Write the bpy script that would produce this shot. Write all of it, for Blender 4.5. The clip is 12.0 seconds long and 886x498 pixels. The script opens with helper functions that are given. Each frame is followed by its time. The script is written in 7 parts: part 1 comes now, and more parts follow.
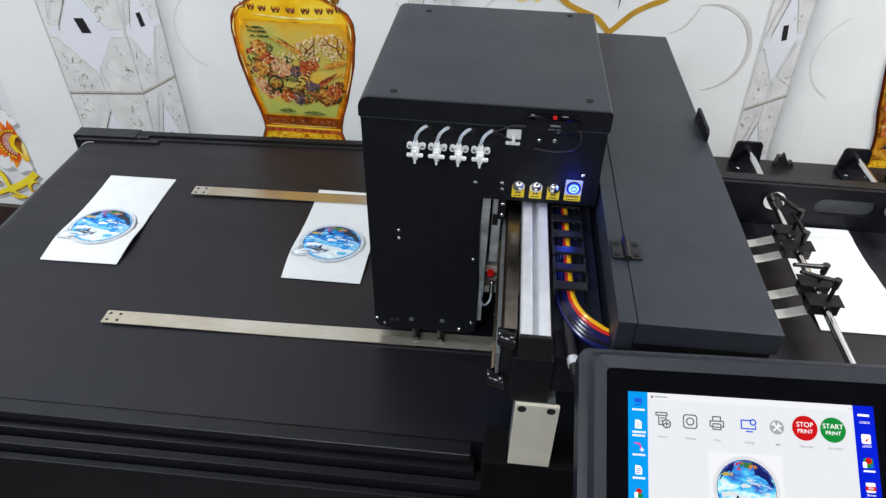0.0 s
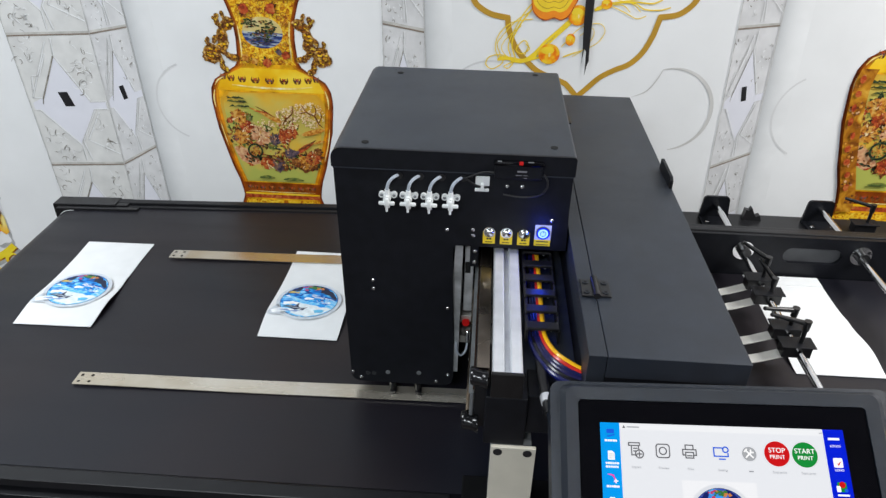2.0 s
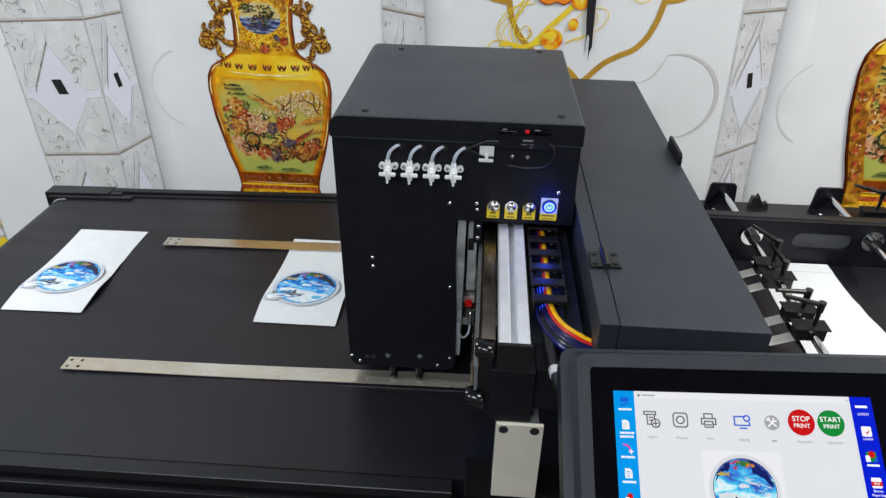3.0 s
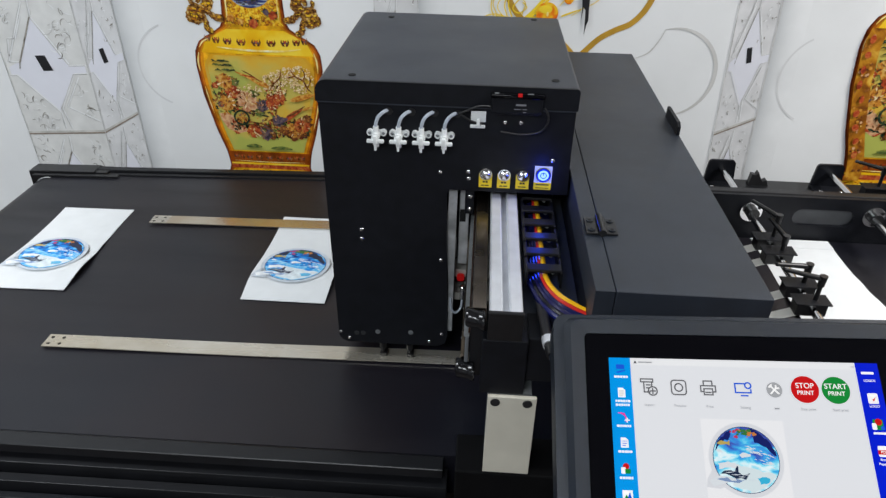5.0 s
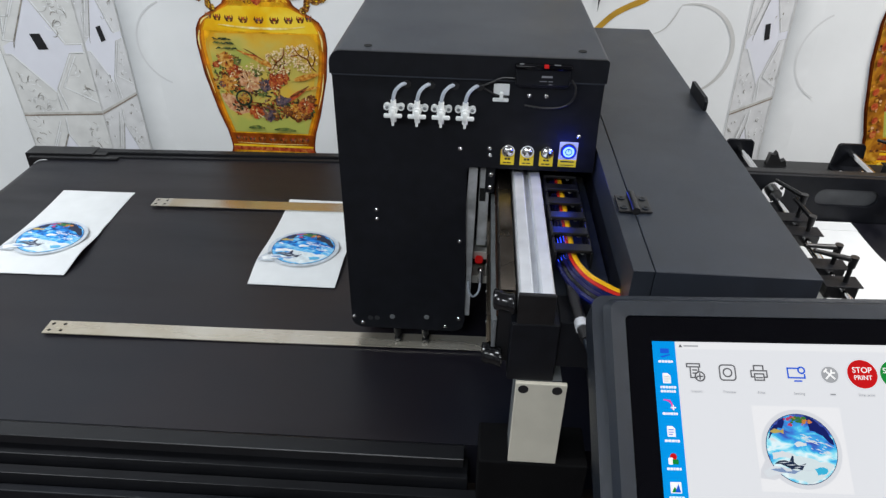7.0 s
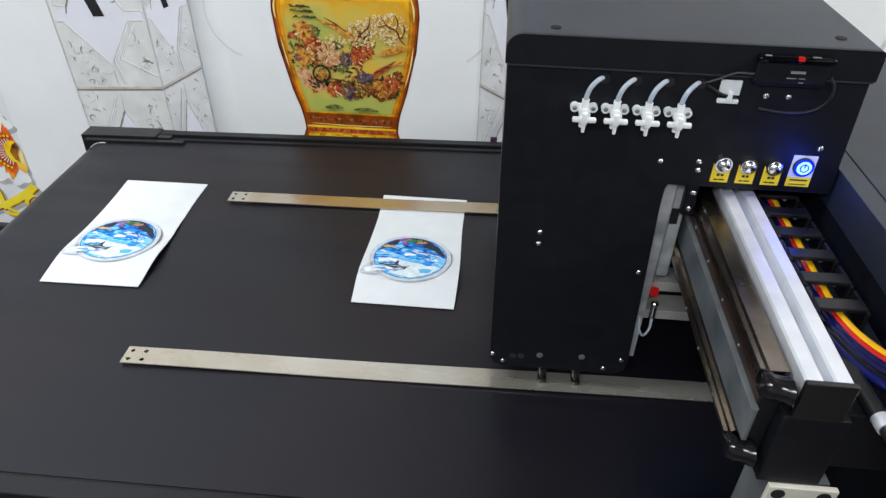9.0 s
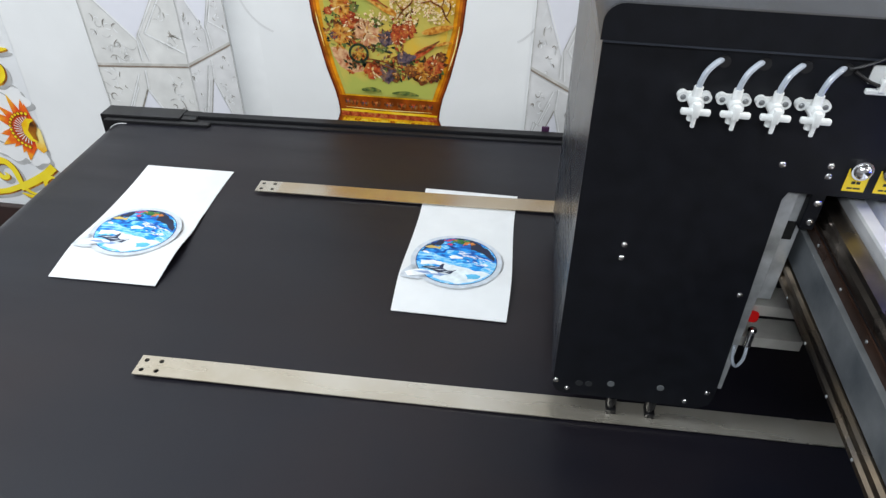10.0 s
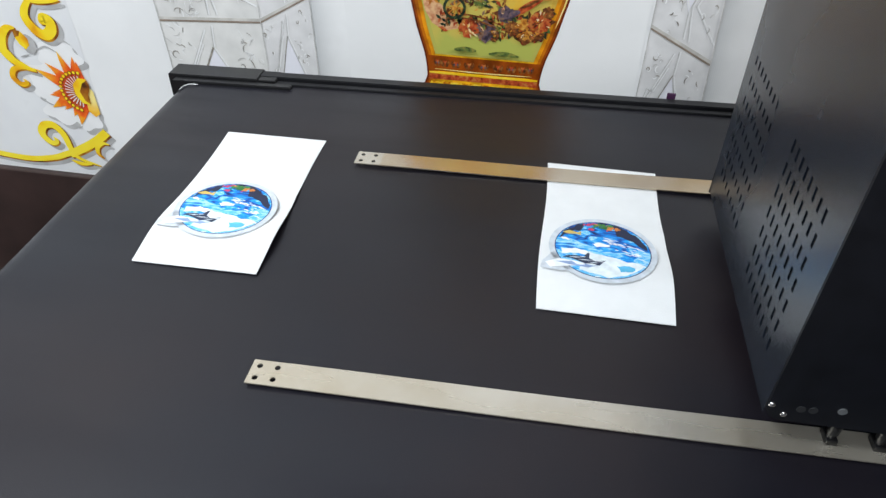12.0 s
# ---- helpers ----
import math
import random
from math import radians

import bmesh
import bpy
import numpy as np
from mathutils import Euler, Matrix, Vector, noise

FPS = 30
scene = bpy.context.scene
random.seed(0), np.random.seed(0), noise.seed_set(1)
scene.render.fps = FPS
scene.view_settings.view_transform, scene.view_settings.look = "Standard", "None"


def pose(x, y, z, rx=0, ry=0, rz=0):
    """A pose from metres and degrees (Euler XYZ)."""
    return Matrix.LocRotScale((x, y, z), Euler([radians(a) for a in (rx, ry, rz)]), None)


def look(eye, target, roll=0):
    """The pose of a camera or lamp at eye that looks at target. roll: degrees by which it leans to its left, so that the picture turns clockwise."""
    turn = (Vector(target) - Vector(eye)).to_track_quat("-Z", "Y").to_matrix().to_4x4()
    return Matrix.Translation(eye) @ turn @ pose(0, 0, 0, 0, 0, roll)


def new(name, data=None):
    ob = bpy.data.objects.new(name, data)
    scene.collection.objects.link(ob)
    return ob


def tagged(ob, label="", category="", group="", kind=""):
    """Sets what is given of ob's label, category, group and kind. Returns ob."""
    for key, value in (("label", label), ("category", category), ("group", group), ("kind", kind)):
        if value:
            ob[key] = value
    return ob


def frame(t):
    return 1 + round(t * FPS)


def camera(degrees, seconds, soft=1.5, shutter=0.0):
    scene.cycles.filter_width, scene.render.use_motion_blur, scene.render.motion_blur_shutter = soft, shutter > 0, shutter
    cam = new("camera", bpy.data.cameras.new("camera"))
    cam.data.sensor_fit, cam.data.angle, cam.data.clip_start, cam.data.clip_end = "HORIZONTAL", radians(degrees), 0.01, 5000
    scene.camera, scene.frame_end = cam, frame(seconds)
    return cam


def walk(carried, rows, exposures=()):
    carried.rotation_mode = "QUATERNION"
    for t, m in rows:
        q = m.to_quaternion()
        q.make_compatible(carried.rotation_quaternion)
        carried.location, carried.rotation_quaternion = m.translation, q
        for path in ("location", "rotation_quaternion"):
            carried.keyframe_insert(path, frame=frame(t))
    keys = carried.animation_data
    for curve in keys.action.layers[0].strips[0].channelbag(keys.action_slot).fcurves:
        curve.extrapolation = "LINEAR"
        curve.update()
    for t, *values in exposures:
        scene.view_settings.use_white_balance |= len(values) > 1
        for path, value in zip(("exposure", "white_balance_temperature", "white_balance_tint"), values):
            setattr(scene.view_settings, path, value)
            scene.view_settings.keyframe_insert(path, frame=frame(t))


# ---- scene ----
cam = camera(64.9, 12.0, soft=1.4)
PATH = [
    (0, (0.151, 0.444, 1.711), (0.024, 2.008, 0.469), 1.7),
    (0.5, (0.156, 0.428, 1.706), (0.03, 1.991, 0.464), 1.8),
    (1, (0.163, 0.423, 1.696), (0.065, 1.995, 0.464), 1.4),
    (1.5, (0.167, 0.416, 1.693), (0.071, 2.047, 0.539), 1.2),
    (2, (0.171, 0.412, 1.684), (0.071, 2.107, 0.627), 1.2),
    (2.5, (0.168, 0.414, 1.653), (0.069, 2.128, 0.627), 1.2),
    (3, (0.166, 0.416, 1.626), (0.07, 2.127, 0.595), 1.3),
    (5, (0.174, 0.428, 1.589), (0.088, 2.126, 0.536), 1.4),
    (5.5, (0.179, 0.426, 1.588), (0.094, 2.121, 0.53), 1.4),
    (6, (0.174, 0.428, 1.586), (0.093, 2.12, 0.522), 1.5),
    (6.5, (0.166, 0.433, 1.58), (0.089, 2.12, 0.509), 1.5),
    (6.7, (0.158, 0.439, 1.573), (0.084, 2.123, 0.498), 1.5),
    (8.3, (0.038, 0.562, 1.528), (-0.038, 2.2, 0.383), 1.1),
    (8.5, (0.014, 0.576, 1.53), (-0.075, 2.206, 0.374), 1.2),
    (9, (-0.028, 0.628, 1.521), (-0.152, 2.245, 0.351), 1.4),
    (9.5, (-0.055, 0.681, 1.497), (-0.215, 2.282, 0.31), 1.6),
    (10, (-0.073, 0.726, 1.474), (-0.258, 2.311, 0.269), 1.6),
    (10.5, (-0.108, 0.763, 1.442), (-0.307, 2.335, 0.222), 1.7),
    (11, (-0.16, 0.796, 1.42), (-0.374, 2.354, 0.185), 1.5),
    (11.5, (-0.204, 0.813, 1.408), (-0.422, 2.358, 0.157), 1.5),
    (12, (-0.231, 0.821, 1.404), (-0.449, 2.348, 0.13), 1.6),
]
walk(cam, [(t, look(eye, target, roll)) for t, eye, target, roll in PATH], exposures=[(0, -0.55), (1.5, -0.58), (2.5, -0.59), (3.2, -0.72), (4.8, -0.75), (6.7, -0.71), (8.3, -0.6), (9.5, -0.4), (10.5, -0.3), (12, -0.27)])

# ---- world and lamps ----
world = bpy.data.worlds.new("world")
scene.world = world
world.use_nodes = True
world.node_tree.nodes["Background"].inputs["Color"].default_value = (0.75, 0.85, 1.0, 1)
world.node_tree.nodes["Background"].inputs["Strength"].default_value = 0.15

# Unseen ceiling lamps; places, shares and tints are chosen to balance the brightness
COOL, NEUTRAL = (0.90, 0.96, 1.0), (1.0, 0.985, 0.965)
LAMPS = [(-1.6, 0.95, 1.05, COOL), (2.3, 0.95, 2.3, NEUTRAL), (-0.45, -0.9, 1.4, COOL), (-1.7, -1.3, 0.5, COOL), (2.3, -1.3, 0.5, NEUTRAL)]
LAMP_POWER = 60.0
for lx, ly, share, tint in LAMPS:
    data = bpy.data.lights.new("unseen_ceiling_lamp", "AREA")
    data.shape, data.size, data.size_y = "RECTANGLE", 1.1, 0.55
    data.energy, data.color = LAMP_POWER * share, tint
    lamp = new("unseen_ceiling_lamp", data)
    lamp.location = (lx, ly, 2.83)
led = bpy.data.lights.new("power_button_light", "POINT")
led.energy, led.color, led.shadow_soft_size = 0.07, (0.02, 0.06, 1.0), 0.006
new("power_button_light", led).location = (0.2563, 1.197, 1.2145)

# ---- materials ----


def mat(name, color, rough=0.5, metal=0.0, vary=0.12, scale=30.0, bump=0.0, bump_scale=400.0, spec=0.5, blotch=None, emit=0.0, streak=0.0):
    """A painted, metal or plastic surface with fine grain and broad blotches."""
    m = bpy.data.materials.new(name)
    m.use_nodes = True
    nt = m.node_tree
    p = nt.nodes["Principled BSDF"]
    p.inputs["Roughness"].default_value = rough
    p.inputs["Metallic"].default_value = metal
    p.inputs["Specular IOR Level"].default_value = spec
    tc = nt.nodes.new("ShaderNodeTexCoord")
    n1 = nt.nodes.new("ShaderNodeTexNoise")
    n1.inputs["Scale"].default_value, n1.inputs["Detail"].default_value = scale, 6
    nt.links.new(tc.outputs["Object"], n1.inputs["Vector"])
    ramp = nt.nodes.new("ShaderNodeValToRGB")
    lo = [max(0.0, c * (1 - vary)) for c in color]
    hi = [min(1.0, c * (1 + vary)) for c in color]
    ramp.color_ramp.elements[0].position, ramp.color_ramp.elements[1].position = 0.3, 0.7
    ramp.color_ramp.elements[0].color, ramp.color_ramp.elements[1].color = (*lo, 1), (*(blotch or hi), 1)
    nt.links.new(n1.outputs["Fac"], ramp.inputs["Fac"])
    nt.links.new(ramp.outputs["Color"], p.inputs["Base Color"])
    rr = nt.nodes.new("ShaderNodeMapRange")
    rr.inputs["To Min"].default_value, rr.inputs["To Max"].default_value = max(0.02, rough - 0.08), min(1, rough + 0.08)
    n2 = nt.nodes.new("ShaderNodeTexNoise")
    n2.inputs["Scale"].default_value, n2.inputs["Detail"].default_value = scale * 0.23, 4
    if streak:
        mp = nt.nodes.new("ShaderNodeMapping")
        mp.inputs["Scale"].default_value = (1.0, streak, 1.0)
        nt.links.new(tc.outputs["Object"], mp.inputs["Vector"])
        nt.links.new(mp.outputs["Vector"], n2.inputs["Vector"])
        n2.inputs["Scale"].default_value, n2.inputs["Detail"].default_value = scale * 0.8, 8
        rr.inputs["From Min"].default_value, rr.inputs["From Max"].default_value = 0.3, 0.7
    else:
        nt.links.new(tc.outputs["Object"], n2.inputs["Vector"])
    nt.links.new(n2.outputs["Fac"], rr.inputs["Value"])
    nt.links.new(rr.outputs["Result"], p.inputs["Roughness"])
    if bump:
        n3 = nt.nodes.new("ShaderNodeTexNoise")
        n3.inputs["Scale"].default_value, n3.inputs["Detail"].default_value = bump_scale, 3
        nt.links.new(tc.outputs["Object"], n3.inputs["Vector"])
        b = nt.nodes.new("ShaderNodeBump")
        b.inputs["Strength"].default_value, b.inputs["Distance"].default_value = bump, 0.001
        nt.links.new(n3.outputs["Fac"], b.inputs["Height"])
        nt.links.new(b.outputs["Normal"], p.inputs["Normal"])
    if emit:
        nt.links.new(ramp.outputs["Color"], p.inputs["Emission Color"])
        p.inputs["Emission Strength"].default_value = emit
    return m


def glow(name, color, strength=1.0):
    """A lit patch of a display or lamp."""
    m = bpy.data.materials.new(name)
    m.use_nodes = True
    p = m.node_tree.nodes["Principled BSDF"]
    p.inputs["Base Color"].default_value = (*[c * 0.05 for c in color], 1)
    p.inputs["Roughness"].default_value = 0.25
    p.inputs["Specular IOR Level"].default_value = 0.1
    p.inputs["Emission Color"].default_value = (*color, 1)
    p.inputs["Emission Strength"].default_value = strength
    return m


def mottled(name, stops, scale, rough=0.4, stretch=(1, 1, 1), detail=5, distort=0.0, lit=0.0, slope=0.0, axis="Y", origin=0.0):
    """A print whose colours run through stops (position, colour) by noise; slope mixes in the height along local y."""
    m = bpy.data.materials.new(name)
    m.use_nodes = True
    nt = m.node_tree
    p = nt.nodes["Principled BSDF"]
    p.inputs["Roughness"].default_value = rough
    p.inputs["Specular IOR Level"].default_value = 0.2
    tc = nt.nodes.new("ShaderNodeTexCoord")
    mp = nt.nodes.new("ShaderNodeMapping")
    mp.inputs["Scale"].default_value = stretch
    n = nt.nodes.new("ShaderNodeTexNoise")
    n.inputs["Scale"].default_value, n.inputs["Detail"].default_value, n.inputs["Distortion"].default_value = scale, detail, distort
    nt.links.new(tc.outputs["Object"], mp.inputs["Vector"])
    nt.links.new(mp.outputs["Vector"], n.inputs["Vector"])
    fac = n.outputs["Fac"]
    if slope:
        sep = nt.nodes.new("ShaderNodeSeparateXYZ")
        nt.links.new(tc.outputs["Object"], sep.inputs["Vector"])
        ma = nt.nodes.new("ShaderNodeMath")
        ma.operation = "MULTIPLY_ADD"
        ma.inputs[1].default_value = slope
        shift = nt.nodes.new("ShaderNodeMath")
        shift.operation = "SUBTRACT"
        shift.inputs[1].default_value = origin
        nt.links.new(sep.outputs[axis], shift.inputs[0])
        nt.links.new(shift.outputs[0], ma.inputs[0])
        nt.links.new(fac, ma.inputs[2])
        fac = ma.outputs[0]
    ramp = nt.nodes.new("ShaderNodeValToRGB")
    els = ramp.color_ramp.elements
    while len(els) < len(stops):
        els.new(0.5)
    for e, (pos, col) in zip(els, stops):
        e.position, e.color = pos, (*col, 1)
    nt.links.new(fac, ramp.inputs["Fac"])
    if lit:
        p.inputs["Base Color"].default_value = (0.03, 0.03, 0.03, 1)
        nt.links.new(ramp.outputs["Color"], p.inputs["Emission Color"])
        p.inputs["Emission Strength"].default_value = lit
    else:
        nt.links.new(ramp.outputs["Color"], p.inputs["Base Color"])
    return m


BLACK = mat("black powder coat", (0.0056, 0.0063, 0.0090), 0.45, vary=0.25, scale=60, bump=0.25, bump_scale=1800, spec=0.22)
# paler copy of the black coat: light on upward faces put into the colour
LIT_COAT = mat("lit black powder coat", (0.0150, 0.0196, 0.0290), 0.45, vary=0.18, scale=40, bump=0.25, bump_scale=1800, spec=0.55)
RUBBER = mat("black rubber", (0.012, 0.012, 0.013), 0.35, vary=0.3, scale=90)
PLASTIC = mat("black plastic", (0.007, 0.007, 0.008), 0.33, vary=0.3, scale=120)
BELT = mat("conveyor belt", (0.0056, 0.0072, 0.0142), 0.40, vary=0.3, scale=3.2, bump=0.18, bump_scale=900, spec=0.38, blotch=(0.0114, 0.0080, 0.0102), streak=6.0)
RAIL = mat("black anodised rail", (0.0075, 0.0078, 0.0095), 0.40, vary=0.2, scale=25, spec=0.35)
CASE = mat("dark grey display casing", (0.0050, 0.0085, 0.0155), 0.42, vary=0.2, scale=60, bump=0.2, bump_scale=2500)
GLASS_BLACK = mat("black display glass", (0.002, 0.002, 0.003), 0.12, vary=0.1, scale=20, spec=0.12)
# golden and white highlights along the strip are mixed into its colour
STEEL = mat("brushed steel strip", (0.57, 0.50, 0.385), 0.26, metal=0.76, vary=0.12, scale=6, bump=0.06, bump_scale=500, blotch=(0.73, 0.71, 0.66), streak=6.0)
STEEL_WARM = mat("warm mottled steel strip", (0.50, 0.34, 0.16), 0.22, metal=0.82, vary=0.1, scale=4.5, bump=0.06, bump_scale=500, blotch=(0.60, 0.58, 0.53), streak=6.0)
CHROME = mat("chrome", (0.75, 0.75, 0.76), 0.14, metal=1.0, vary=0.06, scale=50)
ALU = mat("clear anodised aluminium", (0.74, 0.76, 0.80), 0.42, metal=0.55, vary=0.08, scale=40, bump=0.1, bump_scale=900)
GREY_METAL = mat("grey zinc plate", (0.24, 0.255, 0.265), 0.42, metal=0.6, vary=0.2, scale=35)
# steel rail whose brownish reflections are put into the base colour
RAIL_BROWN = mat("brownish guide rail", (0.30, 0.255, 0.215), 0.26, metal=1.0, vary=0.3, scale=25)
CREAM = mat("cream painted plate", (0.56, 0.53, 0.45), 0.5, vary=0.06, scale=25)
WHITE_PLASTIC = mat("translucent white plastic", (0.70, 0.72, 0.72), 0.3, vary=0.05, scale=80)
PLATE = mat("scuffed grey plate", (0.42, 0.44, 0.45), 0.38, metal=0.5, vary=0.3, scale=45, blotch=(0.6, 0.62, 0.64))
TUBE_CLEAR = mat("milky tubing", (0.36, 0.40, 0.46), 0.22, vary=0.12, scale=120)
YELLOW_LABEL = mat("yellow label", (0.85, 0.62, 0.02), 0.45, vary=0.06, scale=60)
INK = mat("black ink", (0.01, 0.01, 0.012), 0.5, vary=0.1, scale=60)
PAPER = mat("white paper bag", (0.74, 0.755, 0.765), 0.75, vary=0.03, scale=30, bump=0.2, bump_scale=600)
FINGER = mat("white plastic finger", (0.72, 0.71, 0.66), 0.4, vary=0.1, scale=40)
RED = mat("red plastic", (0.5, 0.015, 0.012), 0.35, vary=0.1, scale=60)
WALLPAPER = mat("white printed wallpaper", (0.79, 0.80, 0.805), 0.55, vary=0.045, scale=5, bump=0.12, bump_scale=700)
WHITE_PAINT = mat("white paint", (0.76, 0.77, 0.78), 0.6, vary=0.03, scale=6)
# greys of the unseen walls and ceiling, set to keep reflections dim
GREY_WALL = mat("grey painted wall", (0.30, 0.30, 0.31), 0.6, vary=0.06, scale=6)
CEILING = mat("ceiling paint", (0.5, 0.5, 0.51), 0.7, vary=0.04, scale=6)
FLOOR = mat("dark floor", (0.06, 0.045, 0.04), 0.4, vary=0.25, scale=8)
DARK_WOOD = mat("dark brown panel", (0.035, 0.02, 0.018), 0.4, vary=0.3, scale=12)
# near-black colour that stands for the shade inside openings and gaps
HOLE_SHADE = mat("dark hole shade", (0.002, 0.002, 0.002), 0.9, vary=0.1, scale=60)

# ---- mesh helpers ----


def box(bm, x0, x1, y0, y1, z0, z1, bevel=0.0, seg=2):
    r = bmesh.ops.create_cube(bm, size=1.0)
    vs = r["verts"]
    for v in vs:
        v.co = Vector(((x0 + x1) / 2 + v.co.x * (x1 - x0), (y0 + y1) / 2 + v.co.y * (y1 - y0), (z0 + z1) / 2 + v.co.z * (z1 - z0)))
    if bevel:
        edges = list({e for v in vs for e in v.link_edges})
        bmesh.ops.bevel(bm, geom=edges, offset=bevel, segments=seg, profile=0.5, affect="EDGES")
    return bm


def boxed(*a, **k):
    return box(bmesh.new(), *a, **k)


def cyl(bm, a, b, r, seg=20, r2=None):
    a, b = Vector(a), Vector(b)
    m = Matrix.Translation((a + b) / 2) @ (b - a).to_track_quat("Z", "Y").to_matrix().to_4x4()
    bmesh.ops.create_cone(bm, cap_ends=True, segments=seg, radius1=r, radius2=r if r2 is None else r2, depth=(b - a).length, matrix=m)
    return bm


def ball(bm, c, r, squash=(1, 1, 1)):
    bmesh.ops.create_uvsphere(bm, u_segments=16, v_segments=10, radius=r, matrix=Matrix.Translation(c) @ Matrix.Diagonal((*squash, 1)))
    return bm


def tube(bm, pts, r, seg=10):
    pts = [Vector(p) for p in pts]
    rings = []
    for i, p in enumerate(pts):
        d = (pts[min(i + 1, len(pts) - 1)] - pts[max(i - 1, 0)]).normalized()
        q = d.to_track_quat("Z", "Y").to_matrix()
        rings.append([bm.verts.new(p + q @ Vector((r * math.cos(2 * math.pi * k / seg), r * math.sin(2 * math.pi * k / seg), 0))) for k in range(seg)])
    for a, b in zip(rings, rings[1:]):
        for k in range(seg):
            bm.faces.new((a[k], a[(k + 1) % seg], b[(k + 1) % seg], b[k]))
    bm.faces.new(rings[0][::-1]), bm.faces.new(rings[-1])
    return bm


def smooth_path(pts, steps=8):
    """Catmull-Rom through pts."""
    pts = [Vector(p) for p in pts]
    ext = [pts[0] * 2 - pts[1], *pts, pts[-1] * 2 - pts[-2]]
    out = []
    for i in range(1, len(ext) - 2):
        p0, p1, p2, p3 = ext[i - 1:i + 3]
        for k in range(steps):
            t = k / steps
            out.append(0.5 * (2 * p1 + (p2 - p0) * t + (2 * p0 - 5 * p1 + 4 * p2 - p3) * t * t + (3 * p1 - p0 - 3 * p2 + p3) * t ** 3))
    return out + [pts[-1]]


def prism(bm, outline, axis, a, b, mi=0):
    """A solid from a 2D outline, pushed along an axis from a to b."""
    def at(u, v, w):
        return {"x": (w, u, v), "y": (u, w, v), "z": (u, v, w)}[axis]
    lo = [bm.verts.new(at(u, v, a)) for u, v in outline]
    hi = [bm.verts.new(at(u, v, b)) for u, v in outline]
    fs = [bm.faces.new(lo), bm.faces.new(hi[::-1])]
    n = len(outline)
    for i in range(n):
        fs.append(bm.faces.new((lo[i], hi[i], hi[(i + 1) % n], lo[(i + 1) % n])))
    for f in fs:
        f.material_index = mi
    return bm


def ribbon(bm, pts, width, axis="y", a=0.0, b=0.0, taper=False, mi=0):
    """A flat band along a 2D line."""
    pts = [Vector(p) for p in pts]
    left, right = [], []
    n = len(pts)
    for i, p in enumerate(pts):
        d = (pts[min(i + 1, n - 1)] - pts[max(i - 1, 0)])
        d = d.normalized() if d.length else Vector((1, 0))
        w = width / 2
        if taper:
            w *= max(0.12, math.sin(math.pi * min(1, (i + 0.6) / n)) ** 0.6)
        nrm = Vector((-d.y, d.x)) * w
        left.append(p + nrm), right.append(p - nrm)
    def at(u, w):
        return {"x": (w, u.x, u.y), "y": (u.x, w, u.y), "z": (u.x, u.y, w)}[axis]
    for i in range(n - 1):
        q = [left[i], left[i + 1], right[i + 1], right[i]]
        lo, hi = [bm.verts.new(at(c, a)) for c in q], [bm.verts.new(at(c, b)) for c in q]
        for f in (bm.faces.new(lo), bm.faces.new(hi[::-1])):
            f.material_index = mi
    return bm


def thing(name, loc, label, category, group="", kind=""):
    ob = new(name)
    ob.empty_display_size = 0.05
    ob.matrix_basis = loc if isinstance(loc, Matrix) else Matrix.Translation(loc)
    return tagged(ob, label, category, group, kind)


def part(name, bm, material, parent=None, label="", smooth=False, local=False, angle=35):
    me = bpy.data.meshes.new(name)
    bmesh.ops.recalc_face_normals(bm, faces=bm.faces[:])
    bm.to_mesh(me)
    bm.free()
    for m in (material if isinstance(material, (list, tuple)) else [material]):
        me.materials.append(m)
    if smooth:
        me.shade_smooth()
        me.set_sharp_from_angle(angle=radians(angle))
    ob = new(name, me)
    if parent:
        ob.parent = parent
        if not local:
            ob.matrix_parent_inverse = parent.matrix_basis.inverted() if parent.type == "EMPTY" else Matrix()
    return tagged(ob, label)


def lettering(name, text, size, m, material, parent, local=True, depth=0.0001, align="CENTER"):
    cu = bpy.data.curves.new(name, "FONT")
    cu.body, cu.size, cu.align_x, cu.align_y, cu.extrude = text, size, align, "CENTER", depth
    tmp = new(name, cu)
    me = bpy.data.meshes.new_from_object(tmp.evaluated_get(bpy.context.evaluated_depsgraph_get()))
    bpy.data.objects.remove(tmp)
    me.transform(m)
    me.materials.clear()
    me.materials.append(material)
    ob = new(name, me)
    ob.parent = parent
    if not local:
        ob.matrix_parent_inverse = parent.matrix_basis.inverted() if parent.type == "EMPTY" else Matrix()
    return ob


def disc_pts(cx, cy, r, n=32, ry=None):
    return [(cx + r * math.cos(2 * math.pi * k / n), cy + (ry or r) * math.sin(2 * math.pi * k / n)) for k in range(n)]


# ---- the room ----
WY = 1.96


def structure(name, bm, material, label):
    return tagged(part(name, bm, material), label, name.split("_")[0], kind="structure")


wall_north = structure("wall_north", boxed(-3.0, 3.4, WY, WY + 0.15, 0.0, 2.9), WALLPAPER, "white wall papered with a printed mural")
# added walls and ceiling, never in view; grey so the machine mirrors less
structure("wall_south", boxed(-3.0, 3.4, -2.75, -2.6, 0.0, 2.9), GREY_WALL, "plain grey wall out of view, added to dim reflections")
structure("wall_west", boxed(-3.15, -3.0, -2.75, WY + 0.15, 0.0, 2.9), GREY_WALL, "plain grey wall out of view, added to dim reflections")
structure("wall_east", boxed(3.4, 3.55, -2.75, WY + 0.15, 0.0, 2.9), GREY_WALL, "plain grey wall out of view, added to dim reflections")
structure("floor", boxed(-3.15, 3.55, -2.75, WY + 0.15, -0.1, 0.0), FLOOR, "dark brown glossy floor")
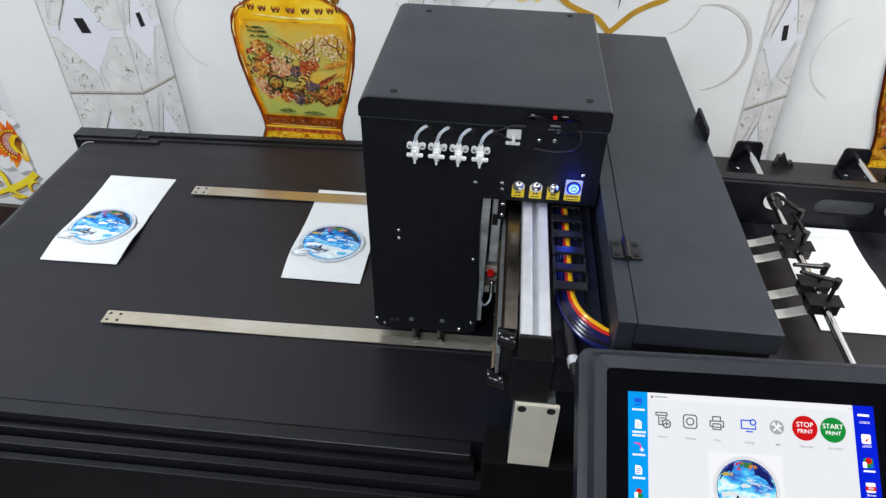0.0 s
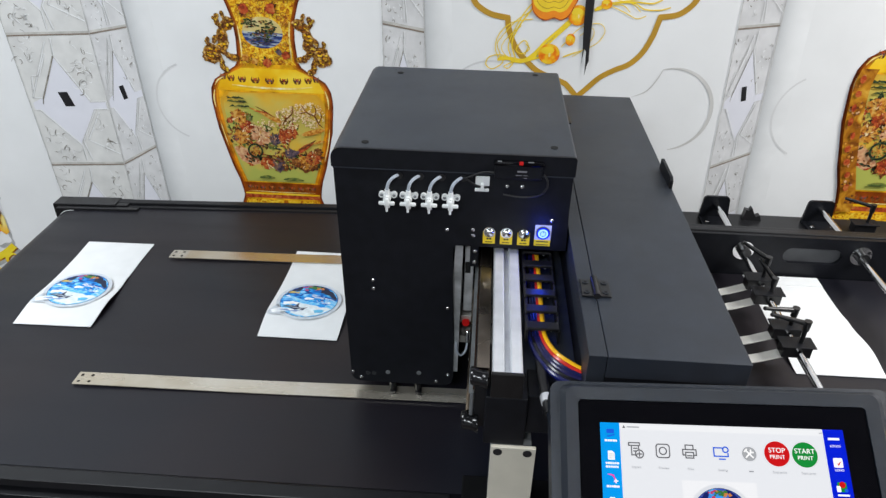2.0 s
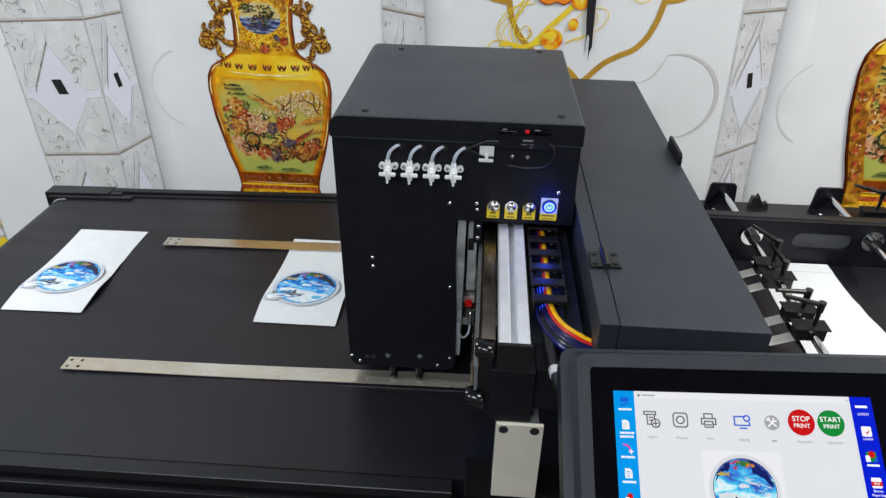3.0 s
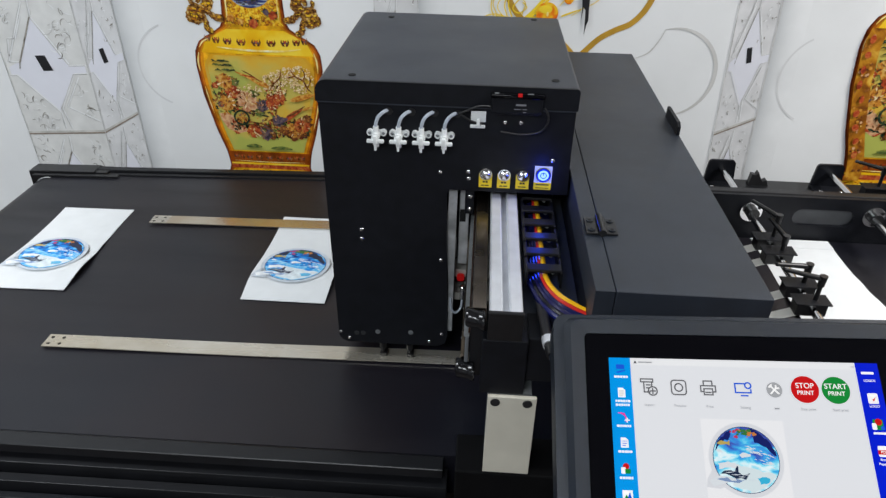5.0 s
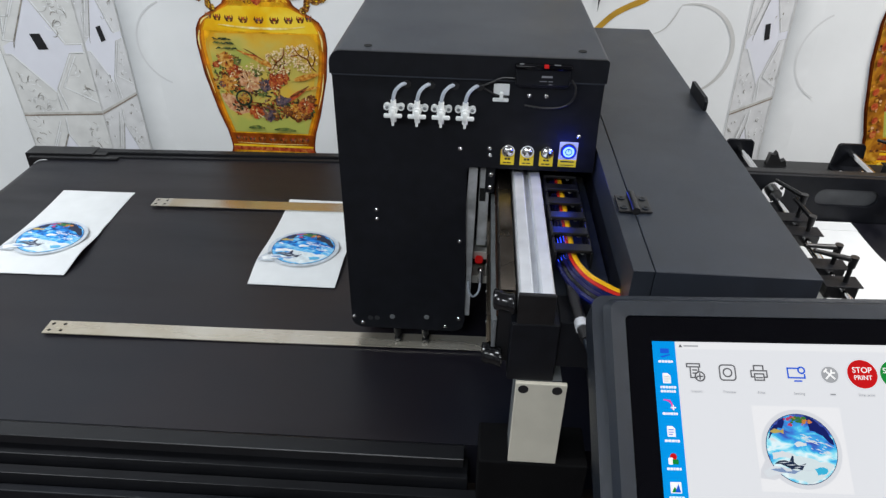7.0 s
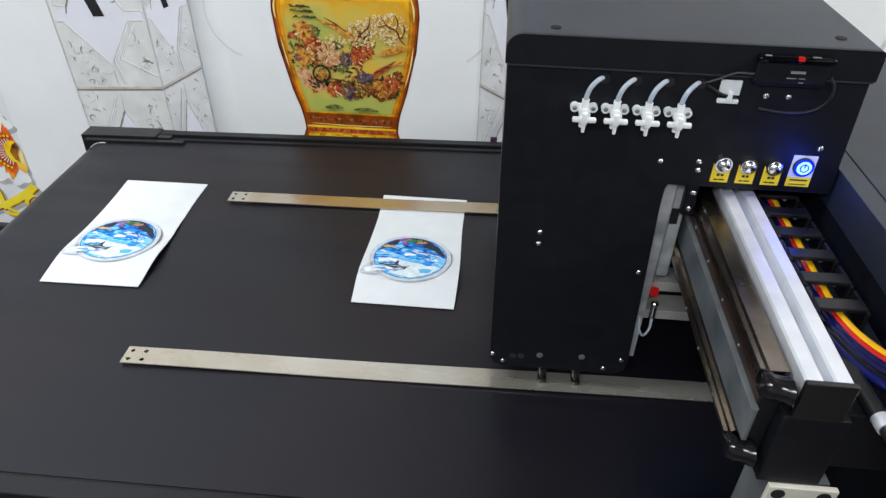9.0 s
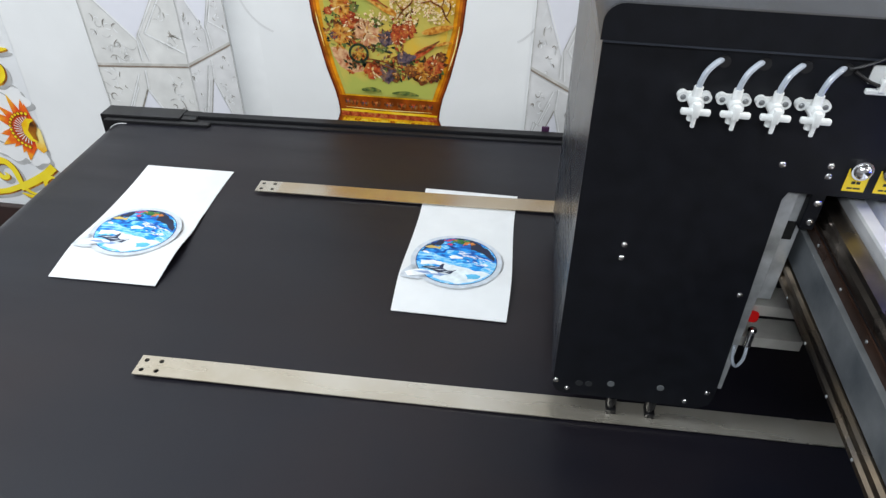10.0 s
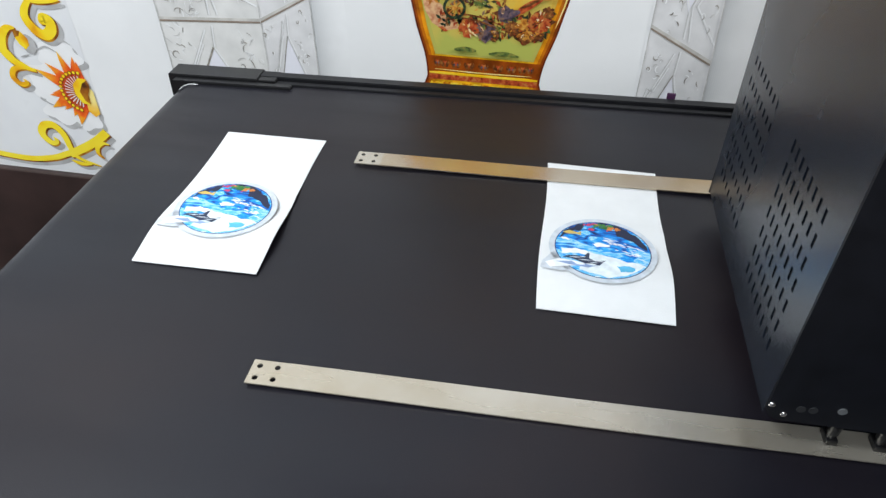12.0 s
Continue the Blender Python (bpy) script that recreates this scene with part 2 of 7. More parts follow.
structure("ceiling", boxed(-3.15, 3.55, -2.75, WY + 0.15, 2.9, 3.0), CEILING, "plain grey ceiling out of view, toned to dim reflections")
structure("trim", boxed(-3.0, 3.4, WY - 0.018, WY - 0.001, 0.0, 0.548, bevel=0.003), DARK_WOOD, "dark brown panelled lower wall")

# ---- conveyor ----
BZ = 0.9
conveyor = thing("belt_conveyor", (-0.1, 1.4, 0.0), "wide black belt conveyor on a black frame with steel end rollers", "conveyor")
bm = bmesh.new()
outline = [(0.55, BZ)]
for k in range(13):
    a = math.pi / 2 + math.pi * k / 12
    outline.append((-0.765 + 0.035 * math.cos(a), BZ - 0.035 + 0.035 * math.sin(a)))
outline += [(0.55, BZ - 0.07)]
prism(bm, outline, "y", 1.0408, 1.775)
for v in bm.verts:
    if v.co.y > 1.7:
        v.co.y = 1.778 + 0.053 * (v.co.x + 0.66)
    else:
        v.co.y += 0.005 * (v.co.x + 0.05)
part("belt", bm, BELT, conveyor, "dark brown-black rubber belt", smooth=True)
bm = bmesh.new()
cyl(bm, (-0.7655, 1.752, BZ - 0.035), (-0.7655, 1.764, BZ - 0.035), 0.0358, 28)
part("roller_end", bm, WHITE_PLASTIC, conveyor, "white roller end cap", smooth=True)
# far rail: two stepped lengths, a little askew, and a block at the end
def askew(x0, x1, d0, d1, z0, z1):
    """A bar along the far edge of the belt, from d0 to d1 behind the edge line."""
    bm = bmesh.new()
    def y(x):
        return 1.772 + 0.053 * (x + 0.66)
    prism(bm, [(x0, y(x0) + d0), (x1, y(x1) + d0), (x1, y(x1) + d1), (x0, y(x0) + d1)], "z", z0, z1)
    bmesh.ops.bevel(bm, geom=bm.edges[:], offset=0.0012, segments=2, affect="EDGES")
    return bm


part("far_rail", askew(-0.80, 0.62, 0.000, 0.012, BZ - 0.05, BZ + 0.0030), RAIL, conveyor)
part("far_rail", askew(-0.80, 0.62, 0.0145, 0.033, BZ - 0.05, BZ + 0.0075), RAIL, conveyor)
bm = askew(-0.812, -0.668, 0.0, 0.038, BZ - 0.030, BZ + 0.0085)
part("end_block", bm, PLASTIC, conveyor, "black plastic end block")
part("end_wedge", askew(-0.668, -0.640, 0.001, 0.036, BZ - 0.035, BZ + 0.0068), PLASTIC, conveyor)
part("end_plate", askew(-0.800, -0.612, -0.013, -0.0006, BZ - 0.030, BZ + 0.0045), PLASTIC, conveyor, "thin black plate over the belt edge")
part("clip", boxed(-0.035, -0.022, 1.842, 1.846, 0.872, 0.914, bevel=0.001), mat("purple plastic", (0.06, 0.02, 0.06), 0.4), conveyor, "small purple clip")
# near rail: slotted profile in steps
def sheared(bm):
    for v in bm.verts:
        v.co.y += 0.005 * (v.co.x + 0.05)
    return bm


bm = bmesh.new()
z1 = BZ + 0.0026
prism(bm, [(1.0150, BZ - 0.0115), (1.0150, z1 - 0.001), (1.0160, z1), (1.0352, z1), (1.0400, z1 - 0.0028), (1.0400, BZ - 0.0115)], "x", -0.86, 0.150)
part("near_rail", sheared(bm), RAIL, conveyor, "black rail with a chamfered back edge")
for x1, y0, y1, z0, z1 in ((0.156, 1.0085, 1.040, BZ - 0.052, BZ - 0.0225), (0.28, 0.990, 1.003, BZ - 0.10, BZ - 0.036)):
    part("near_rail", sheared(boxed(-0.86, x1, y0, y1, z0, z1, bevel=0.0006)), RAIL, conveyor)
# near-black strip puts the shade into the groove
part("groove", sheared(boxed(-0.86, 0.15, 1.036, 1.0385, BZ - 0.0222, BZ - 0.0118)), HOLE_SHADE, conveyor)
part("front_panel", sheared(boxed(-0.86, 0.75, 0.975, 0.986, 0.08, BZ - 0.05, bevel=0.0015)), BLACK, conveyor)
# near-black sheet fills the shaded gap between the rails
part("gap_shade", boxed(-0.86, 0.28, 1.0035, 1.0055, BZ - 0.115, BZ - 0.055), HOLE_SHADE, conveyor)
part("side_panel", boxed(-0.72, -0.70, 0.955, 1.80, 0.08, BZ - 0.08), BLACK, conveyor)
for fx in (-0.66, 0.66):
    for fy in (0.98, 1.76):
        b2 = cyl(bmesh.new(), (fx, fy, 0.0), (fx, fy, 0.08), 0.025)
        part("foot", b2, RUBBER, conveyor, smooth=True)
bm = cyl(bmesh.new(), (-0.43, 0.976, 0.72), (-0.43, 0.971, 0.72), 0.004, 12)
part("screw", bm, CHROME, conveyor, smooth=True)

# ---- steel guide strips over the belt ----


def guide_strip(x0, x1, ya0, ya1, yb0, yb1, z, warm):
    t = thing("guide_strip", (x0, ya0, z), "long thin steel guide strip with four end holes above the belt", "guide strip", "steel strips over the belt")
    bm = bmesh.new()
    n = 40
    rows = []
    hole_x = 0.034
    for i in range(n + 1):
        u = i / n
        x = x0 + hole_x + (x1 - x0 - hole_x) * u
        uu = (x - x0) / (x1 - x0)
        y0, y1 = ya0 + (yb0 - ya0) * uu, ya1 + (yb1 - ya1) * uu
        dz = 0.0007 * math.sin(9 * uu + z * 50)
        rows.append([bm.verts.new((x, y, z + dz + h)) for y, h in ((y0, 0), (y1, 0), (y1, 0.0014), (y0, 0.0014))])
    for a, b in zip(rows, rows[1:]):
        for k in range(4):
            bm.faces.new((a[k], a[(k + 1) % 4], b[(k + 1) % 4], b[k]))
    bm.faces.new(rows[-1])
    part("strip", bm, STEEL_WARM if warm else STEEL, t)
    bm = bmesh.new()
    # the drilled end: a plate cut round four holes
    w = ya1 - ya0
    xs = [x0, x0 + 0.0045, x0 + 0.0105, x0 + 0.0215, x0 + 0.0275, x0 + hole_x]
    ys = [0, w * 0.14, w * 0.36, w * 0.64, w * 0.86, w]
    for i in range(5):
        for j in range(5):
            xa, xb, yc, yd = xs[i], xs[i + 1], ya0 + ys[j], ya0 + ys[j + 1]
            if i in (1, 3) and j in (1, 3):
                sq = [(xa, yc), (xb, yc), (xb, yd), (xa, yd)]
                cx, cy, r = (xa + xb) / 2, (yc + yd) / 2, min(xb - xa, yd - yc) * 0.46
                ring = [bm.verts.new((cx + r * math.cos(math.pi * k / 8), cy + r * math.sin(math.pi * k / 8), z + 0.0014)) for k in range(16)]
                low = [bm.verts.new((v.co.x, v.co.y, z)) for v in ring]
                outer = []
                for k in range(16):
                    a = math.pi * k / 8
                    c, s2 = math.cos(a), math.sin(a)
                    q = max(abs(c), abs(s2))
                    outer.append(bm.verts.new((cx + c / q * (xb - xa) / 2, cy + s2 / q * (yd - yc) / 2, z + 0.0014)))
                for k in range(16):
                    bm.faces.new((ring[k], ring[(k + 1) % 16], outer[(k + 1) % 16], outer[k]))
                    bm.faces.new((low[k], low[(k + 1) % 16], ring[(k + 1) % 16], ring[k]))
            else:
                bm.faces.new([bm.verts.new((a, b, z + 0.0014)) for a, b in ((xa, yc), (xb, yc), (xb, yd), (xa, yd))])
    bm.faces.new([bm.verts.new(c) for c in ((x0, ya0, z), (x0, ya0, z + 0.0014), (x0 + hole_x, ya0, z + 0.0014), (x0 + hole_x, ya0, z))])
    bm.faces.new([bm.verts.new(c) for c in ((x0, ya0, z), (x0, ya0, z + 0.0014), (x0, ya1, z + 0.0014), (x0, ya1, z))])
    bmesh.ops.remove_doubles(bm, verts=bm.verts[:], dist=0.00005)
    for v in bm.verts:
        v.co.y += (yb0 - ya0) * (v.co.x - x0) / (x1 - x0)
        v.co.z += 0.0007 * math.sin(9 * (v.co.x - x0) / (x1 - x0) + z * 50)
    part("drilled_end", bm, STEEL, t, "end drilled with four holes")
    return t


guide_strip(-0.464, 0.30, 1.199, 1.227, 1.215, 1.2455, 0.9025, False)
guide_strip(-0.460, 0.30, 1.573, 1.602, 1.6005, 1.633, 0.9034, True)

# ---- print head tower ----
HX0, HX1, HY0, HY1, HZ0, HZ1 = -0.021, 0.289, 1.22, 1.555, 0.930, 1.325
head = thing("print_head_cabinet", (0.13, 1.38, 0.93), "tall black sheet-metal print head cabinet with valves and push buttons", "printer")
# front panel with its corner cut away for the beam
r = 0.012
outline = [(HX0 + 0.006, HZ0 + r), (HX0 + 0.010, HZ0 + 0.004), (HX0 + 0.006 + r, HZ0), (0.130, HZ0), (0.140, HZ0 + 0.006), (0.143, HZ0 + 0.02),
           (0.137, 1.180), (0.140, 1.187), (HX1, 1.187), (HX1 - 0.003, 1.297), (HX0, 1.297)]
bm = bmesh.new()
prism(bm, outline, "y", HY0, HY0 + 0.003)
front = part("front_panel", bm, BLACK, head)
# top cover, bent over at its sides
bm = bmesh.new()
rr = 0.014
ol = [(HX0 - 0.002, 1.2985)]
for k in range(7):
    a = math.pi - math.pi / 2 * k / 6
    ol.append((HX0 - 0.002 + rr + rr * math.cos(a), HZ1 - rr + rr * math.sin(a)))
for k in range(7):
    a = math.pi / 2 - math.pi / 2 * k / 6
    ol.append((HX1 - 0.004 + rr * 0.3 * math.cos(a), HZ1 - rr * 0.3 + rr * 0.3 * math.sin(a)))
ol += [(HX1, 1.2985)]
prism(bm, ol, "y", HY0 + 0.0012, HY1)
# top toned paler than its black lip, as light falls on it
cover = part("top_cover", bm, LIT_COAT, head, "satin black top cover, toned paler for light from above", smooth=True, angle=30)
bm = bmesh.new()
prism(bm, ol, "y", HY0 - 0.003, HY0 + 0.0010)
part("cover_lip", bm, BLACK, head, "black front lip of the cover")
# paler strip drawn in for the thin highlight under the lip
part("lip_highlight", boxed(HX0, HX1 - 0.002, HY0 - 0.0034, HY0 - 0.0004, 1.2970, 1.2984), LIT_COAT, head)
# side and back walls
SLOTS = []
for col in range(8):
    for row in range(7):
        SLOTS.append((1.4285 + col * 0.0141, 1.110 - row * 0.0223, 0.0046))
        SLOTS.append((1.2620 + col * 0.0141, 1.1085 - row * 0.0223, 0.0062))
ys = sorted({HY0 + 0.0035, HY1, *[round(y - 0.0024, 5) for y, z, w in SLOTS], *[round(y + 0.0024, 5) for y, z, w in SLOTS]})
zs = sorted({HZ0 + 0.003, 1.2980, *[round(z - w, 5) for y, z, w in SLOTS], *[round(z + w, 5) for y, z, w in SLOTS]})
cells = [(y, z, w) for y, z, w in SLOTS]
bm = bmesh.new()
grid = {}


def gv(i, j, x):
    if (i, j, x) not in grid:
        lean = 0.006 * (1.298 - zs[j]) / 0.36
        grid[i, j, x] = bm.verts.new((HX0 + 0.0004 + lean + x, ys[i], zs[j]))
    return grid[i, j, x]


for i in range(len(ys) - 1):
    for j in range(len(zs) - 1):
        cy, cz = (ys[i] + ys[i + 1]) / 2, (zs[j] + zs[j + 1]) / 2
        if any(abs(cy - y) < 0.001 and abs(cz - z) < w for y, z, w in cells):
            for e0, e1 in (((i, j), (i + 1, j)), ((i + 1, j), (i + 1, j + 1)), ((i + 1, j + 1), (i, j + 1)), ((i, j + 1), (i, j))):
                q4 = (gv(*e0, 0), gv(*e1, 0), gv(*e1, 0.0015), gv(*e0, 0.0015))
                if bm.faces.get(q4) is None:
                    bm.faces.new(q4)
        else:
            bm.faces.new((gv(i, j, 0), gv(i + 1, j, 0), gv(i + 1, j + 1, 0), gv(i, j + 1, 0)))
# glossier than the front; its paler base colour also carries the sheen
SIDE_SHEEN = mat("glossier coat with paler sheen", (0.0135, 0.0176, 0.0262), 0.27, vary=0.2, scale=25, bump=0.12, bump_scale=1500, spec=0.6)
side = part("side_panel", bm, SIDE_SHEEN, head, "side panel pierced by rows of vent slots")
# added near-black sheet that makes the vent slots look dark inside
part("slot_shade_sheet", boxed(HX0 + 0.018, HX0 + 0.020, HY0 + 0.01, HY1 - 0.01, HZ0 + 0.02, 1.29), HOLE_SHADE, head)
part("back_panel", boxed(HX0 + 0.006, HX1, HY1 - 0.002, HY1, HZ0, 1.297), BLACK, head)
part("right_panel", boxed(HX1 - 0.003, HX1 - 0.001, HY0 + 0.004, HY1 - 0.003, 1.187, 1.297), BLACK, head)
part("inner_wall", boxed(0.137, 0.139, HY0 + 0.06, HY1 - 0.003, HZ0 + 0.03, 1.187), BLACK, head)
part("roof_plate", boxed(0.140, HX1 - 0.004, HY0 + 0.004, HY1 - 0.003, 1.2, 1.204), BLACK, head)

for sx, sz in ((0.025, 1.122), (0.025, 1.108), (0.128, 1.211), (0.163, 1.213), (0.164, 1.204), (0.266, 1.233), (0.132, 1.080), (0.000, 0.938), (0.117, 0.938), (0.135, 0.953), (-0.012, 0.948)):
    b2 = ball(bmesh.new(), (sx, HY0 - 0.0002, sz), 0.0028, (1, 0.6, 1))
    part("screw", b2, CHROME, head, smooth=True)
for sx, sz in ((0.011, 0.947), (0.0205, 0.9475), (0.042, 0.951), (0.090, 0.953)):
    b2 = cyl(bmesh.new(), (sx, HY0 + 0.001, sz), (sx, HY0 - 0.0008, sz), 0.0036, 16)
    part("plug", b2, GREY_METAL if sx > 0.03 else mat("dull grey plug", (0.022, 0.023, 0.025), 0.4), head, smooth=True)
# near-black discs in place of the shaded holes in the cover
for sx, sy in ((0.019, 1.238), (0.262, 1.246), (0.03, 1.525), (0.25, 1.54)):
    b2 = cyl(bmesh.new(), (sx, sy, HZ1 - 0.002), (sx, sy, HZ1 + 0.0006), 0.0048, 16)
    part("countersunk_hole", b2, HOLE_SHADE, head, smooth=True)
for sx in (0.048, 0.0875):
    b2 = bmesh.new()
    cyl(b2, (sx, HY0 + 0.006, 0.911), (sx, HY0 + 0.006, 0.934), 0.0032, 12)
    cyl(b2, (sx, HY0 + 0.006, 0.917), (sx, HY0 + 0.006, 0.9275), 0.0052, 12)
    box(b2, sx - 0.004, sx + 0.006, HY0 + 0.001, HY0 + 0.016, 0.9045, 0.911, bevel=0.001)
    part("strip_clamp_knob", b2, PLASTIC, head, "black thumb screw clamping the strip", smooth=True)


def stopcock(x, z):
    v = thing("stopcock_valve", (x, HY0, z), "white plastic stopcock valve with a bent clear tube", "valve", "row of white valves")
    b = bmesh.new()
    cyl(b, (x, HY0 - 0.010, z - 0.014), (x, HY0 - 0.010, z + 0.012), 0.0033, 14)
    cyl(b, (x, HY0 - 0.001, z), (x, HY0 - 0.017, z), 0.0050, 18)
    part("body", b, WHITE_PLASTIC, v, smooth=True)
    for s in (-1, 1):
        b = bmesh.new()
        cyl(b, (x + s * 0.0082, HY0 - 0.0005, z + 0.0015), (x + s * 0.0082, HY0 - 0.006, z + 0.0015), 0.0040, 16)
        box(b, x - 0.0082 if s < 0 else x, x if s < 0 else x + 0.0082, HY0 - 0.005, HY0 - 0.001, z - 0.002, z + 0.0045)
        lug = part("lug", b, WHITE_PLASTIC, v, smooth=True)
        part("screw", ball(bmesh.new(), (x + s * 0.0082, HY0 - 0.006, z + 0.0015), 0.0021, (1, 0.5, 1)), GREY_METAL, lug, smooth=True)
    b = bmesh.new()
    box(b, x - 0.0105, x + 0.0105, HY0 - 0.020, HY0 - 0.015, z - 0.0065, z - 0.0018, bevel=0.0015)
    box(b, x - 0.0026, x + 0.0026, HY0 - 0.021, HY0 - 0.015, z - 0.0080, z + 0.003, bevel=0.0012)
    cyl(b, (x, HY0 - 0.018, z - 0.007), (x, HY0 - 0.018, z - 0.0158), 0.0019, 10, 0.0015)
    part("handle", b, WHITE_PLASTIC, v, smooth=True)
    pts = smooth_path([(x, HY0 - 0.010, z + 0.008), (x + 0.0002, HY0 - 0.0105, z + 0.015), (x + 0.0030, HY0 - 0.0095, z + 0.0232), (x + 0.0085, HY0 - 0.006, z + 0.0282), (x + 0.015, HY0 + 0.002, z + 0.0290)])
    part("tube", tube(bmesh.new(), pts, 0.0022), TUBE_CLEAR, v, smooth=True)
    part("grommet", cyl(bmesh.new(), (x + 0.015, HY0 + 0.001, z + 0.028), (x + 0.015, HY0 - 0.0018, z + 0.028), 0.0045, 16), RUBBER, v, smooth=True)
    return v


for vx in (0.050, 0.0775, 0.105, 0.1325):
    stopcock(vx, 1.2605)

tag = thing("cable_clip", (0.172, HY0, 1.285), "white adhesive cable clip on the black panel", "cable clip")
part("pad", boxed(0.1635, 0.1815, HY0 - 0.0022, HY0 - 0.0002, 1.280, 1.2935, bevel=0.0006), WHITE_PLASTIC, tag)
b = boxed(0.1705, 0.1745, HY0 - 0.008, HY0 - 0.002, 1.276, 1.285, bevel=0.001)
box(b, 0.163, 0.181, HY0 - 0.006, HY0 - 0.002, 1.2735, 1.2775, bevel=0.001)
part("saddle", b, WHITE_PLASTIC, tag)

amp = thing("sensor_amplifier", (0.215, HY0, 1.28), "flat black sensor amplifier with a red lamp and a thin cable", "sensor")
part("body", boxed(0.187, 0.247, HY0 - 0.0085, HY0 - 0.0045, 1.2945, 1.3150, bevel=0.0018), BLACK, amp)
part("rail", boxed(0.190, 0.245, HY0 - 0.006, HY0 - 0.0002, 1.292, 1.308, bevel=0.001), BLACK, amp)
part("lid", boxed(0.185, 0.249, HY0 - 0.0125, HY0 - 0.0035, 1.3135, 1.3195, bevel=0.0028, seg=3), GLASS_BLACK, amp, "glossy rounded black lid", smooth=True)
part("indicator", boxed(0.217, 0.222, HY0 - 0.0134, HY0 - 0.009, 1.3165, 1.3199, bevel=0.0006), glow("red lamp", (1.0, 0.03, 0.03), 0.6), amp, "lit red indicator")
part("cap", boxed(0.228, 0.235, HY0 - 0.0128, HY0 - 0.010, 1.3198, 1.3203), GREY_METAL, amp)
part("cap", boxed(0.190, 0.195, HY0 - 0.0128, HY0 - 0.010, 1.3198, 1.3203), GREY_METAL, amp)
MARK = mat("grey print", (0.24, 0.24, 0.26), 0.5, vary=0.05)
for z0, z1, xa, xb in ((1.2995, 1.3025, 0.2155, 0.2275), (1.2950, 1.2965, 0.2135, 0.2215), (1.2950, 1.2965, 0.2235, 0.2285), (1.2915, 1.2930, 0.2240, 0.2280)):
    part("label_bar", boxed(xa, xb, HY0 - 0.0088, HY0 - 0.0084, z0 + 0.0050, z1 + 0.0042), MARK, amp)
for sx in (0.2045, 0.2235):
    part("screw", ball(bmesh.new(), (sx, HY0 - 0.0004, 1.2805), 0.0028, (1, 0.6, 1)), CHROME, amp, smooth=True)
pts = smooth_path([(0.249, HY0 - 0.009, 1.303), (0.254, HY0 - 0.009, 1.295), (0.254, HY0 - 0.008, 1.283), (0.245, HY0 - 0.006, 1.272), (0.225, HY0 - 0.005, 1.268), (0.200, HY0 - 0.004, 1.270)])
part("cable", tube(bmesh.new(), pts, 0.0012, 8), RUBBER, amp, smooth=True)
pts = smooth_path([(0.186, HY0 - 0.009, 1.303), (0.172, HY0 - 0.007, 1.302), (0.160, HY0 - 0.006, 1.296), (0.150, HY0 - 0.004, 1.291), (0.1475, HY0 + 0.001, 1.290)])
part("cable", tube(bmesh.new(), pts, 0.0012, 8), RUBBER, amp, smooth=True)
pts = smooth_path([(0.178, HY0 - 0.006, 1.2795), (0.165, HY0 - 0.005, 1.282), (0.152, HY0 - 0.004, 1.289)])
part("cable", tube(bmesh.new(), pts, 0.0012, 8), RUBBER, amp, smooth=True)


def push_button(x, z):
    v = thing("push_button", (x, HY0, z), "domed chrome push button over a yellow label", "push button", "buttons in a row")
    b = bmesh.new()
    cyl(b, (x, HY0, z), (x, HY0 - 0.004, z), 0.0078, 24)
    part("bezel", b, CHROME, v, smooth=True)
    b = ball(bmesh.new(), (x, HY0 - 0.004, z), 0.0064, (1, 0.75, 1))
    part("cap", b, CHROME, v, smooth=True)
    lab = part("label_plate", boxed(x - 0.0082, x + 0.0082, HY0 - 0.0008, HY0 - 0.0001, z - 0.0195, z + 0.000, bevel=0.0003), YELLOW_LABEL, v, "yellow adhesive label")
    for sx in (-0.0018, 0.0018):
        part("label_bar", boxed(x + sx - 0.0014, x + sx + 0.0014, HY0 - 0.0011, HY0 - 0.0009, z - 0.0128, z - 0.0104), INK, lab)
    for sx, w in ((-0.0032, 0.0019), (0.0020, 0.0026)):
        part("label_bar", boxed(x + sx - w, x + sx + w, HY0 - 0.0011, HY0 - 0.0009, z - 0.0172, z - 0.0158), INK, lab)
    return v


for bx in (0.1850, 0.2080, 0.2312):
    push_button(bx, 1.2125)
pw = thing("power_button", (0.2563, HY0, 1.2145), "round power button with lit blue ring over a yellow label", "power button")
# upper label coloured white for the button's glow on the yellow label
LABEL_GLOW = mat("glow on label", (0.6, 0.62, 0.66), 0.4, vary=0.04)
b = boxed(0.2455, 0.2671, HY0 - 0.0008, HY0 - 0.0001, 1.203, 1.2255, bevel=0.0003)
plate = part("label_plate", b, LABEL_GLOW, pw)
b = boxed(0.2455, 0.2671, HY0 - 0.0010, HY0 - 0.0002, 1.1935, 1.2035, bevel=0.0003)
plate2 = part("label_plate", b, YELLOW_LABEL, pw)
for z0, z1, h in ((1.1998, 1.2012, 0.008), (1.1956, 1.1964, 0.008)):
    part("label_bar", boxed(0.2563 - h, 0.2563 + h, HY0 - 0.0013, HY0 - 0.0011, z0, z1), INK, plate2)
part("bezel", cyl(bmesh.new(), (0.2563, HY0, 1.2145), (0.2563, HY0 - 0.0035, 1.2145), 0.0092, 28), PLASTIC, pw, smooth=True)
BLUE_LED = glow("blue lamp", (0.006, 0.03, 0.9), 1.5)
WHITE_LED = glow("white lamp", (0.35, 0.68, 1.0), 2.2)
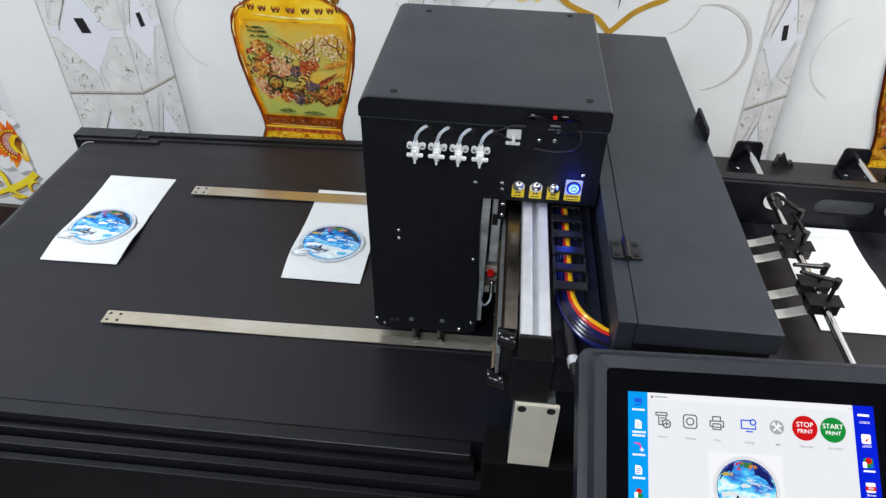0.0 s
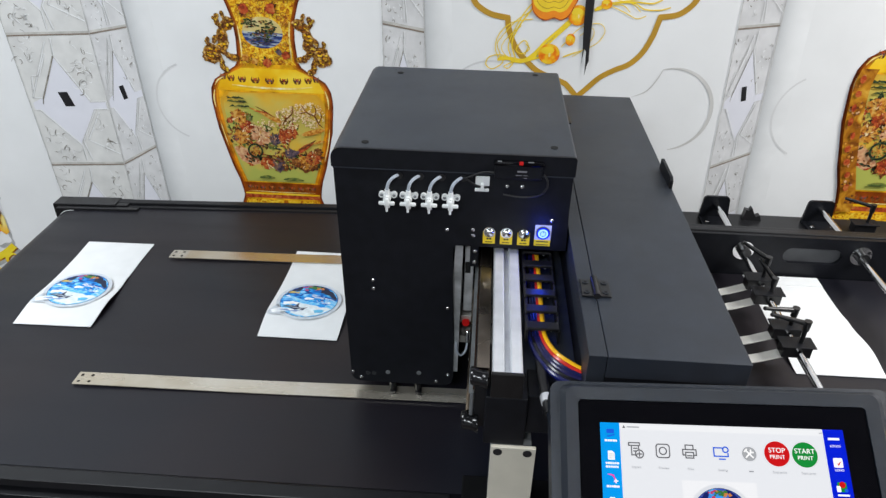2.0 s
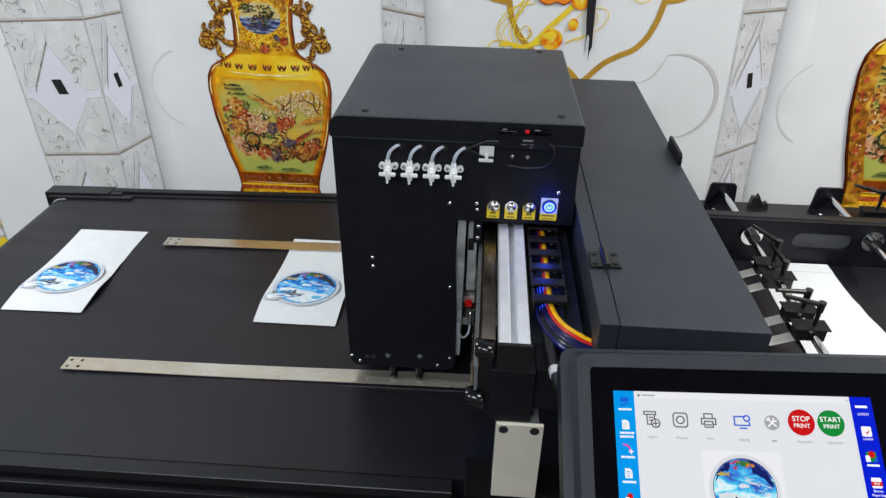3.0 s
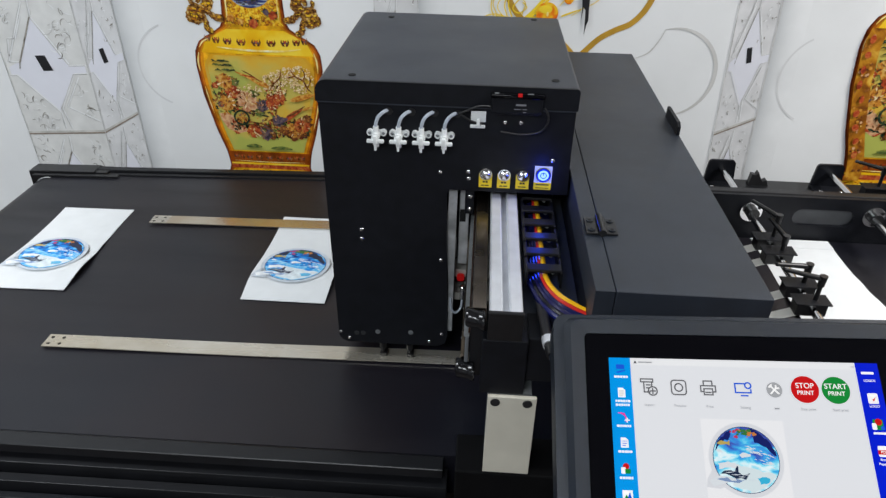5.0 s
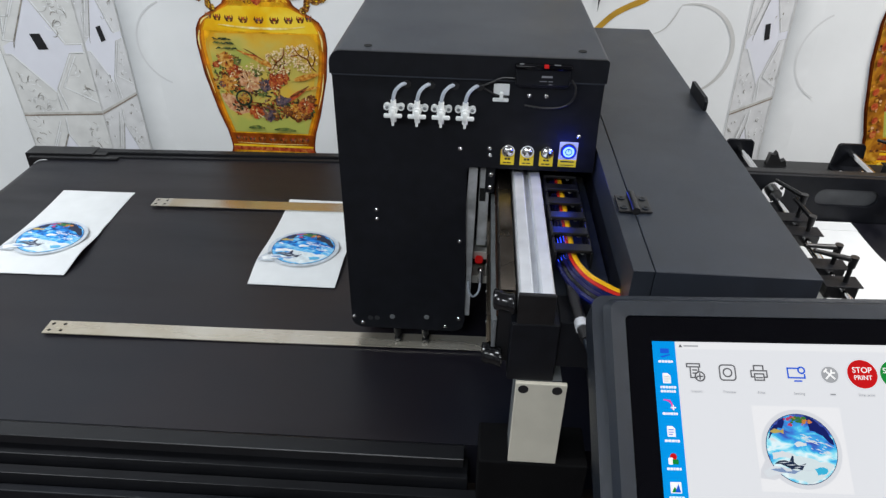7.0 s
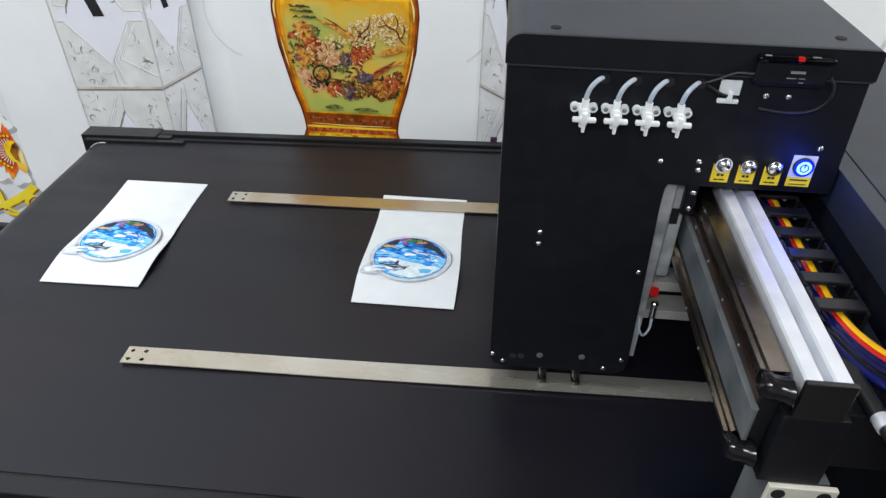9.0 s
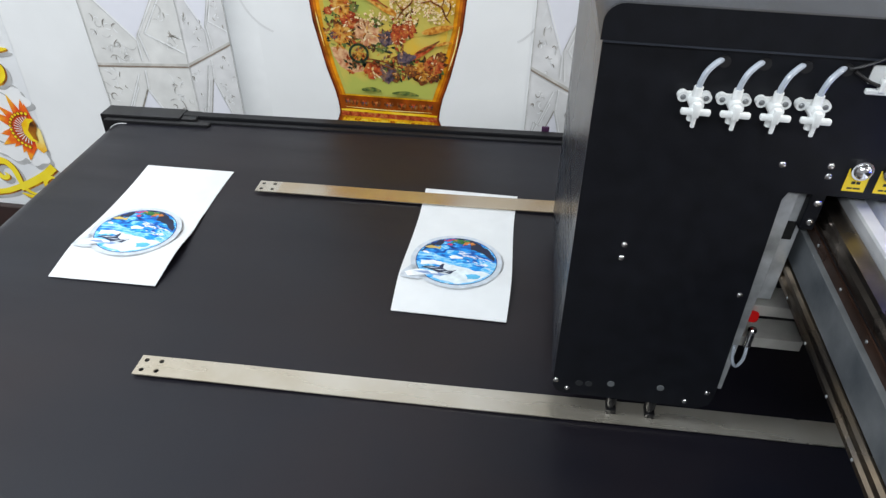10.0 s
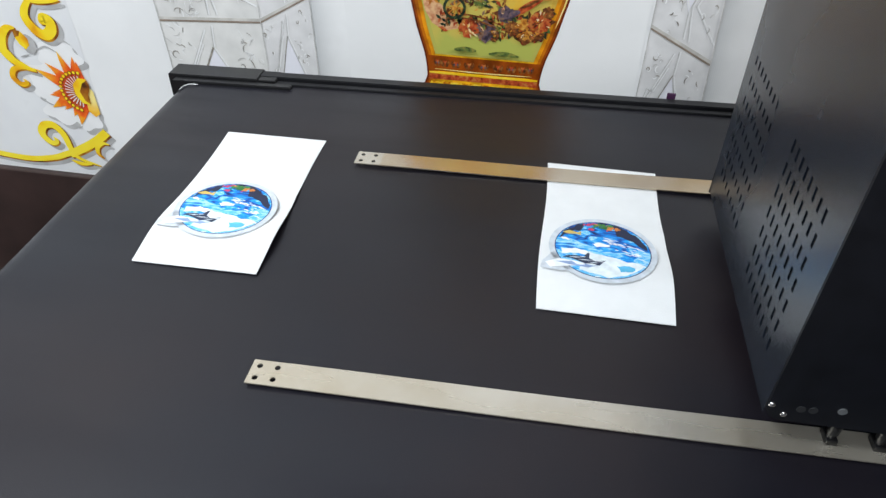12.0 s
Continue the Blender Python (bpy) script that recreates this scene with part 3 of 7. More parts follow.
part("lit_face", cyl(bmesh.new(), (0.2563, HY0 - 0.0034, 1.2145), (0.2563, HY0 - 0.0040, 1.2145), 0.0086, 28), BLUE_LED, pw, "glowing blue face")
part("lit_centre", cyl(bmesh.new(), (0.2563, HY0 - 0.0039, 1.2145), (0.2563, HY0 - 0.0043, 1.2145), 0.0066, 28), WHITE_LED, pw, "bright pale blue centre")
b = bmesh.new()
ring = [(0.2563 + 0.0036 * math.cos(a * math.pi / 14), 1.2145 + 0.0036 * math.sin(a * math.pi / 14)) for a in range(29)]
ribbon(b, ring, 0.0010, "y", HY0 - 0.0048, HY0 - 0.0045)
ribbon(b, [(0.2563, 1.2148), (0.2563, 1.2190)], 0.0010, "y", HY0 - 0.0048, HY0 - 0.0045)
part("symbol", b, BLUE_LED, pw)

# ---- carriage seen in the cut-away corner ----
BAR = mat("dull pale bar", (0.42, 0.41, 0.38), 0.4, metal=0.3, vary=0.15, scale=40)
car = thing("print_carriage", (0.15, 1.26, 0.95), "grey metal print carriage plates behind the cut-away corner", "printer carriage")
b = bmesh.new()
prism(b, [(0.1425, 0.955), (0.1490, 0.955), (0.1495, 1.04), (0.1505, 1.17), (0.1505, 1.184), (0.140, 1.184), (0.138, 1.12), (0.1425, 1.03)], "y", 1.226, 1.232)
part("worn_plate", b, PLATE, car, "scuffed grey plate")
b = boxed(0.1535, 0.1665, 1.236, 1.242, 1.065, 1.185, bevel=0.0015)
pl = part("slotted_plate", b, PLATE, car)
# near-black patch stands for the shaded slot
part("slot", boxed(0.1545, 0.1620, 1.2348, 1.2362, 1.133, 1.151), HOLE_SHADE, pl)
part("bracket", boxed(0.1605, 0.172, 1.226, 1.235, 1.150, 1.186, bevel=0.001), BLACK, car)
for z in (1.158, 1.176):
    part("screw", ball(bmesh.new(), (0.167, 1.2255, z), 0.0032, (1, 0.6, 1)), CHROME, car, smooth=True)
part("cross_bar", boxed(0.150, 0.215, 1.245, 1.275, 1.0375, 1.050, bevel=0.001), BAR, car, "pale cross bar")
part("cross_bar", boxed(0.150, 0.215, 1.245, 1.275, 0.9975, 1.010, bevel=0.001), BAR, car)
part("lamp", boxed(0.153, 0.164, 1.2365, 1.2445, 1.034, 1.046, bevel=0.004), glow("dim red lamp", (0.9, 0.02, 0.02), 0.3), car, "small red lamp", smooth=True)
part("housing", boxed(0.150, 0.19, 1.277, 1.50, 0.985, 1.18, bevel=0.002), BLACK, car)
b = cyl(bmesh.new(), (0.162, 1.238, 1.005), (0.162, 1.238, 1.022), 0.0038, 12)
ball(b, (0.162, 1.238, 1.024), 0.0045)
part("pin", b, CHROME, car, smooth=True)
pts = smooth_path([(0.1455, 1.225, 1.015), (0.147, 1.222, 1.000), (0.153, 1.224, 0.990), (0.160, 1.23, 0.994), (0.162, 1.236, 1.006)])
part("tube", tube(bmesh.new(), pts, 0.0016, 8), TUBE_CLEAR, car, smooth=True)

# ---- beam that carries the head ----
beam = thing("gantry_beam", (0.21, 1.0, 0.95), "slotted aluminium beam with a polished guide rail and black end blocks", "beam")
b = bmesh.new()
c = 0.0015
ol = [(0.1935, 1.150), (0.2265, 1.150), (0.2265, 1.178 - c), (0.2265 - c, 1.178), (0.2135 + c, 1.178), (0.2135, 1.1765), (0.2135, 1.1665), (0.2065, 1.1665), (0.2065, 1.1765), (0.2065 - c, 1.178), (0.1935 + c, 1.178), (0.1935, 1.178 - c)]
prism(b, ol, "y", 0.980, 1.52)
part("profile", b, ALU, beam, "bright anodised aluminium profile")
part("end_cap", boxed(0.1925, 0.2275, 0.9745, 0.9795, 1.1455, 1.1795, bevel=0.001), PLASTIC, beam)
b = bmesh.new()
ol = [(0.176, 1.152), (0.191, 1.152), (0.191, 1.160), (0.1885, 1.163), (0.191, 1.166), (0.1905, 1.170), (0.1765, 1.170), (0.176, 1.166), (0.1785, 1.163), (0.176, 1.160)]
prism(b, ol, "y", 0.995, 1.50)
part("guide_rail", b, RAIL_BROWN, beam, "polished brownish guide rail")
SIDE_GREY = mat("blue grey side plate", (0.11, 0.128, 0.148), 0.42, metal=0.5, vary=0.25, scale=25, bump=0.1, bump_scale=700, blotch=(0.20, 0.215, 0.23))
RECESS = mat("brown recess", (0.045, 0.022, 0.014), 0.3, metal=0.6, vary=0.5, scale=45)
part("side_plate", boxed(0.1705, 0.1745, 0.985, 1.50, 1.106, 1.1395, bevel=0.001), SIDE_GREY, beam, "blue grey metal side plate")
part("plate_edge", boxed(0.1690, 0.1745, 0.985, 1.50, 1.1400, 1.1408, bevel=0.0003), GREY_METAL, beam)
part("recess", boxed(0.1735, 0.1752, 0.99, 1.50, 1.1415, 1.1512), RECESS, beam, "brown recess between the rails")
b = bmesh.new()
ol = [(0.1665, 1.088), (0.1750, 1.087), (0.1750, 1.1055), (0.1690, 1.1055), (0.1665, 1.1035), (0.1665, 1.0995), (0.1685, 1.0970), (0.1685, 1.0945), (0.1665, 1.0920)]
prism(b, ol, "y", 0.995, 1.50)
part("lower_guide_rail", b, mat("brownish lower rail", (0.22, 0.20, 0.185), 0.28, metal=1.0, vary=0.4, scale=22, blotch=(0.34, 0.26, 0.18)), beam, "dull brownish lower guide rail")
for k in range(7):
    y = 1.045 + 0.055 * k
    part("rail_screw", ball(bmesh.new(), (0.1732, y, 1.1465), 0.0015, (0.6, 1, 1)), GREY_METAL, beam, smooth=True)
    part("rail_screw", ball(bmesh.new(), (0.1664, y, 1.0900), 0.0014, (0.6, 1, 1)), GREY_METAL, beam, smooth=True)
part("web", boxed(0.1755, 0.192, 0.99, 1.50, 1.085, 1.1515), RAIL, beam)
GLOSS_RUBBER = mat("glossy black rubber", (0.005, 0.005, 0.006), 0.14, vary=0.2, scale=60)
for z, y, x in ((1.163, 0.986, 0.1800), (1.0955, 0.986, 0.1720)):
    b = bmesh.new()
    prof = [(-0.0105, 0.0), (-0.0105, 0.0072), (-0.0095, 0.0098), (-0.0075, 0.0106), (-0.0045, 0.0104), (-0.0025, 0.0094), (0.004, 0.0094), (0.006, 0.0104), (0.0085, 0.0104), (0.0095, 0.0090), (0.0095, 0.0)]
    rings = [[b.verts.new((x + u, y - 0.35 * u + w * math.cos(a * math.pi / 12), z + w * math.sin(a * math.pi / 12))) for a in range(24)] for u, w in prof if w]
    for r0, r1 in zip(rings, rings[1:]):
        for a in range(24):
            b.faces.new((r0[a], r0[(a + 1) % 24], r1[(a + 1) % 24], r1[a]))
    b.faces.new(rings[0])
    b.faces.new(rings[-1])
    part("bumper", b, GLOSS_RUBBER, beam, "glossy black rubber bumper", smooth=True)
part("end_block", boxed(0.188, 0.2345, 0.9755, 1.02, 1.0735, 1.145, bevel=0.0015), BLACK, beam)
part("support_arm", boxed(0.235, 0.33, 0.985, 1.03, 1.085, 1.142, bevel=0.0015), BLACK, beam)
post = part("post_plate", boxed(0.1975, 0.2490, 0.9715, 0.9765, 0.957, 1.0725, bevel=0.0008), CREAM, beam, "cream painted plate with two holes")
# black discs on the plate stand for the shade in its two holes
for x in (0.2055, 0.2395):
    part("hole", cyl(bmesh.new(), (x, 0.972, 1.0650), (x, 0.9708, 1.0650), 0.0052, 18), INK, post, smooth=True)
part("post", boxed(0.1985, 0.244, 0.978, 1.015, 0.945, 1.0725), GREY_METAL, beam)
part("foot_block", boxed(0.166, 0.285, 0.972, 1.03, 0.86, 0.954, bevel=0.002), mat("matt black block", (0.003, 0.003, 0.0035), 0.7, vary=0.2, scale=60, spec=0.1), beam)

# ---- cable chain with coloured leads ----
chain = thing("cable_chain", (0.253, 1.13, 1.15), "black cable chain carrying blue, red and yellow tubes", "cable chain")
LEADS = (("blue", (0.005, 0.008, 0.085)), ("black", (0.006, 0.006, 0.010)), ("violet", (0.010, 0.009, 0.06)), ("dark blue", (0.005, 0.008, 0.06)), ("red", (0.5, 0.02, 0.015)), ("yellow", (0.80, 0.42, 0.01)))
for k in range(9):
    y = 1.066 + 0.034 * k
    z = 1.150
    b = boxed(0.2325, 0.2355, y, y + 0.030, z, z + 0.020, bevel=0.001)
    box(b, 0.2705, 0.2735, y, y + 0.030, z, z + 0.020, bevel=0.001)
    box(b, 0.2335, 0.2725, y + 0.002, y + 0.016, z + 0.0175, z + 0.0215, bevel=0.001)
    part("link", b, PLASTIC, chain)
for k, (nm, col) in enumerate(LEADS):
    m = mat(nm + " tube", col, 0.16, vary=0.08, scale=60)
    x, lift = 0.2385 + 0.0031 * k, 0.0016 * k
    pts = smooth_path([(x + 0.002 * math.sin(k), 1.40, 1.152 + lift), (x, 1.2, 1.152 + lift), (x, 1.10, 1.152 + lift), (x + 0.002, 1.062, 1.154 + lift), (x + 0.012, 1.030 + 0.0012 * k, 1.153 + lift * 1.2), (0.270 + 0.0022 * k, 1.004 + 0.0034 * k, 1.152 + lift * 1.2), (0.298, 0.992 + 0.0040 * k, 1.151 + lift), (0.325, 0.989 + 0.0040 * k, 1.147 + lift)], 6)
    part("tube", tube(bmesh.new(), pts, 0.0034, 10), m, chain, nm + " tube", smooth=True)
for k in range(6):
    part("fitting", ball(bmesh.new(), (0.2635, 1.078 + 0.034 * k, 1.163), 0.0026, (1, 1.2, 0.8)), WHITE_PLASTIC, chain, smooth=True)
plug = thing("cable_plug", (0.252, 1.0, 1.145), "black round cable plug with a bare metal collar", "connector")
AXIS = [Vector((0.2465, 1.062, 1.150)), Vector((0.2575, 0.930, 1.146))]


def along(t):
    return AXIS[0].lerp(AXIS[1], t)


part("sleeve", cyl(bmesh.new(), along(0.0), along(0.34), 0.0046, 16, 0.0056), RUBBER, plug, smooth=True)
part("plug_body", cyl(bmesh.new(), along(0.34), along(0.62), 0.0060, 18), RUBBER, plug, smooth=True)
part("collar", cyl(bmesh.new(), along(0.62), along(0.70), 0.0066, 18), ALU, plug, "bright metal collar", smooth=True)
part("ferrule", cyl(bmesh.new(), along(0.70), along(0.82), 0.0054, 18, 0.0048), RUBBER, plug, smooth=True)
part("tip", cyl(bmesh.new(), along(0.82), along(1.0), 0.0030, 12, 0.0022), CASE, plug, smooth=True)
part("cable", tube(bmesh.new(), smooth_path([(0.2465, 1.062, 1.150), (0.244, 1.10, 1.148), (0.243, 1.2, 1.140)]), 0.004, 10), RUBBER, plug, smooth=True)
part("ledge", boxed(0.2285, 0.2915, 0.99, 1.30, 1.135, 1.1405), LIT_COAT, plug)

# ---- hinged cover cabinet beside the head ----
cov = thing("cover_cabinet", (0.37, 1.38, 0.9), "long black sheet-metal cover with a hinged lid", "machine cover")
part("fixed_top", boxed(0.2920, 0.3110, 0.977, 1.778, 1.172, 1.211, bevel=0.0006), LIT_COAT, cov)
# lid in the paler coat that holds the light from above
lid = part("lid", boxed(0.3117, 0.4585, 0.976, 1.779, 1.183, 1.2115, bevel=0.0008), LIT_COAT, cov, "hinged black lid, toned paler for light from above")
part("left_wall", boxed(0.2930, 0.2965, 0.980, 1.776, 0.98, 1.1715), BLACK, cov)
part("lower_body", boxed(0.297, 0.4555, 0.982, 1.776, 0.985, 1.1825), BLACK, cov)
part("leg", boxed(0.30, 0.45, 1.70, 1.77, 0.90, 0.984), BLACK, cov)
part("leg", boxed(0.30, 0.45, 0.985, 1.02, 0.90, 0.984), BLACK, cov)
b = bmesh.new()
prism(b, [(1.374, 1.2120), (1.448, 1.2120), (1.446, 1.2290), (1.381, 1.2290), (1.374, 1.2245)], "x", 0.4535, 0.4580)
part("lid_tab", b, BLACK, lid, "bent black pull tab")
hinge = part("hinge", boxed(0.2945, 0.3285, 1.080, 1.1145, 1.2122, 1.2142, bevel=0.0006), PLASTIC, cov, "black butt hinge")
part("knuckle", cyl(bmesh.new(), (0.3115, 1.078, 1.2152), (0.3115, 1.1165, 1.2152), 0.0042, 14), PLASTIC, hinge, smooth=True)
for sx in (0.3005, 0.3225):
    for sy in (1.0875, 1.107):
        part("screw", cyl(bmesh.new(), (sx, sy, 1.2138), (sx, sy, 1.2154), 0.0038, 14), CASE, hinge, smooth=True)
        # near-black disc stands for the shade in the socket
        part("screw_socket", cyl(bmesh.new(), (sx, sy, 1.2150), (sx, sy, 1.2156), 0.0019, 10), HOLE_SHADE, hinge, smooth=True)
hinge2 = part("hinge", boxed(0.2945, 0.3285, 1.62, 1.653, 1.2122, 1.2142, bevel=0.0006), PLASTIC, cov)
part("knuckle", cyl(bmesh.new(), (0.3115, 1.617, 1.2152), (0.3115, 1.656, 1.2152), 0.0042, 14), PLASTIC, hinge2, smooth=True)

# ---- feeder table ----
FZ = 0.938
feeder = thing("feeder_table", (0.9, 1.3, 0.0), "black feeder table with a slotted back plate and shaft brackets", "feeder")
part("table_top", boxed(0.47, 1.35, 0.90, 1.573, FZ - 0.03, FZ, bevel=0.002), BELT, feeder)
part("base", boxed(0.60, 1.33, 0.93, 1.85, 0.0, FZ - 0.031), BLACK, feeder)
bm = bmesh.new()
# back plate with a long round-ended opening
PX0, PX1, PZ0, PZ1 = 0.50, 1.35, FZ - 0.02, 1.0245
cx, cz, hl, hr = 0.805, 0.985, 0.038, 0.0165
part("back_plate_left", boxed(PX0, cx - hl - hr, 1.575, 1.582, PZ0, PZ1), BLACK, feeder)
part("back_plate_right", boxed(cx + hl + hr, PX1, 1.575, 1.582, PZ0, PZ1), BLACK, feeder)
bm = bmesh.new()
n = 16
top = [(cx - hl - hr, PZ1), (cx + hl + hr, PZ1)]
upper = [(cx + hl + hr * math.cos(math.pi / 2 * k / n), cz + hr * math.sin(math.pi / 2 * k / n)) for k in range(n + 1)] + [(cx - hl - hr * math.sin(math.pi / 2 * k / n), cz + hr * math.cos(math.pi / 2 * k / n)) for k in range(n + 1)]
prism(bm, [(cx - hl - hr, PZ1), *[(x, z) for x, z in reversed(upper)], (cx + hl + hr, PZ1)], "y", 1.575, 1.582)
prism(bm, [(cx - hl - hr, PZ0), *[(x, 2 * cz - z) for x, z in reversed(upper)], (cx + hl + hr, PZ0)], "y", 1.575, 1.582)
part("back_plate_middle", bm, BLACK, feeder)
# added grey sheet gives the tone that shows through the opening
part("slot_grey_sheet", boxed(cx - 0.08, cx + 0.08, 1.586, 1.589, 0.95, 1.015), mat("dull grey fill", (0.085, 0.088, 0.095), 0.5, vary=0.2, scale=30), feeder)
part("rail_top", boxed(PX0, PX1, 1.592, 1.605, 0.99, 1.022, bevel=0.002), RAIL, feeder)
part("rail_top", boxed(PX0, PX1, 1.608, 1.64, 0.98, 1.008, bevel=0.002), RAIL, feeder)
part("rail_support", boxed(PX0, PX1, 1.61, 1.65, FZ - 0.03, 0.979), RAIL, feeder)
part("bracket_bar", boxed(PX0, PX1, 1.70, 1.79, FZ - 0.03, 0.955, bevel=0.002), RAIL, feeder)


def shaft_bracket(x):
    b = bmesh.new()
    ol = [(x - 0.031, 0.955), (x + 0.031, 0.955)]
    for k in range(7):
        a = math.pi / 2 * k / 6
        ol.append((x + 0.019 + 0.008 * math.cos(a), 1.000 + 0.008 * math.sin(a)))
    for k in range(7):
        a = math.pi / 2 + math.pi / 2 * k / 6
        ol.append((x - 0.019 + 0.008 * math.cos(a), 1.000 + 0.008 * math.sin(a)))
    prism(b, ol, "y", 1.762, 1.768)
    box(b, x - 0.031, x + 0.031, 1.72, 1.762, 0.956, 0.961)
    br = part("shaft_bracket", b, BLACK, feeder, "black bent bracket with rounded top")
    for s in (-1, 1):
        part("screw", ball(bmesh.new(), (x + s * 0.02, 1.735, 0.962), 0.004, (1, 1, 0.6)), CHROME, br, smooth=True)


def flange(x, z):
    b = cyl(bmesh.new(), (x, 1.5735, z), (x, 1.569, z), 0.0195, 28)
    fl = part("flange", b, CHROME, feeder, "round silver shaft flange", smooth=True)
    part("hub", cyl(bmesh.new(), (x, 1.569, z), (x, 1.556, z), 0.011, 24), PLASTIC, fl, smooth=True)
    for k in range(3):
        a = 0.6 + 2.1 * k
        part("screw", cyl(bmesh.new(), (x + 0.0152 * math.cos(a), 1.5692, z + 0.0152 * math.sin(a)), (x + 0.0152 * math.cos(a), 1.5682, z + 0.0152 * math.sin(a)), 0.003, 10), INK, fl, smooth=True)


def clamp(x, y, z, lever, turn, finger=True):
    """A clamp block on the shaft with a stud, a lever and a springy finger."""
    c = thing("lever_clamp", (x, y, z), "black clamp block with a lever handle and a pale finger strip", "clamp", "clamps along the shaft")
    b = boxed(x - 0.024, x + 0.020, y - 0.011, y + 0.011, z - 0.011, z + 0.009, bevel=0.0012)
    part("block", b, PLASTIC, c)
    b = boxed(x - 0.028, x + 0.024, y - 0.014, y + 0.014, z + 0.0095, z + 0.0115, bevel=0.0006)
    part("cap_plate", b, BLACK, c)
    part("stud", cyl(bmesh.new(), (x + 0.004, y, z + 0.0115), (x + 0.004, y, z + lever), 0.0034, 12), PLASTIC, c, smooth=True)
    b = cyl(bmesh.new(), (x + 0.004, y, z + lever - 0.014), (x + 0.004, y, z + lever + 0.003), 0.0050, 16, 0.0058)
    d = Vector((math.cos(turn), math.sin(turn), 0.12))
    p = Vector((x + 0.004, y, z + lever - 0.002))
    cyl(b, p, p + d * 0.052, 0.0044, 12, 0.0030)
    ball(b, p + d * 0.052, 0.0034)
    part("lever", b, PLASTIC, c, smooth=True)
    if finger:
        b = bmesh.new()
        ol = [(x - 0.020, z - 0.010), (x - 0.05, z - 0.022), (x - 0.10, z - 0.037), (x - 0.13, z - 0.046), (x - 0.13, z - 0.0475), (x - 0.10, z - 0.0385), (x - 0.05, z - 0.0235), (x - 0.020, z - 0.0115)]
        prism(b, ol, "y", y - 0.0095, y + 0.0095)
        part("finger", b, FINGER, c, "pale springy finger strip")
    return c


SX, SZ, SX2 = 0.673, 0.990, 0.890
for sx in (SX, SX2):
    shaft_bracket(sx)
    flange(sx, SZ + 0.004)
    part("shaft", cyl(bmesh.new(), (sx, 1.06, SZ), (sx, 1.762, SZ), 0.0062, 20), CHROME, feeder, "polished steel shaft", smooth=True)
for y, lv, tn in ((1.470, 0.050, 2.2), (1.426, 0.036, 1.75), (1.333, 0.042, 3.3), (1.288, 0.050, 2.95)):
    clamp(SX, y, SZ, lv, tn)
clamp(SX2 + 0.085, 1.735, 0.9675, 0.050, 2.75, False)
b = bmesh.new()
prism(b, [(0.735, 0.955), (0.775, 0.955), (0.770, 0.968), (0.762, 0.964), (0.757, 0.972), (0.750, 0.985), (0.747, 0.978), (0.738, 0.980)], "y", 1.762, 1.775)
part("cable_bundle", b, RUBBER, feeder)

# ---- printed design on paper and screen ----
OCEAN = [(0.26, (0.015, 0.02, 0.06)), (0.35, (0.015, 0.07, 0.32)), (0.42, (0.01, 0.20, 0.68)), (0.49, (0.03, 0.40, 0.84)), (0.555, (0.45, 0.74, 0.90)), (0.60, (0.05, 0.42, 0.84)), (0.67, (0.20, 0.60, 0.88)), (0.73, (0.82, 0.88, 0.91))]
OCEAN_INK = mottled("ocean print", OCEAN, 70, 0.6, stretch=(0.55, 1.5, 1), detail=8, distort=1.2, slope=-2.4)
OCEAN_GLOW = [(0.20, (0.004, 0.010, 0.15)), (0.33, (0.004, 0.05, 0.45)), (0.40, (0.0, 0.24, 0.75)), (0.46, (0.02, 0.50, 0.86)), (0.52, (0.30, 0.80, 0.95)), (0.60, (0.85, 0.97, 1.0)), (0.68, (0.25, 0.72, 0.90)), (0.77, (0.85, 0.95, 0.97))]
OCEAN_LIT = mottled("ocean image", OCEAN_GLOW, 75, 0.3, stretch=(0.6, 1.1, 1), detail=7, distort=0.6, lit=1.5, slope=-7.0)


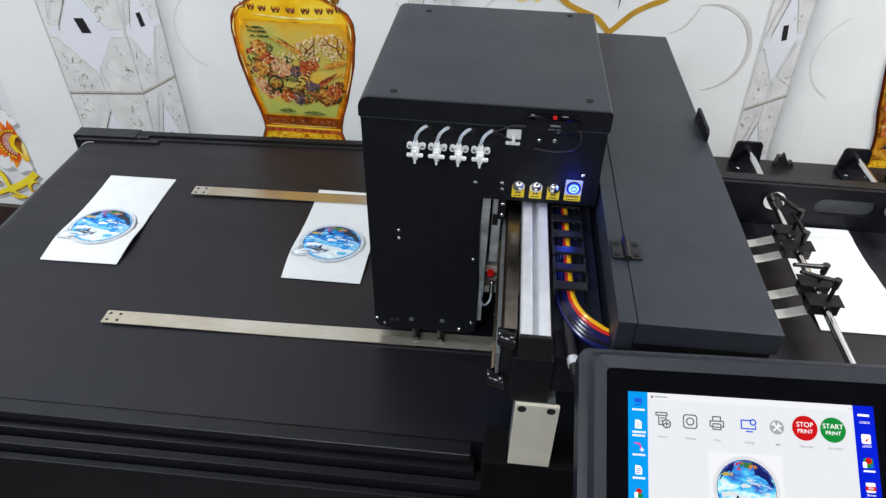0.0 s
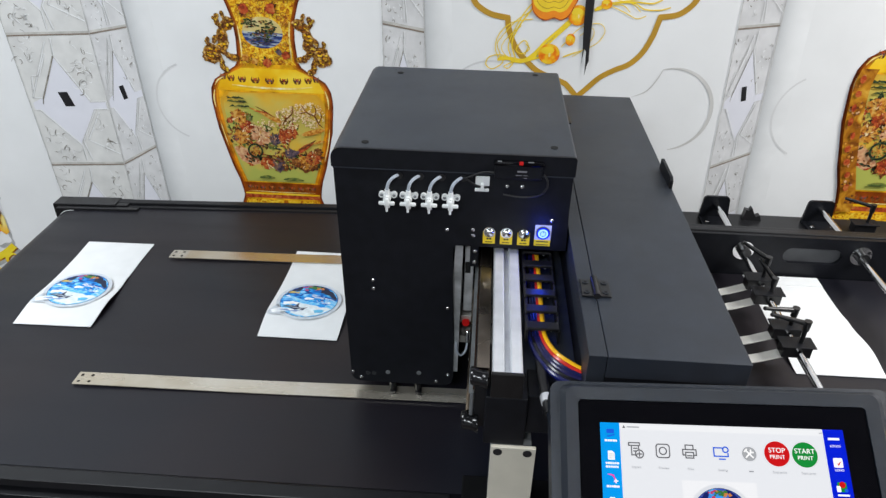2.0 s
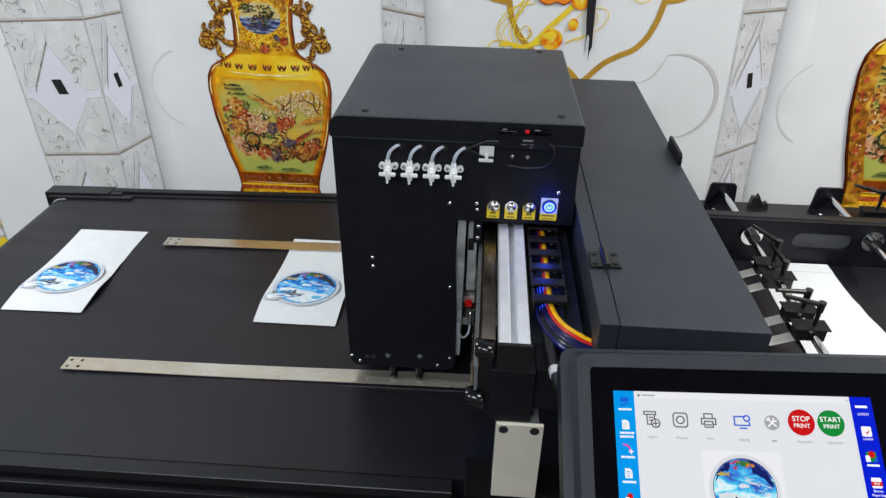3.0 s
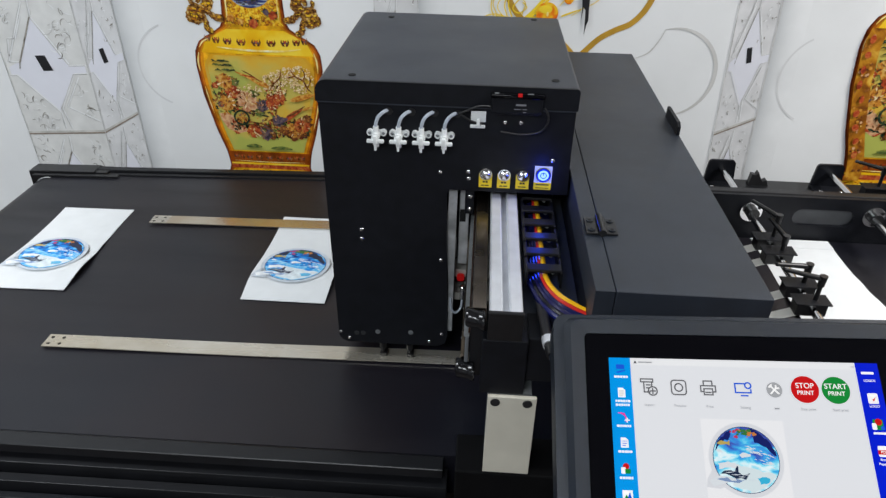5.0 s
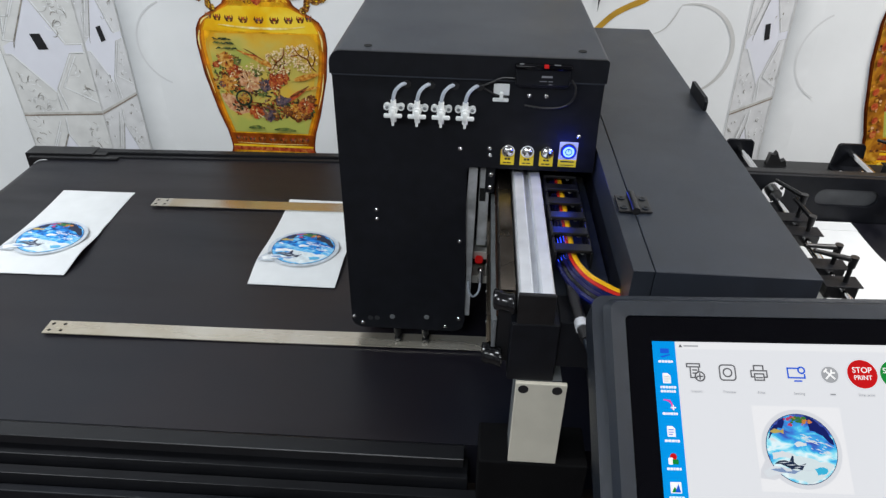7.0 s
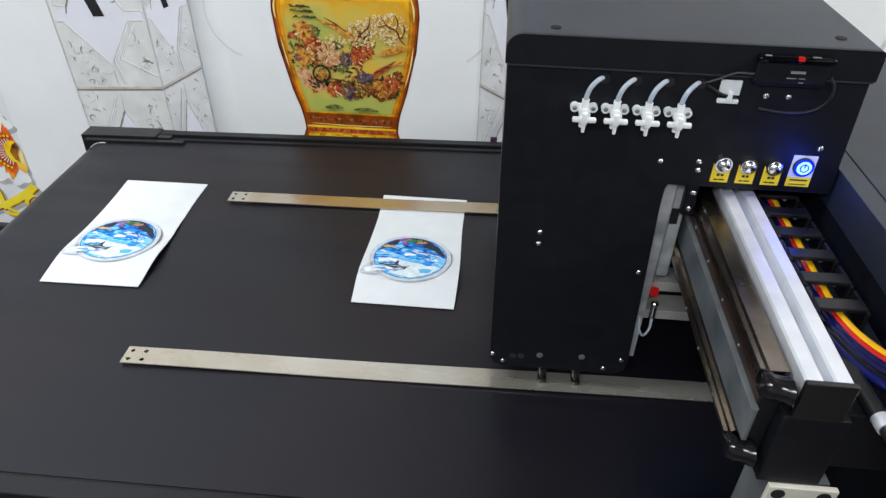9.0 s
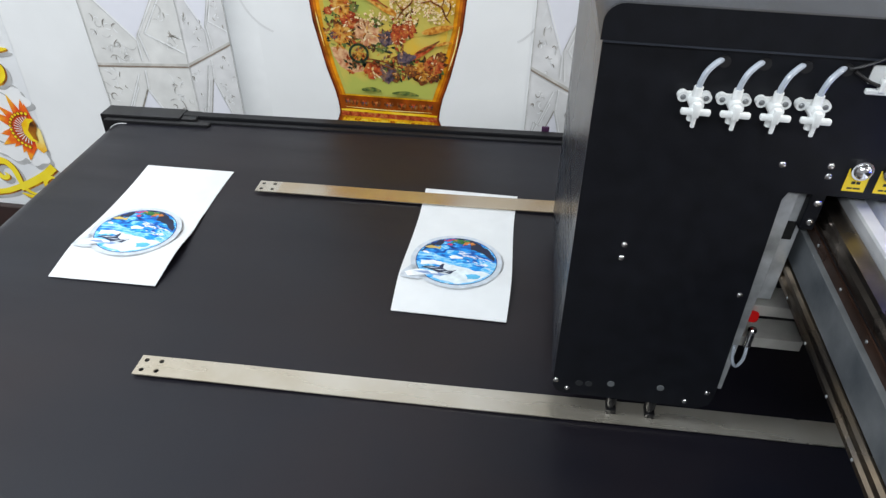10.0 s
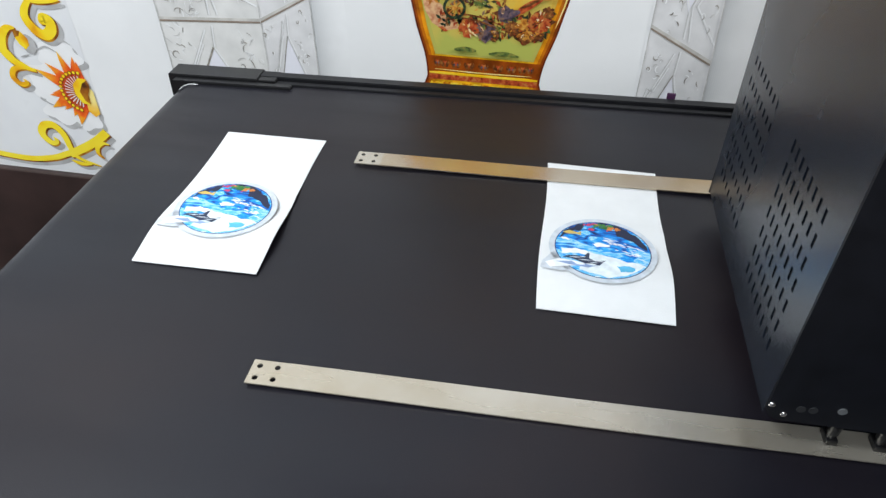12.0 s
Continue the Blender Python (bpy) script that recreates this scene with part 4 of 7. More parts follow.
def design(parent, m, r, lit, squash=1.0):
    """A round sea picture with a leaping whale; local plane of m."""
    def c(name, col):
        return glow(name + " image", col, 1.2) if lit else mat(name + " print", col, 0.6, vary=0.15, scale=90)
    def lay(name, shapes, material, h):
        b = bmesh.new()
        for s in shapes:
            b.faces.new([b.verts.new((x * r, y * r * squash, h)) for x, y in s])
        me_ob = part(name, b, material, parent, local=True)
        me_ob.matrix_basis = m
        return me_ob
    rnd = random.Random(5)
    if lit:
        lay("halo", [[(-1.25, -1.2), (1.25, -1.2), (1.25, 1.2), (-1.25, 1.2)]], glow("pale image", (0.88, 0.885, 0.91), 1.42), 0.0)
    lay("halo", [disc_pts(0.0, 0.0, 1.11, 40), [(-1.0, -0.25), (-0.55, -0.75), (-0.85, -0.88), (-1.25, -0.84), (-1.22, -0.62)]], c("pale grey", (0.84, 0.86, 0.91) if lit else (0.57, 0.62, 0.68)), 0.00012)
    lay("sea_rim", [disc_pts(0, 0, 0.99, 44)], c("navy", (0.02, 0.05, 0.16)), 0.00024)
    sea = lay("sea", [disc_pts(0, 0, 0.97, 44)], OCEAN_LIT if lit else OCEAN_INK, 0.00036)
    blobs = {"pink": (0.62, 0.05, 0.14), "green": (0.05, 0.22, 0.05), "orange": (0.7, 0.25, 0.06), "dark": (0.012, 0.015, 0.04)}
    blobs["dark"] = (0.01, 0.018, 0.16) if lit else (0.010, 0.016, 0.05)
    def ragged(pts, k=0.05):
        out = []
        for a, c_ in zip(pts, pts[1:] + pts[:1]):
            for t in (0.0, 0.33, 0.66):
                out.append((a[0] + (c_[0] - a[0]) * t + rnd.uniform(-k, k) * 0.8, a[1] + (c_[1] - a[1]) * t + rnd.uniform(-k, k)))
        return [(u * min(1, 0.965 / max(0.01, math.hypot(u, w))), w * min(1, 0.965 / max(0.01, math.hypot(u, w)))) for u, w in out]
    # dark reef at both upper sides, pale shallows below
    for side in ([(-0.92, 0.20), (-0.80, 0.55), (-0.55, 0.80), (-0.38, 0.86), (-0.48, 0.60), (-0.70, 0.42)], [(0.22, 0.92), (0.55, 0.78), (0.80, 0.52), (0.93, 0.12), (0.62, 0.34), (0.34, 0.56)]):
        lay("reef", [ragged(side)], c("dark coral", blobs["dark"]), 0.00048)
    lay("pale_water", [ragged([(-0.30, -0.16), (0.10, -0.26), (0.50, -0.36), (0.84, -0.42), (0.60, -0.72), (0.10, -0.95), (-0.45, -0.80), (-0.42, -0.50)], 0.035)], c("pale water", (0.80, 0.93, 0.97) if lit else (0.74, 0.82, 0.86)), 0.00050)
    lay("cyan_water", [ragged([(0.28, -0.56), (0.45, -0.50), (0.66, -0.52), (0.58, -0.66), (0.34, -0.74)], 0.03)], c("cyan water", (0.05, 0.55, 0.85) if lit else (0.10, 0.45, 0.72)), 0.00054)
    for nm, count, (cx, cy), spread in (("green", 12, (0.02, 0.80), (0.22, 0.09)), ("pink", 9, (-0.28, 0.86), (0.13, 0.06)), ("orange", 7, (0.20, 0.80), (0.16, 0.07)), ("orange", 4, (-0.12, 0.88), (0.08, 0.04)), ("pink", 4, (-0.05, 0.70), (0.20, 0.05))):
        shapes = []
        for q in range(count):
            px, py, sz = cx + rnd.uniform(-1, 1) * spread[0], cy + rnd.uniform(-1, 1) * spread[1], rnd.uniform(0.03, 0.08)
            if math.hypot(px, py) + sz < 0.97:
                shapes.append([(px + sz * rnd.uniform(0.5, 1.3) * math.cos(a * math.pi / 5), py + sz * rnd.uniform(0.4, 0.9) * math.sin(a * math.pi / 5)) for a in range(10)])
        if shapes:
            tagged(lay("coral", shapes, c(nm + " coral", blobs[nm]), 0.00056 + 0.00002 * len(nm) + 0.00001 * count), kind="stuff")
    lay("yellow_fish", [[(-0.84, 0.46), (-0.70, 0.55), (-0.52, 0.50), (-0.44, 0.56), (-0.45, 0.40), (-0.54, 0.44), (-0.72, 0.41)]], c("yellow", (0.6, 0.45, 0.12)), 0.00086)
    foam = [ragged([(-0.22, 0.12), (-0.06, 0.20), (0.16, 0.16), (0.14, 0.08), (-0.12, 0.06)], 0.02), ragged([(-0.86, 0.26), (-0.74, 0.28), (-0.68, 0.18), (-0.82, 0.20)], 0.015), ragged([(-0.84, -0.12), (-0.55, -0.08), (-0.30, -0.14), (-0.28, -0.26), (-0.6, -0.24), (-0.84, -0.30)], 0.02),
            [(-1.16, -0.66), (-0.9, -0.50), (-0.55, -0.52), (-0.5, -0.66), (-0.8, -0.74), (-1.05, -0.82)]]
    for _ in range(34):
        px = rnd.uniform(-0.1, 0.72)
        py, l = 0.42 - 0.40 * px + rnd.uniform(-0.14, 0.10) - (0.25 if rnd.random() < 0.35 else 0), rnd.uniform(0.08, 0.24)
        if math.hypot(px + l, py - 0.3 * l) < 0.92:
            foam.append([(px, py), (px + l * 0.5, py - 0.10 * l + 0.018), (px + l, py - 0.32 * l), (px + l * 0.5, py - 0.14 * l - 0.006)])
    tagged(lay("foam", foam, c("white", (0.85, 0.9, 0.95)), 0.00074), kind="stuff")
    lay("splash_shade", [[(-0.95, -0.60), (-0.60, -0.52), (-0.20, -0.62), (-0.05, -0.56), (-0.3, -0.70), (-0.7, -0.66)]], c("blue grey", (0.25, 0.36, 0.60)), 0.00080)
    lay("whale", [[(-0.82, -0.44), (-0.70, -0.35), (-0.52, -0.33), (-0.40, -0.36), (-0.31, -0.20), (-0.27, -0.22), (-0.28, -0.38), (-0.16, -0.47), (0.06, -0.40), (-0.02, -0.50), (-0.08, -0.60), (-0.22, -0.55), (-0.36, -0.58), (-0.52, -0.50), (-0.66, -0.44)]], c("slate", (0.02, 0.035, 0.08)), 0.00092)
    tagged(lay("spray", [[(u, w), (u + l * 0.5, w + 0.016), (u + l, w + 0.012), (u + l * 0.5, w - 0.012)] for u, w, l in ((-0.70, -0.40, 0.28), (-0.52, -0.46, 0.34), (-0.30, -0.52, 0.22), (-0.90, -0.56, 0.30), (-0.48, -0.36, 0.14), (-0.16, -0.46, 0.26), (-0.06, -0.60, 0.30))], c("white", (0.75, 0.82, 0.9)), 0.00096), kind="stuff")
    lay("whale_belly", [[(-0.66, -0.51), (-0.40, -0.56), (-0.36, -0.63), (-0.52, -0.64)]], c("white", (0.8, 0.86, 0.92)), 0.00100)


def paper_bag(x, y, z, w=0.141, length=0.283, turn=0.0, printed=True, group="paper bags on the conveyor"):
    m = pose(x, y, z, 0, 0, turn)
    t = thing("paper_bag", m, "flat white paper bag printed with a round blue sea picture" if printed else "flat blank white paper bag lying on the black feeder", "paper bag", group)
    b = bmesh.new()
    nx, ny = 8, 28
    g = []
    def height(u, v):
        return 0.0012 + 0.0075 * math.exp(-((v - 0.22) / 0.17) ** 2) * (0.75 + 0.25 * u) + 0.0018 * math.exp(-((v - 0.52) / 0.06) ** 2) * u
    for i in range(nx + 1):
        for j in range(ny + 1):
            u, v = i / nx, j / ny
            g.append(b.verts.new(((u - 0.5) * w + 0.0035 * math.sin(v * 6.3) * (u - 0.5), v * length, height(u, v))))
    for i in range(nx):
        for j in range(ny):
            a = i * (ny + 1) + j
            b.faces.new((g[a], g[a + ny + 1], g[a + ny + 2], g[a + 1]))
    ext = bmesh.ops.extrude_face_region(b, geom=b.faces[:])
    for v in ext["geom"]:
        if isinstance(v, bmesh.types.BMVert):
            v.co.z -= 0.0011
    part("sheet", b, PAPER, t, smooth=True, local=True)
    if printed:
        tilt = math.atan2(height(0.5, 0.58) - height(0.5, 0.14), 0.44 * length)
        design(t, Matrix.Translation((-0.002, 0.102, height(0.5, 0.3) + 0.0016)) @ Matrix.Rotation(tilt, 4, "X"), 0.0545, False, 0.98)
    else:
        part("folded_end", boxed(-w / 2 + 0.001, w / 2 - 0.001, length - 0.030, length - 0.001, 0.0016, 0.0023, bevel=0.0003), PAPER, t, local=True)
    return t


paper_bag(-0.137, 1.346, BZ)
paper_bag(-0.578, 1.342, BZ, turn=1.2)
paper_bag(0.757, 1.287, FZ, printed=False, turn=0.4)

# ---- touch display on its arm ----
SM = Matrix.Translation((0.2950, 0.8966, 1.1974)) @ Matrix.Rotation(radians(1.58), 4, "Z") @ Matrix.Rotation(radians(34.92), 4, "X") @ Matrix.Rotation(radians(-3.76), 4, "Y")
disp = thing("touch_display", SM, "dark grey industrial touch display showing print software", "display")
b = bmesh.new()


def rrect(x0, x1, y0, y1, r, n=6):
    out = []
    for cx, cy, a0 in ((x1 - r, y1 - r, 0), (x0 + r, y1 - r, 90), (x0 + r, y0 + r, 180), (x1 - r, y0 + r, 270)):
        out += [(cx + r * math.cos(radians(a0 + 90 * k / n)), cy + r * math.sin(radians(a0 + 90 * k / n))) for k in range(n + 1)]
    return out


prism(b, rrect(-0.0460, 0.270, -0.188, 0.0395, 0.010), "z", -0.045, -0.004)
part("casing", b, CASE, disp, smooth=True, local=True)
# raised frame round the glass
b = bmesh.new()
o, i_ = rrect(-0.0315, 0.2560, -0.177, 0.0330, 0.008), rrect(-0.0200, 0.2440, -0.1635, 0.0213, 0.004)
for za, zb in ((-0.0038, 0.002),):
    n = len(o)
    vo, vi = [b.verts.new((x, y, zb)) for x, y in o], [b.verts.new((x, y, zb - 0.0015)) for x, y in i_]
    vl, vb = [b.verts.new((x * 1.0, y, za)) for x, y in rrect(-0.0370, 0.2620, -0.1815, 0.0365, 0.009)], [b.verts.new((x, y, za)) for x, y in i_]
    for k in range(n):
        q = (k + 1) % n
        b.faces.new((vo[k], vo[q], vi[q], vi[k]))
        b.faces.new((vo[k], vl[k], vl[q], vo[q]))
        b.faces.new((vi[k], vi[q], vb[q], vb[k]))
part("frame", b, CASE, disp, smooth=True, local=True)
b = bmesh.new()
prism(b, rrect(-0.0195, 0.2435, -0.163, 0.0208, 0.003), "z", -0.003, -0.0008)
glass = part("glass", b, GLASS_BLACK, disp, "black display glass", local=True)
part("sticker", boxed(0.2632, 0.2690, -0.035, 0.003, -0.0038, -0.003), YELLOW_LABEL, disp, "yellow sticker", local=True)
DISPLAY = 1.55
UI_WHITE = glow("display white", (0.74, 0.755, 0.79), DISPLAY)
UI_CYAN = glow("display cyan", (0.0, 0.30, 0.80), DISPLAY)
UI_BLUE = glow("display blue", (0.0, 0.012, 0.62), DISPLAY)
UI_GREY = glow("display grey", (0.12, 0.12, 0.13), DISPLAY)
UI_PALE = glow("display pale grey", (0.36, 0.37, 0.39), DISPLAY)
UI_RED = glow("display red", (0.55, 0.006, 0.008), DISPLAY)
UI_GREEN = glow("display green", (0.006, 0.235, 0.035), DISPLAY)
UI_LINE = glow("display blue line", (0.01, 0.10, 0.65), DISPLAY)
UI_PINK = glow("display pink", (0.75, 0.05, 0.35), DISPLAY)
UI_BAR = glow("display title bar", (0.80, 0.81, 0.83), DISPLAY)
UI_FULL = glow("display bright white", (1, 1, 1), DISPLAY)


def flat(name, material, h, *shapes):
    b = bmesh.new()
    for s in shapes:
        b.faces.new([b.verts.new((x, y, h)) for x, y in s])
    return part(name, b, material, disp, local=True)


def rect(x0, x1, y0, y1):
    return [(x0, y0), (x1, y0), (x1, y1), (x0, y1)]


def stroke(name, material, h, lines, w=0.0009):
    b = bmesh.new()
    for l in lines:
        for i in range(len(l) - 1):
            a, c = Vector(l[i]), Vector(l[i + 1])
            d = (c - a).normalized() * w / 2
            nrm = Vector((-d.y, d.x))
            b.faces.new([b.verts.new((p.x, p.y, h)) for p in (a - d + nrm, a - d - nrm, c + d - nrm, c + d + nrm)])
    return part(name, b, material, disp, local=True)


UH = -0.137
flat("desktop", UI_CYAN, 0.0, rect(0, 0.018, UH, 0))
flat("desktop", UI_BLUE, 0.0, rect(0.2022, 0.2203, UH, 0))
flat("window", UI_WHITE, 0.0, rect(0.018, 0.2022, UH, 0))
flat("title_bar", UI_BAR, 0.0003, rect(0.0182, 0.2020, -0.0060, -0.0004))
flat("title_mark", UI_GREY, 0.0006, [(0.0205, -0.0048), (0.0235, -0.0048), (0.022, -0.002)])
flat("title_text", UI_PALE, 0.0006, rect(0.0245, 0.036, -0.0042, -0.003))
flat("close_mark", UI_PALE, 0.0006, rect(0.1985, 0.2015, -0.0040, -0.0032))
IY = -0.0245
x = 0.0315
stroke("import_icon", UI_GREY, 0.0006, [[(x - 0.006, IY + 0.0065), (x + 0.004, IY + 0.0065), (x + 0.004, IY + 0.004), (x - 0.006, IY + 0.004), (x - 0.006, IY + 0.0065)], [(x - 0.0035, IY + 0.004), (x - 0.0035, IY - 0.0045), (x + 0.001, IY - 0.0045)], [(x + 0.003, IY + 0.004), (x + 0.003, IY)], [(x - 0.0015, IY + 0.0015), (x + 0.0015, IY + 0.0015)], [(x - 0.0015, IY - 0.001), (x + 0.001, IY - 0.001)], [(x + 0.0035, IY - 0.0055), (x + 0.0035, IY - 0.0015)], [(x + 0.0015, IY - 0.0035), (x + 0.0055, IY - 0.0035)], disc_pts(x + 0.0035, IY - 0.0035, 0.0036, 16) + [(x + 0.0071, IY - 0.0035)]], 0.0011)
x = 0.0565
stroke("preview_icon", UI_GREY, 0.0006, [rrect(x - 0.006, x + 0.006, IY - 0.006, IY + 0.006, 0.0025, 3) + [(x + 0.006, IY + 0.0035)], disc_pts(x, IY, 0.0032, 18) + [(x + 0.0032, IY)]], 0.0011)
x = 0.0805
stroke("print_icon", UI_GREY, 0.0006, [rect(x - 0.0035, x + 0.0035, IY + 0.002, IY + 0.006) + [(x - 0.0035, IY + 0.002)], [(x - 0.0035, IY - 0.003), (x - 0.006, IY - 0.003), (x - 0.006, IY + 0.002), (x + 0.006, IY + 0.002), (x + 0.006, IY - 0.003), (x + 0.0035, IY - 0.003)], rect(x - 0.0035, x + 0.0035, IY - 0.0055, IY - 0.0005) + [(x - 0.0035, IY - 0.0055)], [(x - 0.002, IY - 0.0035), (x + 0.002, IY - 0.0035)]], 0.0011)
x = 0.109
stroke("setting_icon", UI_LINE, 0.0006, [[(x + 0.001, IY + 0.0045), (x - 0.0065, IY + 0.0045), (x - 0.0065, IY - 0.003), (x + 0.006, IY - 0.003), (x + 0.006, IY - 0.0005)], [(x - 0.002, IY - 0.0055), (x + 0.003, IY - 0.0055)], disc_pts(x + 0.004, IY + 0.003, 0.0024, 14) + [(x + 0.0064, IY + 0.003)]], 0.0012)
x = 0.134
flat("tool_icon", UI_PALE, 0.0006, disc_pts(x, IY, 0.0064, 24))
stroke("tool_icon", UI_FULL, 0.0009, [[(x - 0.003, IY - 0.003), (x + 0.0016, IY + 0.0016)], [(x + 0.003, IY - 0.003), (x - 0.003, IY + 0.003)], [(x + 0.0014, IY + 0.0034), (x + 0.0012, IY + 0.0014), (x + 0.0034, IY + 0.0014)], [(x - 0.004, IY + 0.0022), (x - 0.0022, IY + 0.004)]], 0.0012)
for x, col, word in ((0.1586, UI_RED, "STOP"), (0.1832, UI_GREEN, "START")):
    flat("print_button", col, 0.0006, disc_pts(x, -0.0235, 0.0112, 40))
    for yy, wd, sz in ((-0.0206, word, 0.0062), (-0.0265, "PRINT", 0.0050)):
        lettering("button_text", wd, sz, Matrix.Translation((x, yy, 0.0009)), UI_FULL, disp)
UI_SOFT = glow("display soft grey", (0.30, 0.31, 0.33), DISPLAY)
CAPTIONS = {0.004: "Import", 0.005: "Preview", 0.003: "Print", 0.0041: "Setting", 0.006: "Stop print", 0.0061: "Start print"}
for x, w in ((0.0315, 0.004), (0.0565, 0.005), (0.0805, 0.003), (0.109, 0.0041), (0.134, 0.002), (0.159, 0.006), (0.1842, 0.0061)):
    if w in CAPTIONS:
        lettering("caption", CAPTIONS[w], 0.0030, Matrix.Translation((x, -0.0398, 0.0006)), UI_SOFT, disp)
    else:
        flat("caption_bar", UI_SOFT, 0.0006, rect(x - w, x + w, -0.0405, -0.0393))
design(disp, Matrix.Translation((0.1042, -0.0812, 0.0004)), 0.0262, True)
for k in range(6):
    x, yy = 0.0092, -0.0095 - 0.0205 * k
    if k == 0:
        flat("desktop_icon", UI_LINE, 0.0006, rrect(x - 0.0035, x + 0.0035, yy - 0.0005, yy + 0.0035, 0.0008, 3), [(x - 0.004, yy - 0.003), (x + 0.004, yy - 0.001), (x + 0.004, yy - 0.002), (x - 0.002, yy - 0.004)])
    elif k in (1, 3):
        flat("desktop_icon", UI_FULL, 0.0006, [(x - 0.003, yy - 0.004), (x + 0.003, yy - 0.004), (x + 0.003, yy + 0.002), (x + 0.001, yy + 0.004), (x - 0.003, yy + 0.004)])
        stroke("icon_mark", UI_LINE if k == 3 else UI_PALE, 0.0009, [[(x - 0.0018, yy + 0.0012), (x + 0.0016, yy + 0.0012)], [(x - 0.0018, yy - 0.0006), (x + 0.0016, yy - 0.0006)], [(x - 0.0018, yy - 0.0024), (x + 0.0008, yy - 0.0024)]], 0.0007)
    elif k == 2:
        stroke("desktop_icon", UI_PINK, 0.0006, [[(x - 0.0035 + r, yy + 0.0035), (x + 0.001 + r * 0.5, yy + 0.003 - r), (x + 0.0025, yy - 0.001 - r)] for r in (0.0, 0.0012, 0.0024)], 0.0009)
        stroke("icon_mark", UI_FULL, 0.0009, [[(x + 0.0015, yy - 0.0024), (x + 0.0047, yy - 0.0024)], [(x + 0.0031, yy - 0.004), (x + 0.0031, yy - 0.0008)]], 0.0009)
    elif k == 4:
        flat("desktop_icon", UI_RED, 0.0006, disc_pts(x, yy + 0.0018, 0.0026, 14))
        flat("icon_mark", UI_FULL, 0.0007, rrect(x - 0.004, x - 0.0005, yy - 0.004, yy + 0.001, 0.0006, 3))
        flat("icon_mark", UI_GREEN, 0.0009, rrect(x - 0.001, x + 0.0035, yy - 0.0038, yy - 0.0002, 0.0006, 3))
    else:
        flat("desktop_icon", UI_FULL, 0.0006, rect(x - 0.004, x + 0.004, yy - 0.004, yy + 0.004))
        flat("icon_mark", UI_GREEN, 0.0009, [(x - 0.0034, yy - 0.0034), (x + 0.001, yy - 0.0034), (x - 0.001, yy + 0.001)])
        flat("icon_mark", UI_LINE, 0.0010, [(x - 0.001, yy - 0.0034), (x + 0.0034, yy - 0.0034), (x + 0.0018, yy + 0.003)])
    rnd = random.Random(20 + k)
    for row in range(2 if k == 1 else 1):
        xa = 0.0038
        while xa < 0.0142:
            wd = rnd.uniform(0.0010, 0.0022)
            flat("caption_bar", UI_FULL, 0.0006, rect(xa, xa + wd, yy - 0.0080 - 0.0032 * row, yy - 0.0062 - 0.0032 * row))
            xa += wd + 0.0005
for k, (col, word) in enumerate(((UI_BLUE, "LOGO1"), (UI_FULL, "LOGO"), (UI_GREEN, ""), (UI_FULL, "PDF"))):
    yy = -0.0085 - 0.021 * k
    if k:
        flat("desktop_icon", col, 0.0006, rrect(0.2073, 0.2153, yy - 0.0042, yy + 0.0042, 0.001, 3))
    else:
        flat("desktop_icon", UI_FULL, 0.0006, rect(0.2058, 0.2158, yy - 0.001, yy + 0.001))
    if word == "PDF":
        flat("desktop_icon", UI_RED, 0.0009, rect(0.2068, 0.2158, yy - 0.0025, yy + 0.001))
        lettering("icon_text", "PDF", 0.0028, Matrix.Translation((0.2113, yy - 0.0008, 0.0012)), UI_FULL, disp)
        lettering("icon_text", "Brown", 0.0028, Matrix.Translation((0.2113, yy - 0.0065, 0.0009)), UI_FULL, disp)
        lettering("icon_text", "Paper bag", 0.0028, Matrix.Translation((0.2113, yy - 0.0098, 0.0009)), UI_FULL, disp)
    elif word:
        lettering("icon_text", word, 0.0028, Matrix.Translation((0.2113, yy - 0.0065, 0.0009)), UI_FULL, disp)
        if word == "LOGO":
            flat("desktop_icon", UI_RED, 0.0009, [(0.2083, yy + 0.003), (0.2108, yy - 0.001), (0.2143, yy + 0.002), (0.2113, yy - 0.003)])
    else:
        flat("desktop_icon", UI_RED, 0.0009, disc_pts(0.2116, yy + 0.002, 0.0028, 14))
        flat("icon_mark", UI_FULL, 0.0008, rrect(0.2063, 0.2098, yy - 0.0042, yy + 0.001, 0.0006, 3))
        flat("icon_mark", UI_LINE, 0.0010, disc_pts(0.2143, yy - 0.0028, 0.0016, 10))
        flat("caption_bar", UI_FULL, 0.0009, rect(0.2063, 0.2163, yy - 0.0078, yy - 0.0062))
part("arm", boxed(0.34, 0.39, 0.86, 0.92, 0.70, 1.15, bevel=0.003), BLACK, disp, "black support post")
part("post_base", boxed(0.33, 0.40, 0.855, 0.951, 0.60, 0.72, bevel=0.003), BLACK, disp)

# ---- mural printed on the far wall ----
PY = WY - 0.0001


def mural(name, label):
    return tagged(thing(name, (0, WY, 1.0), label, "mural"), kind="structure")


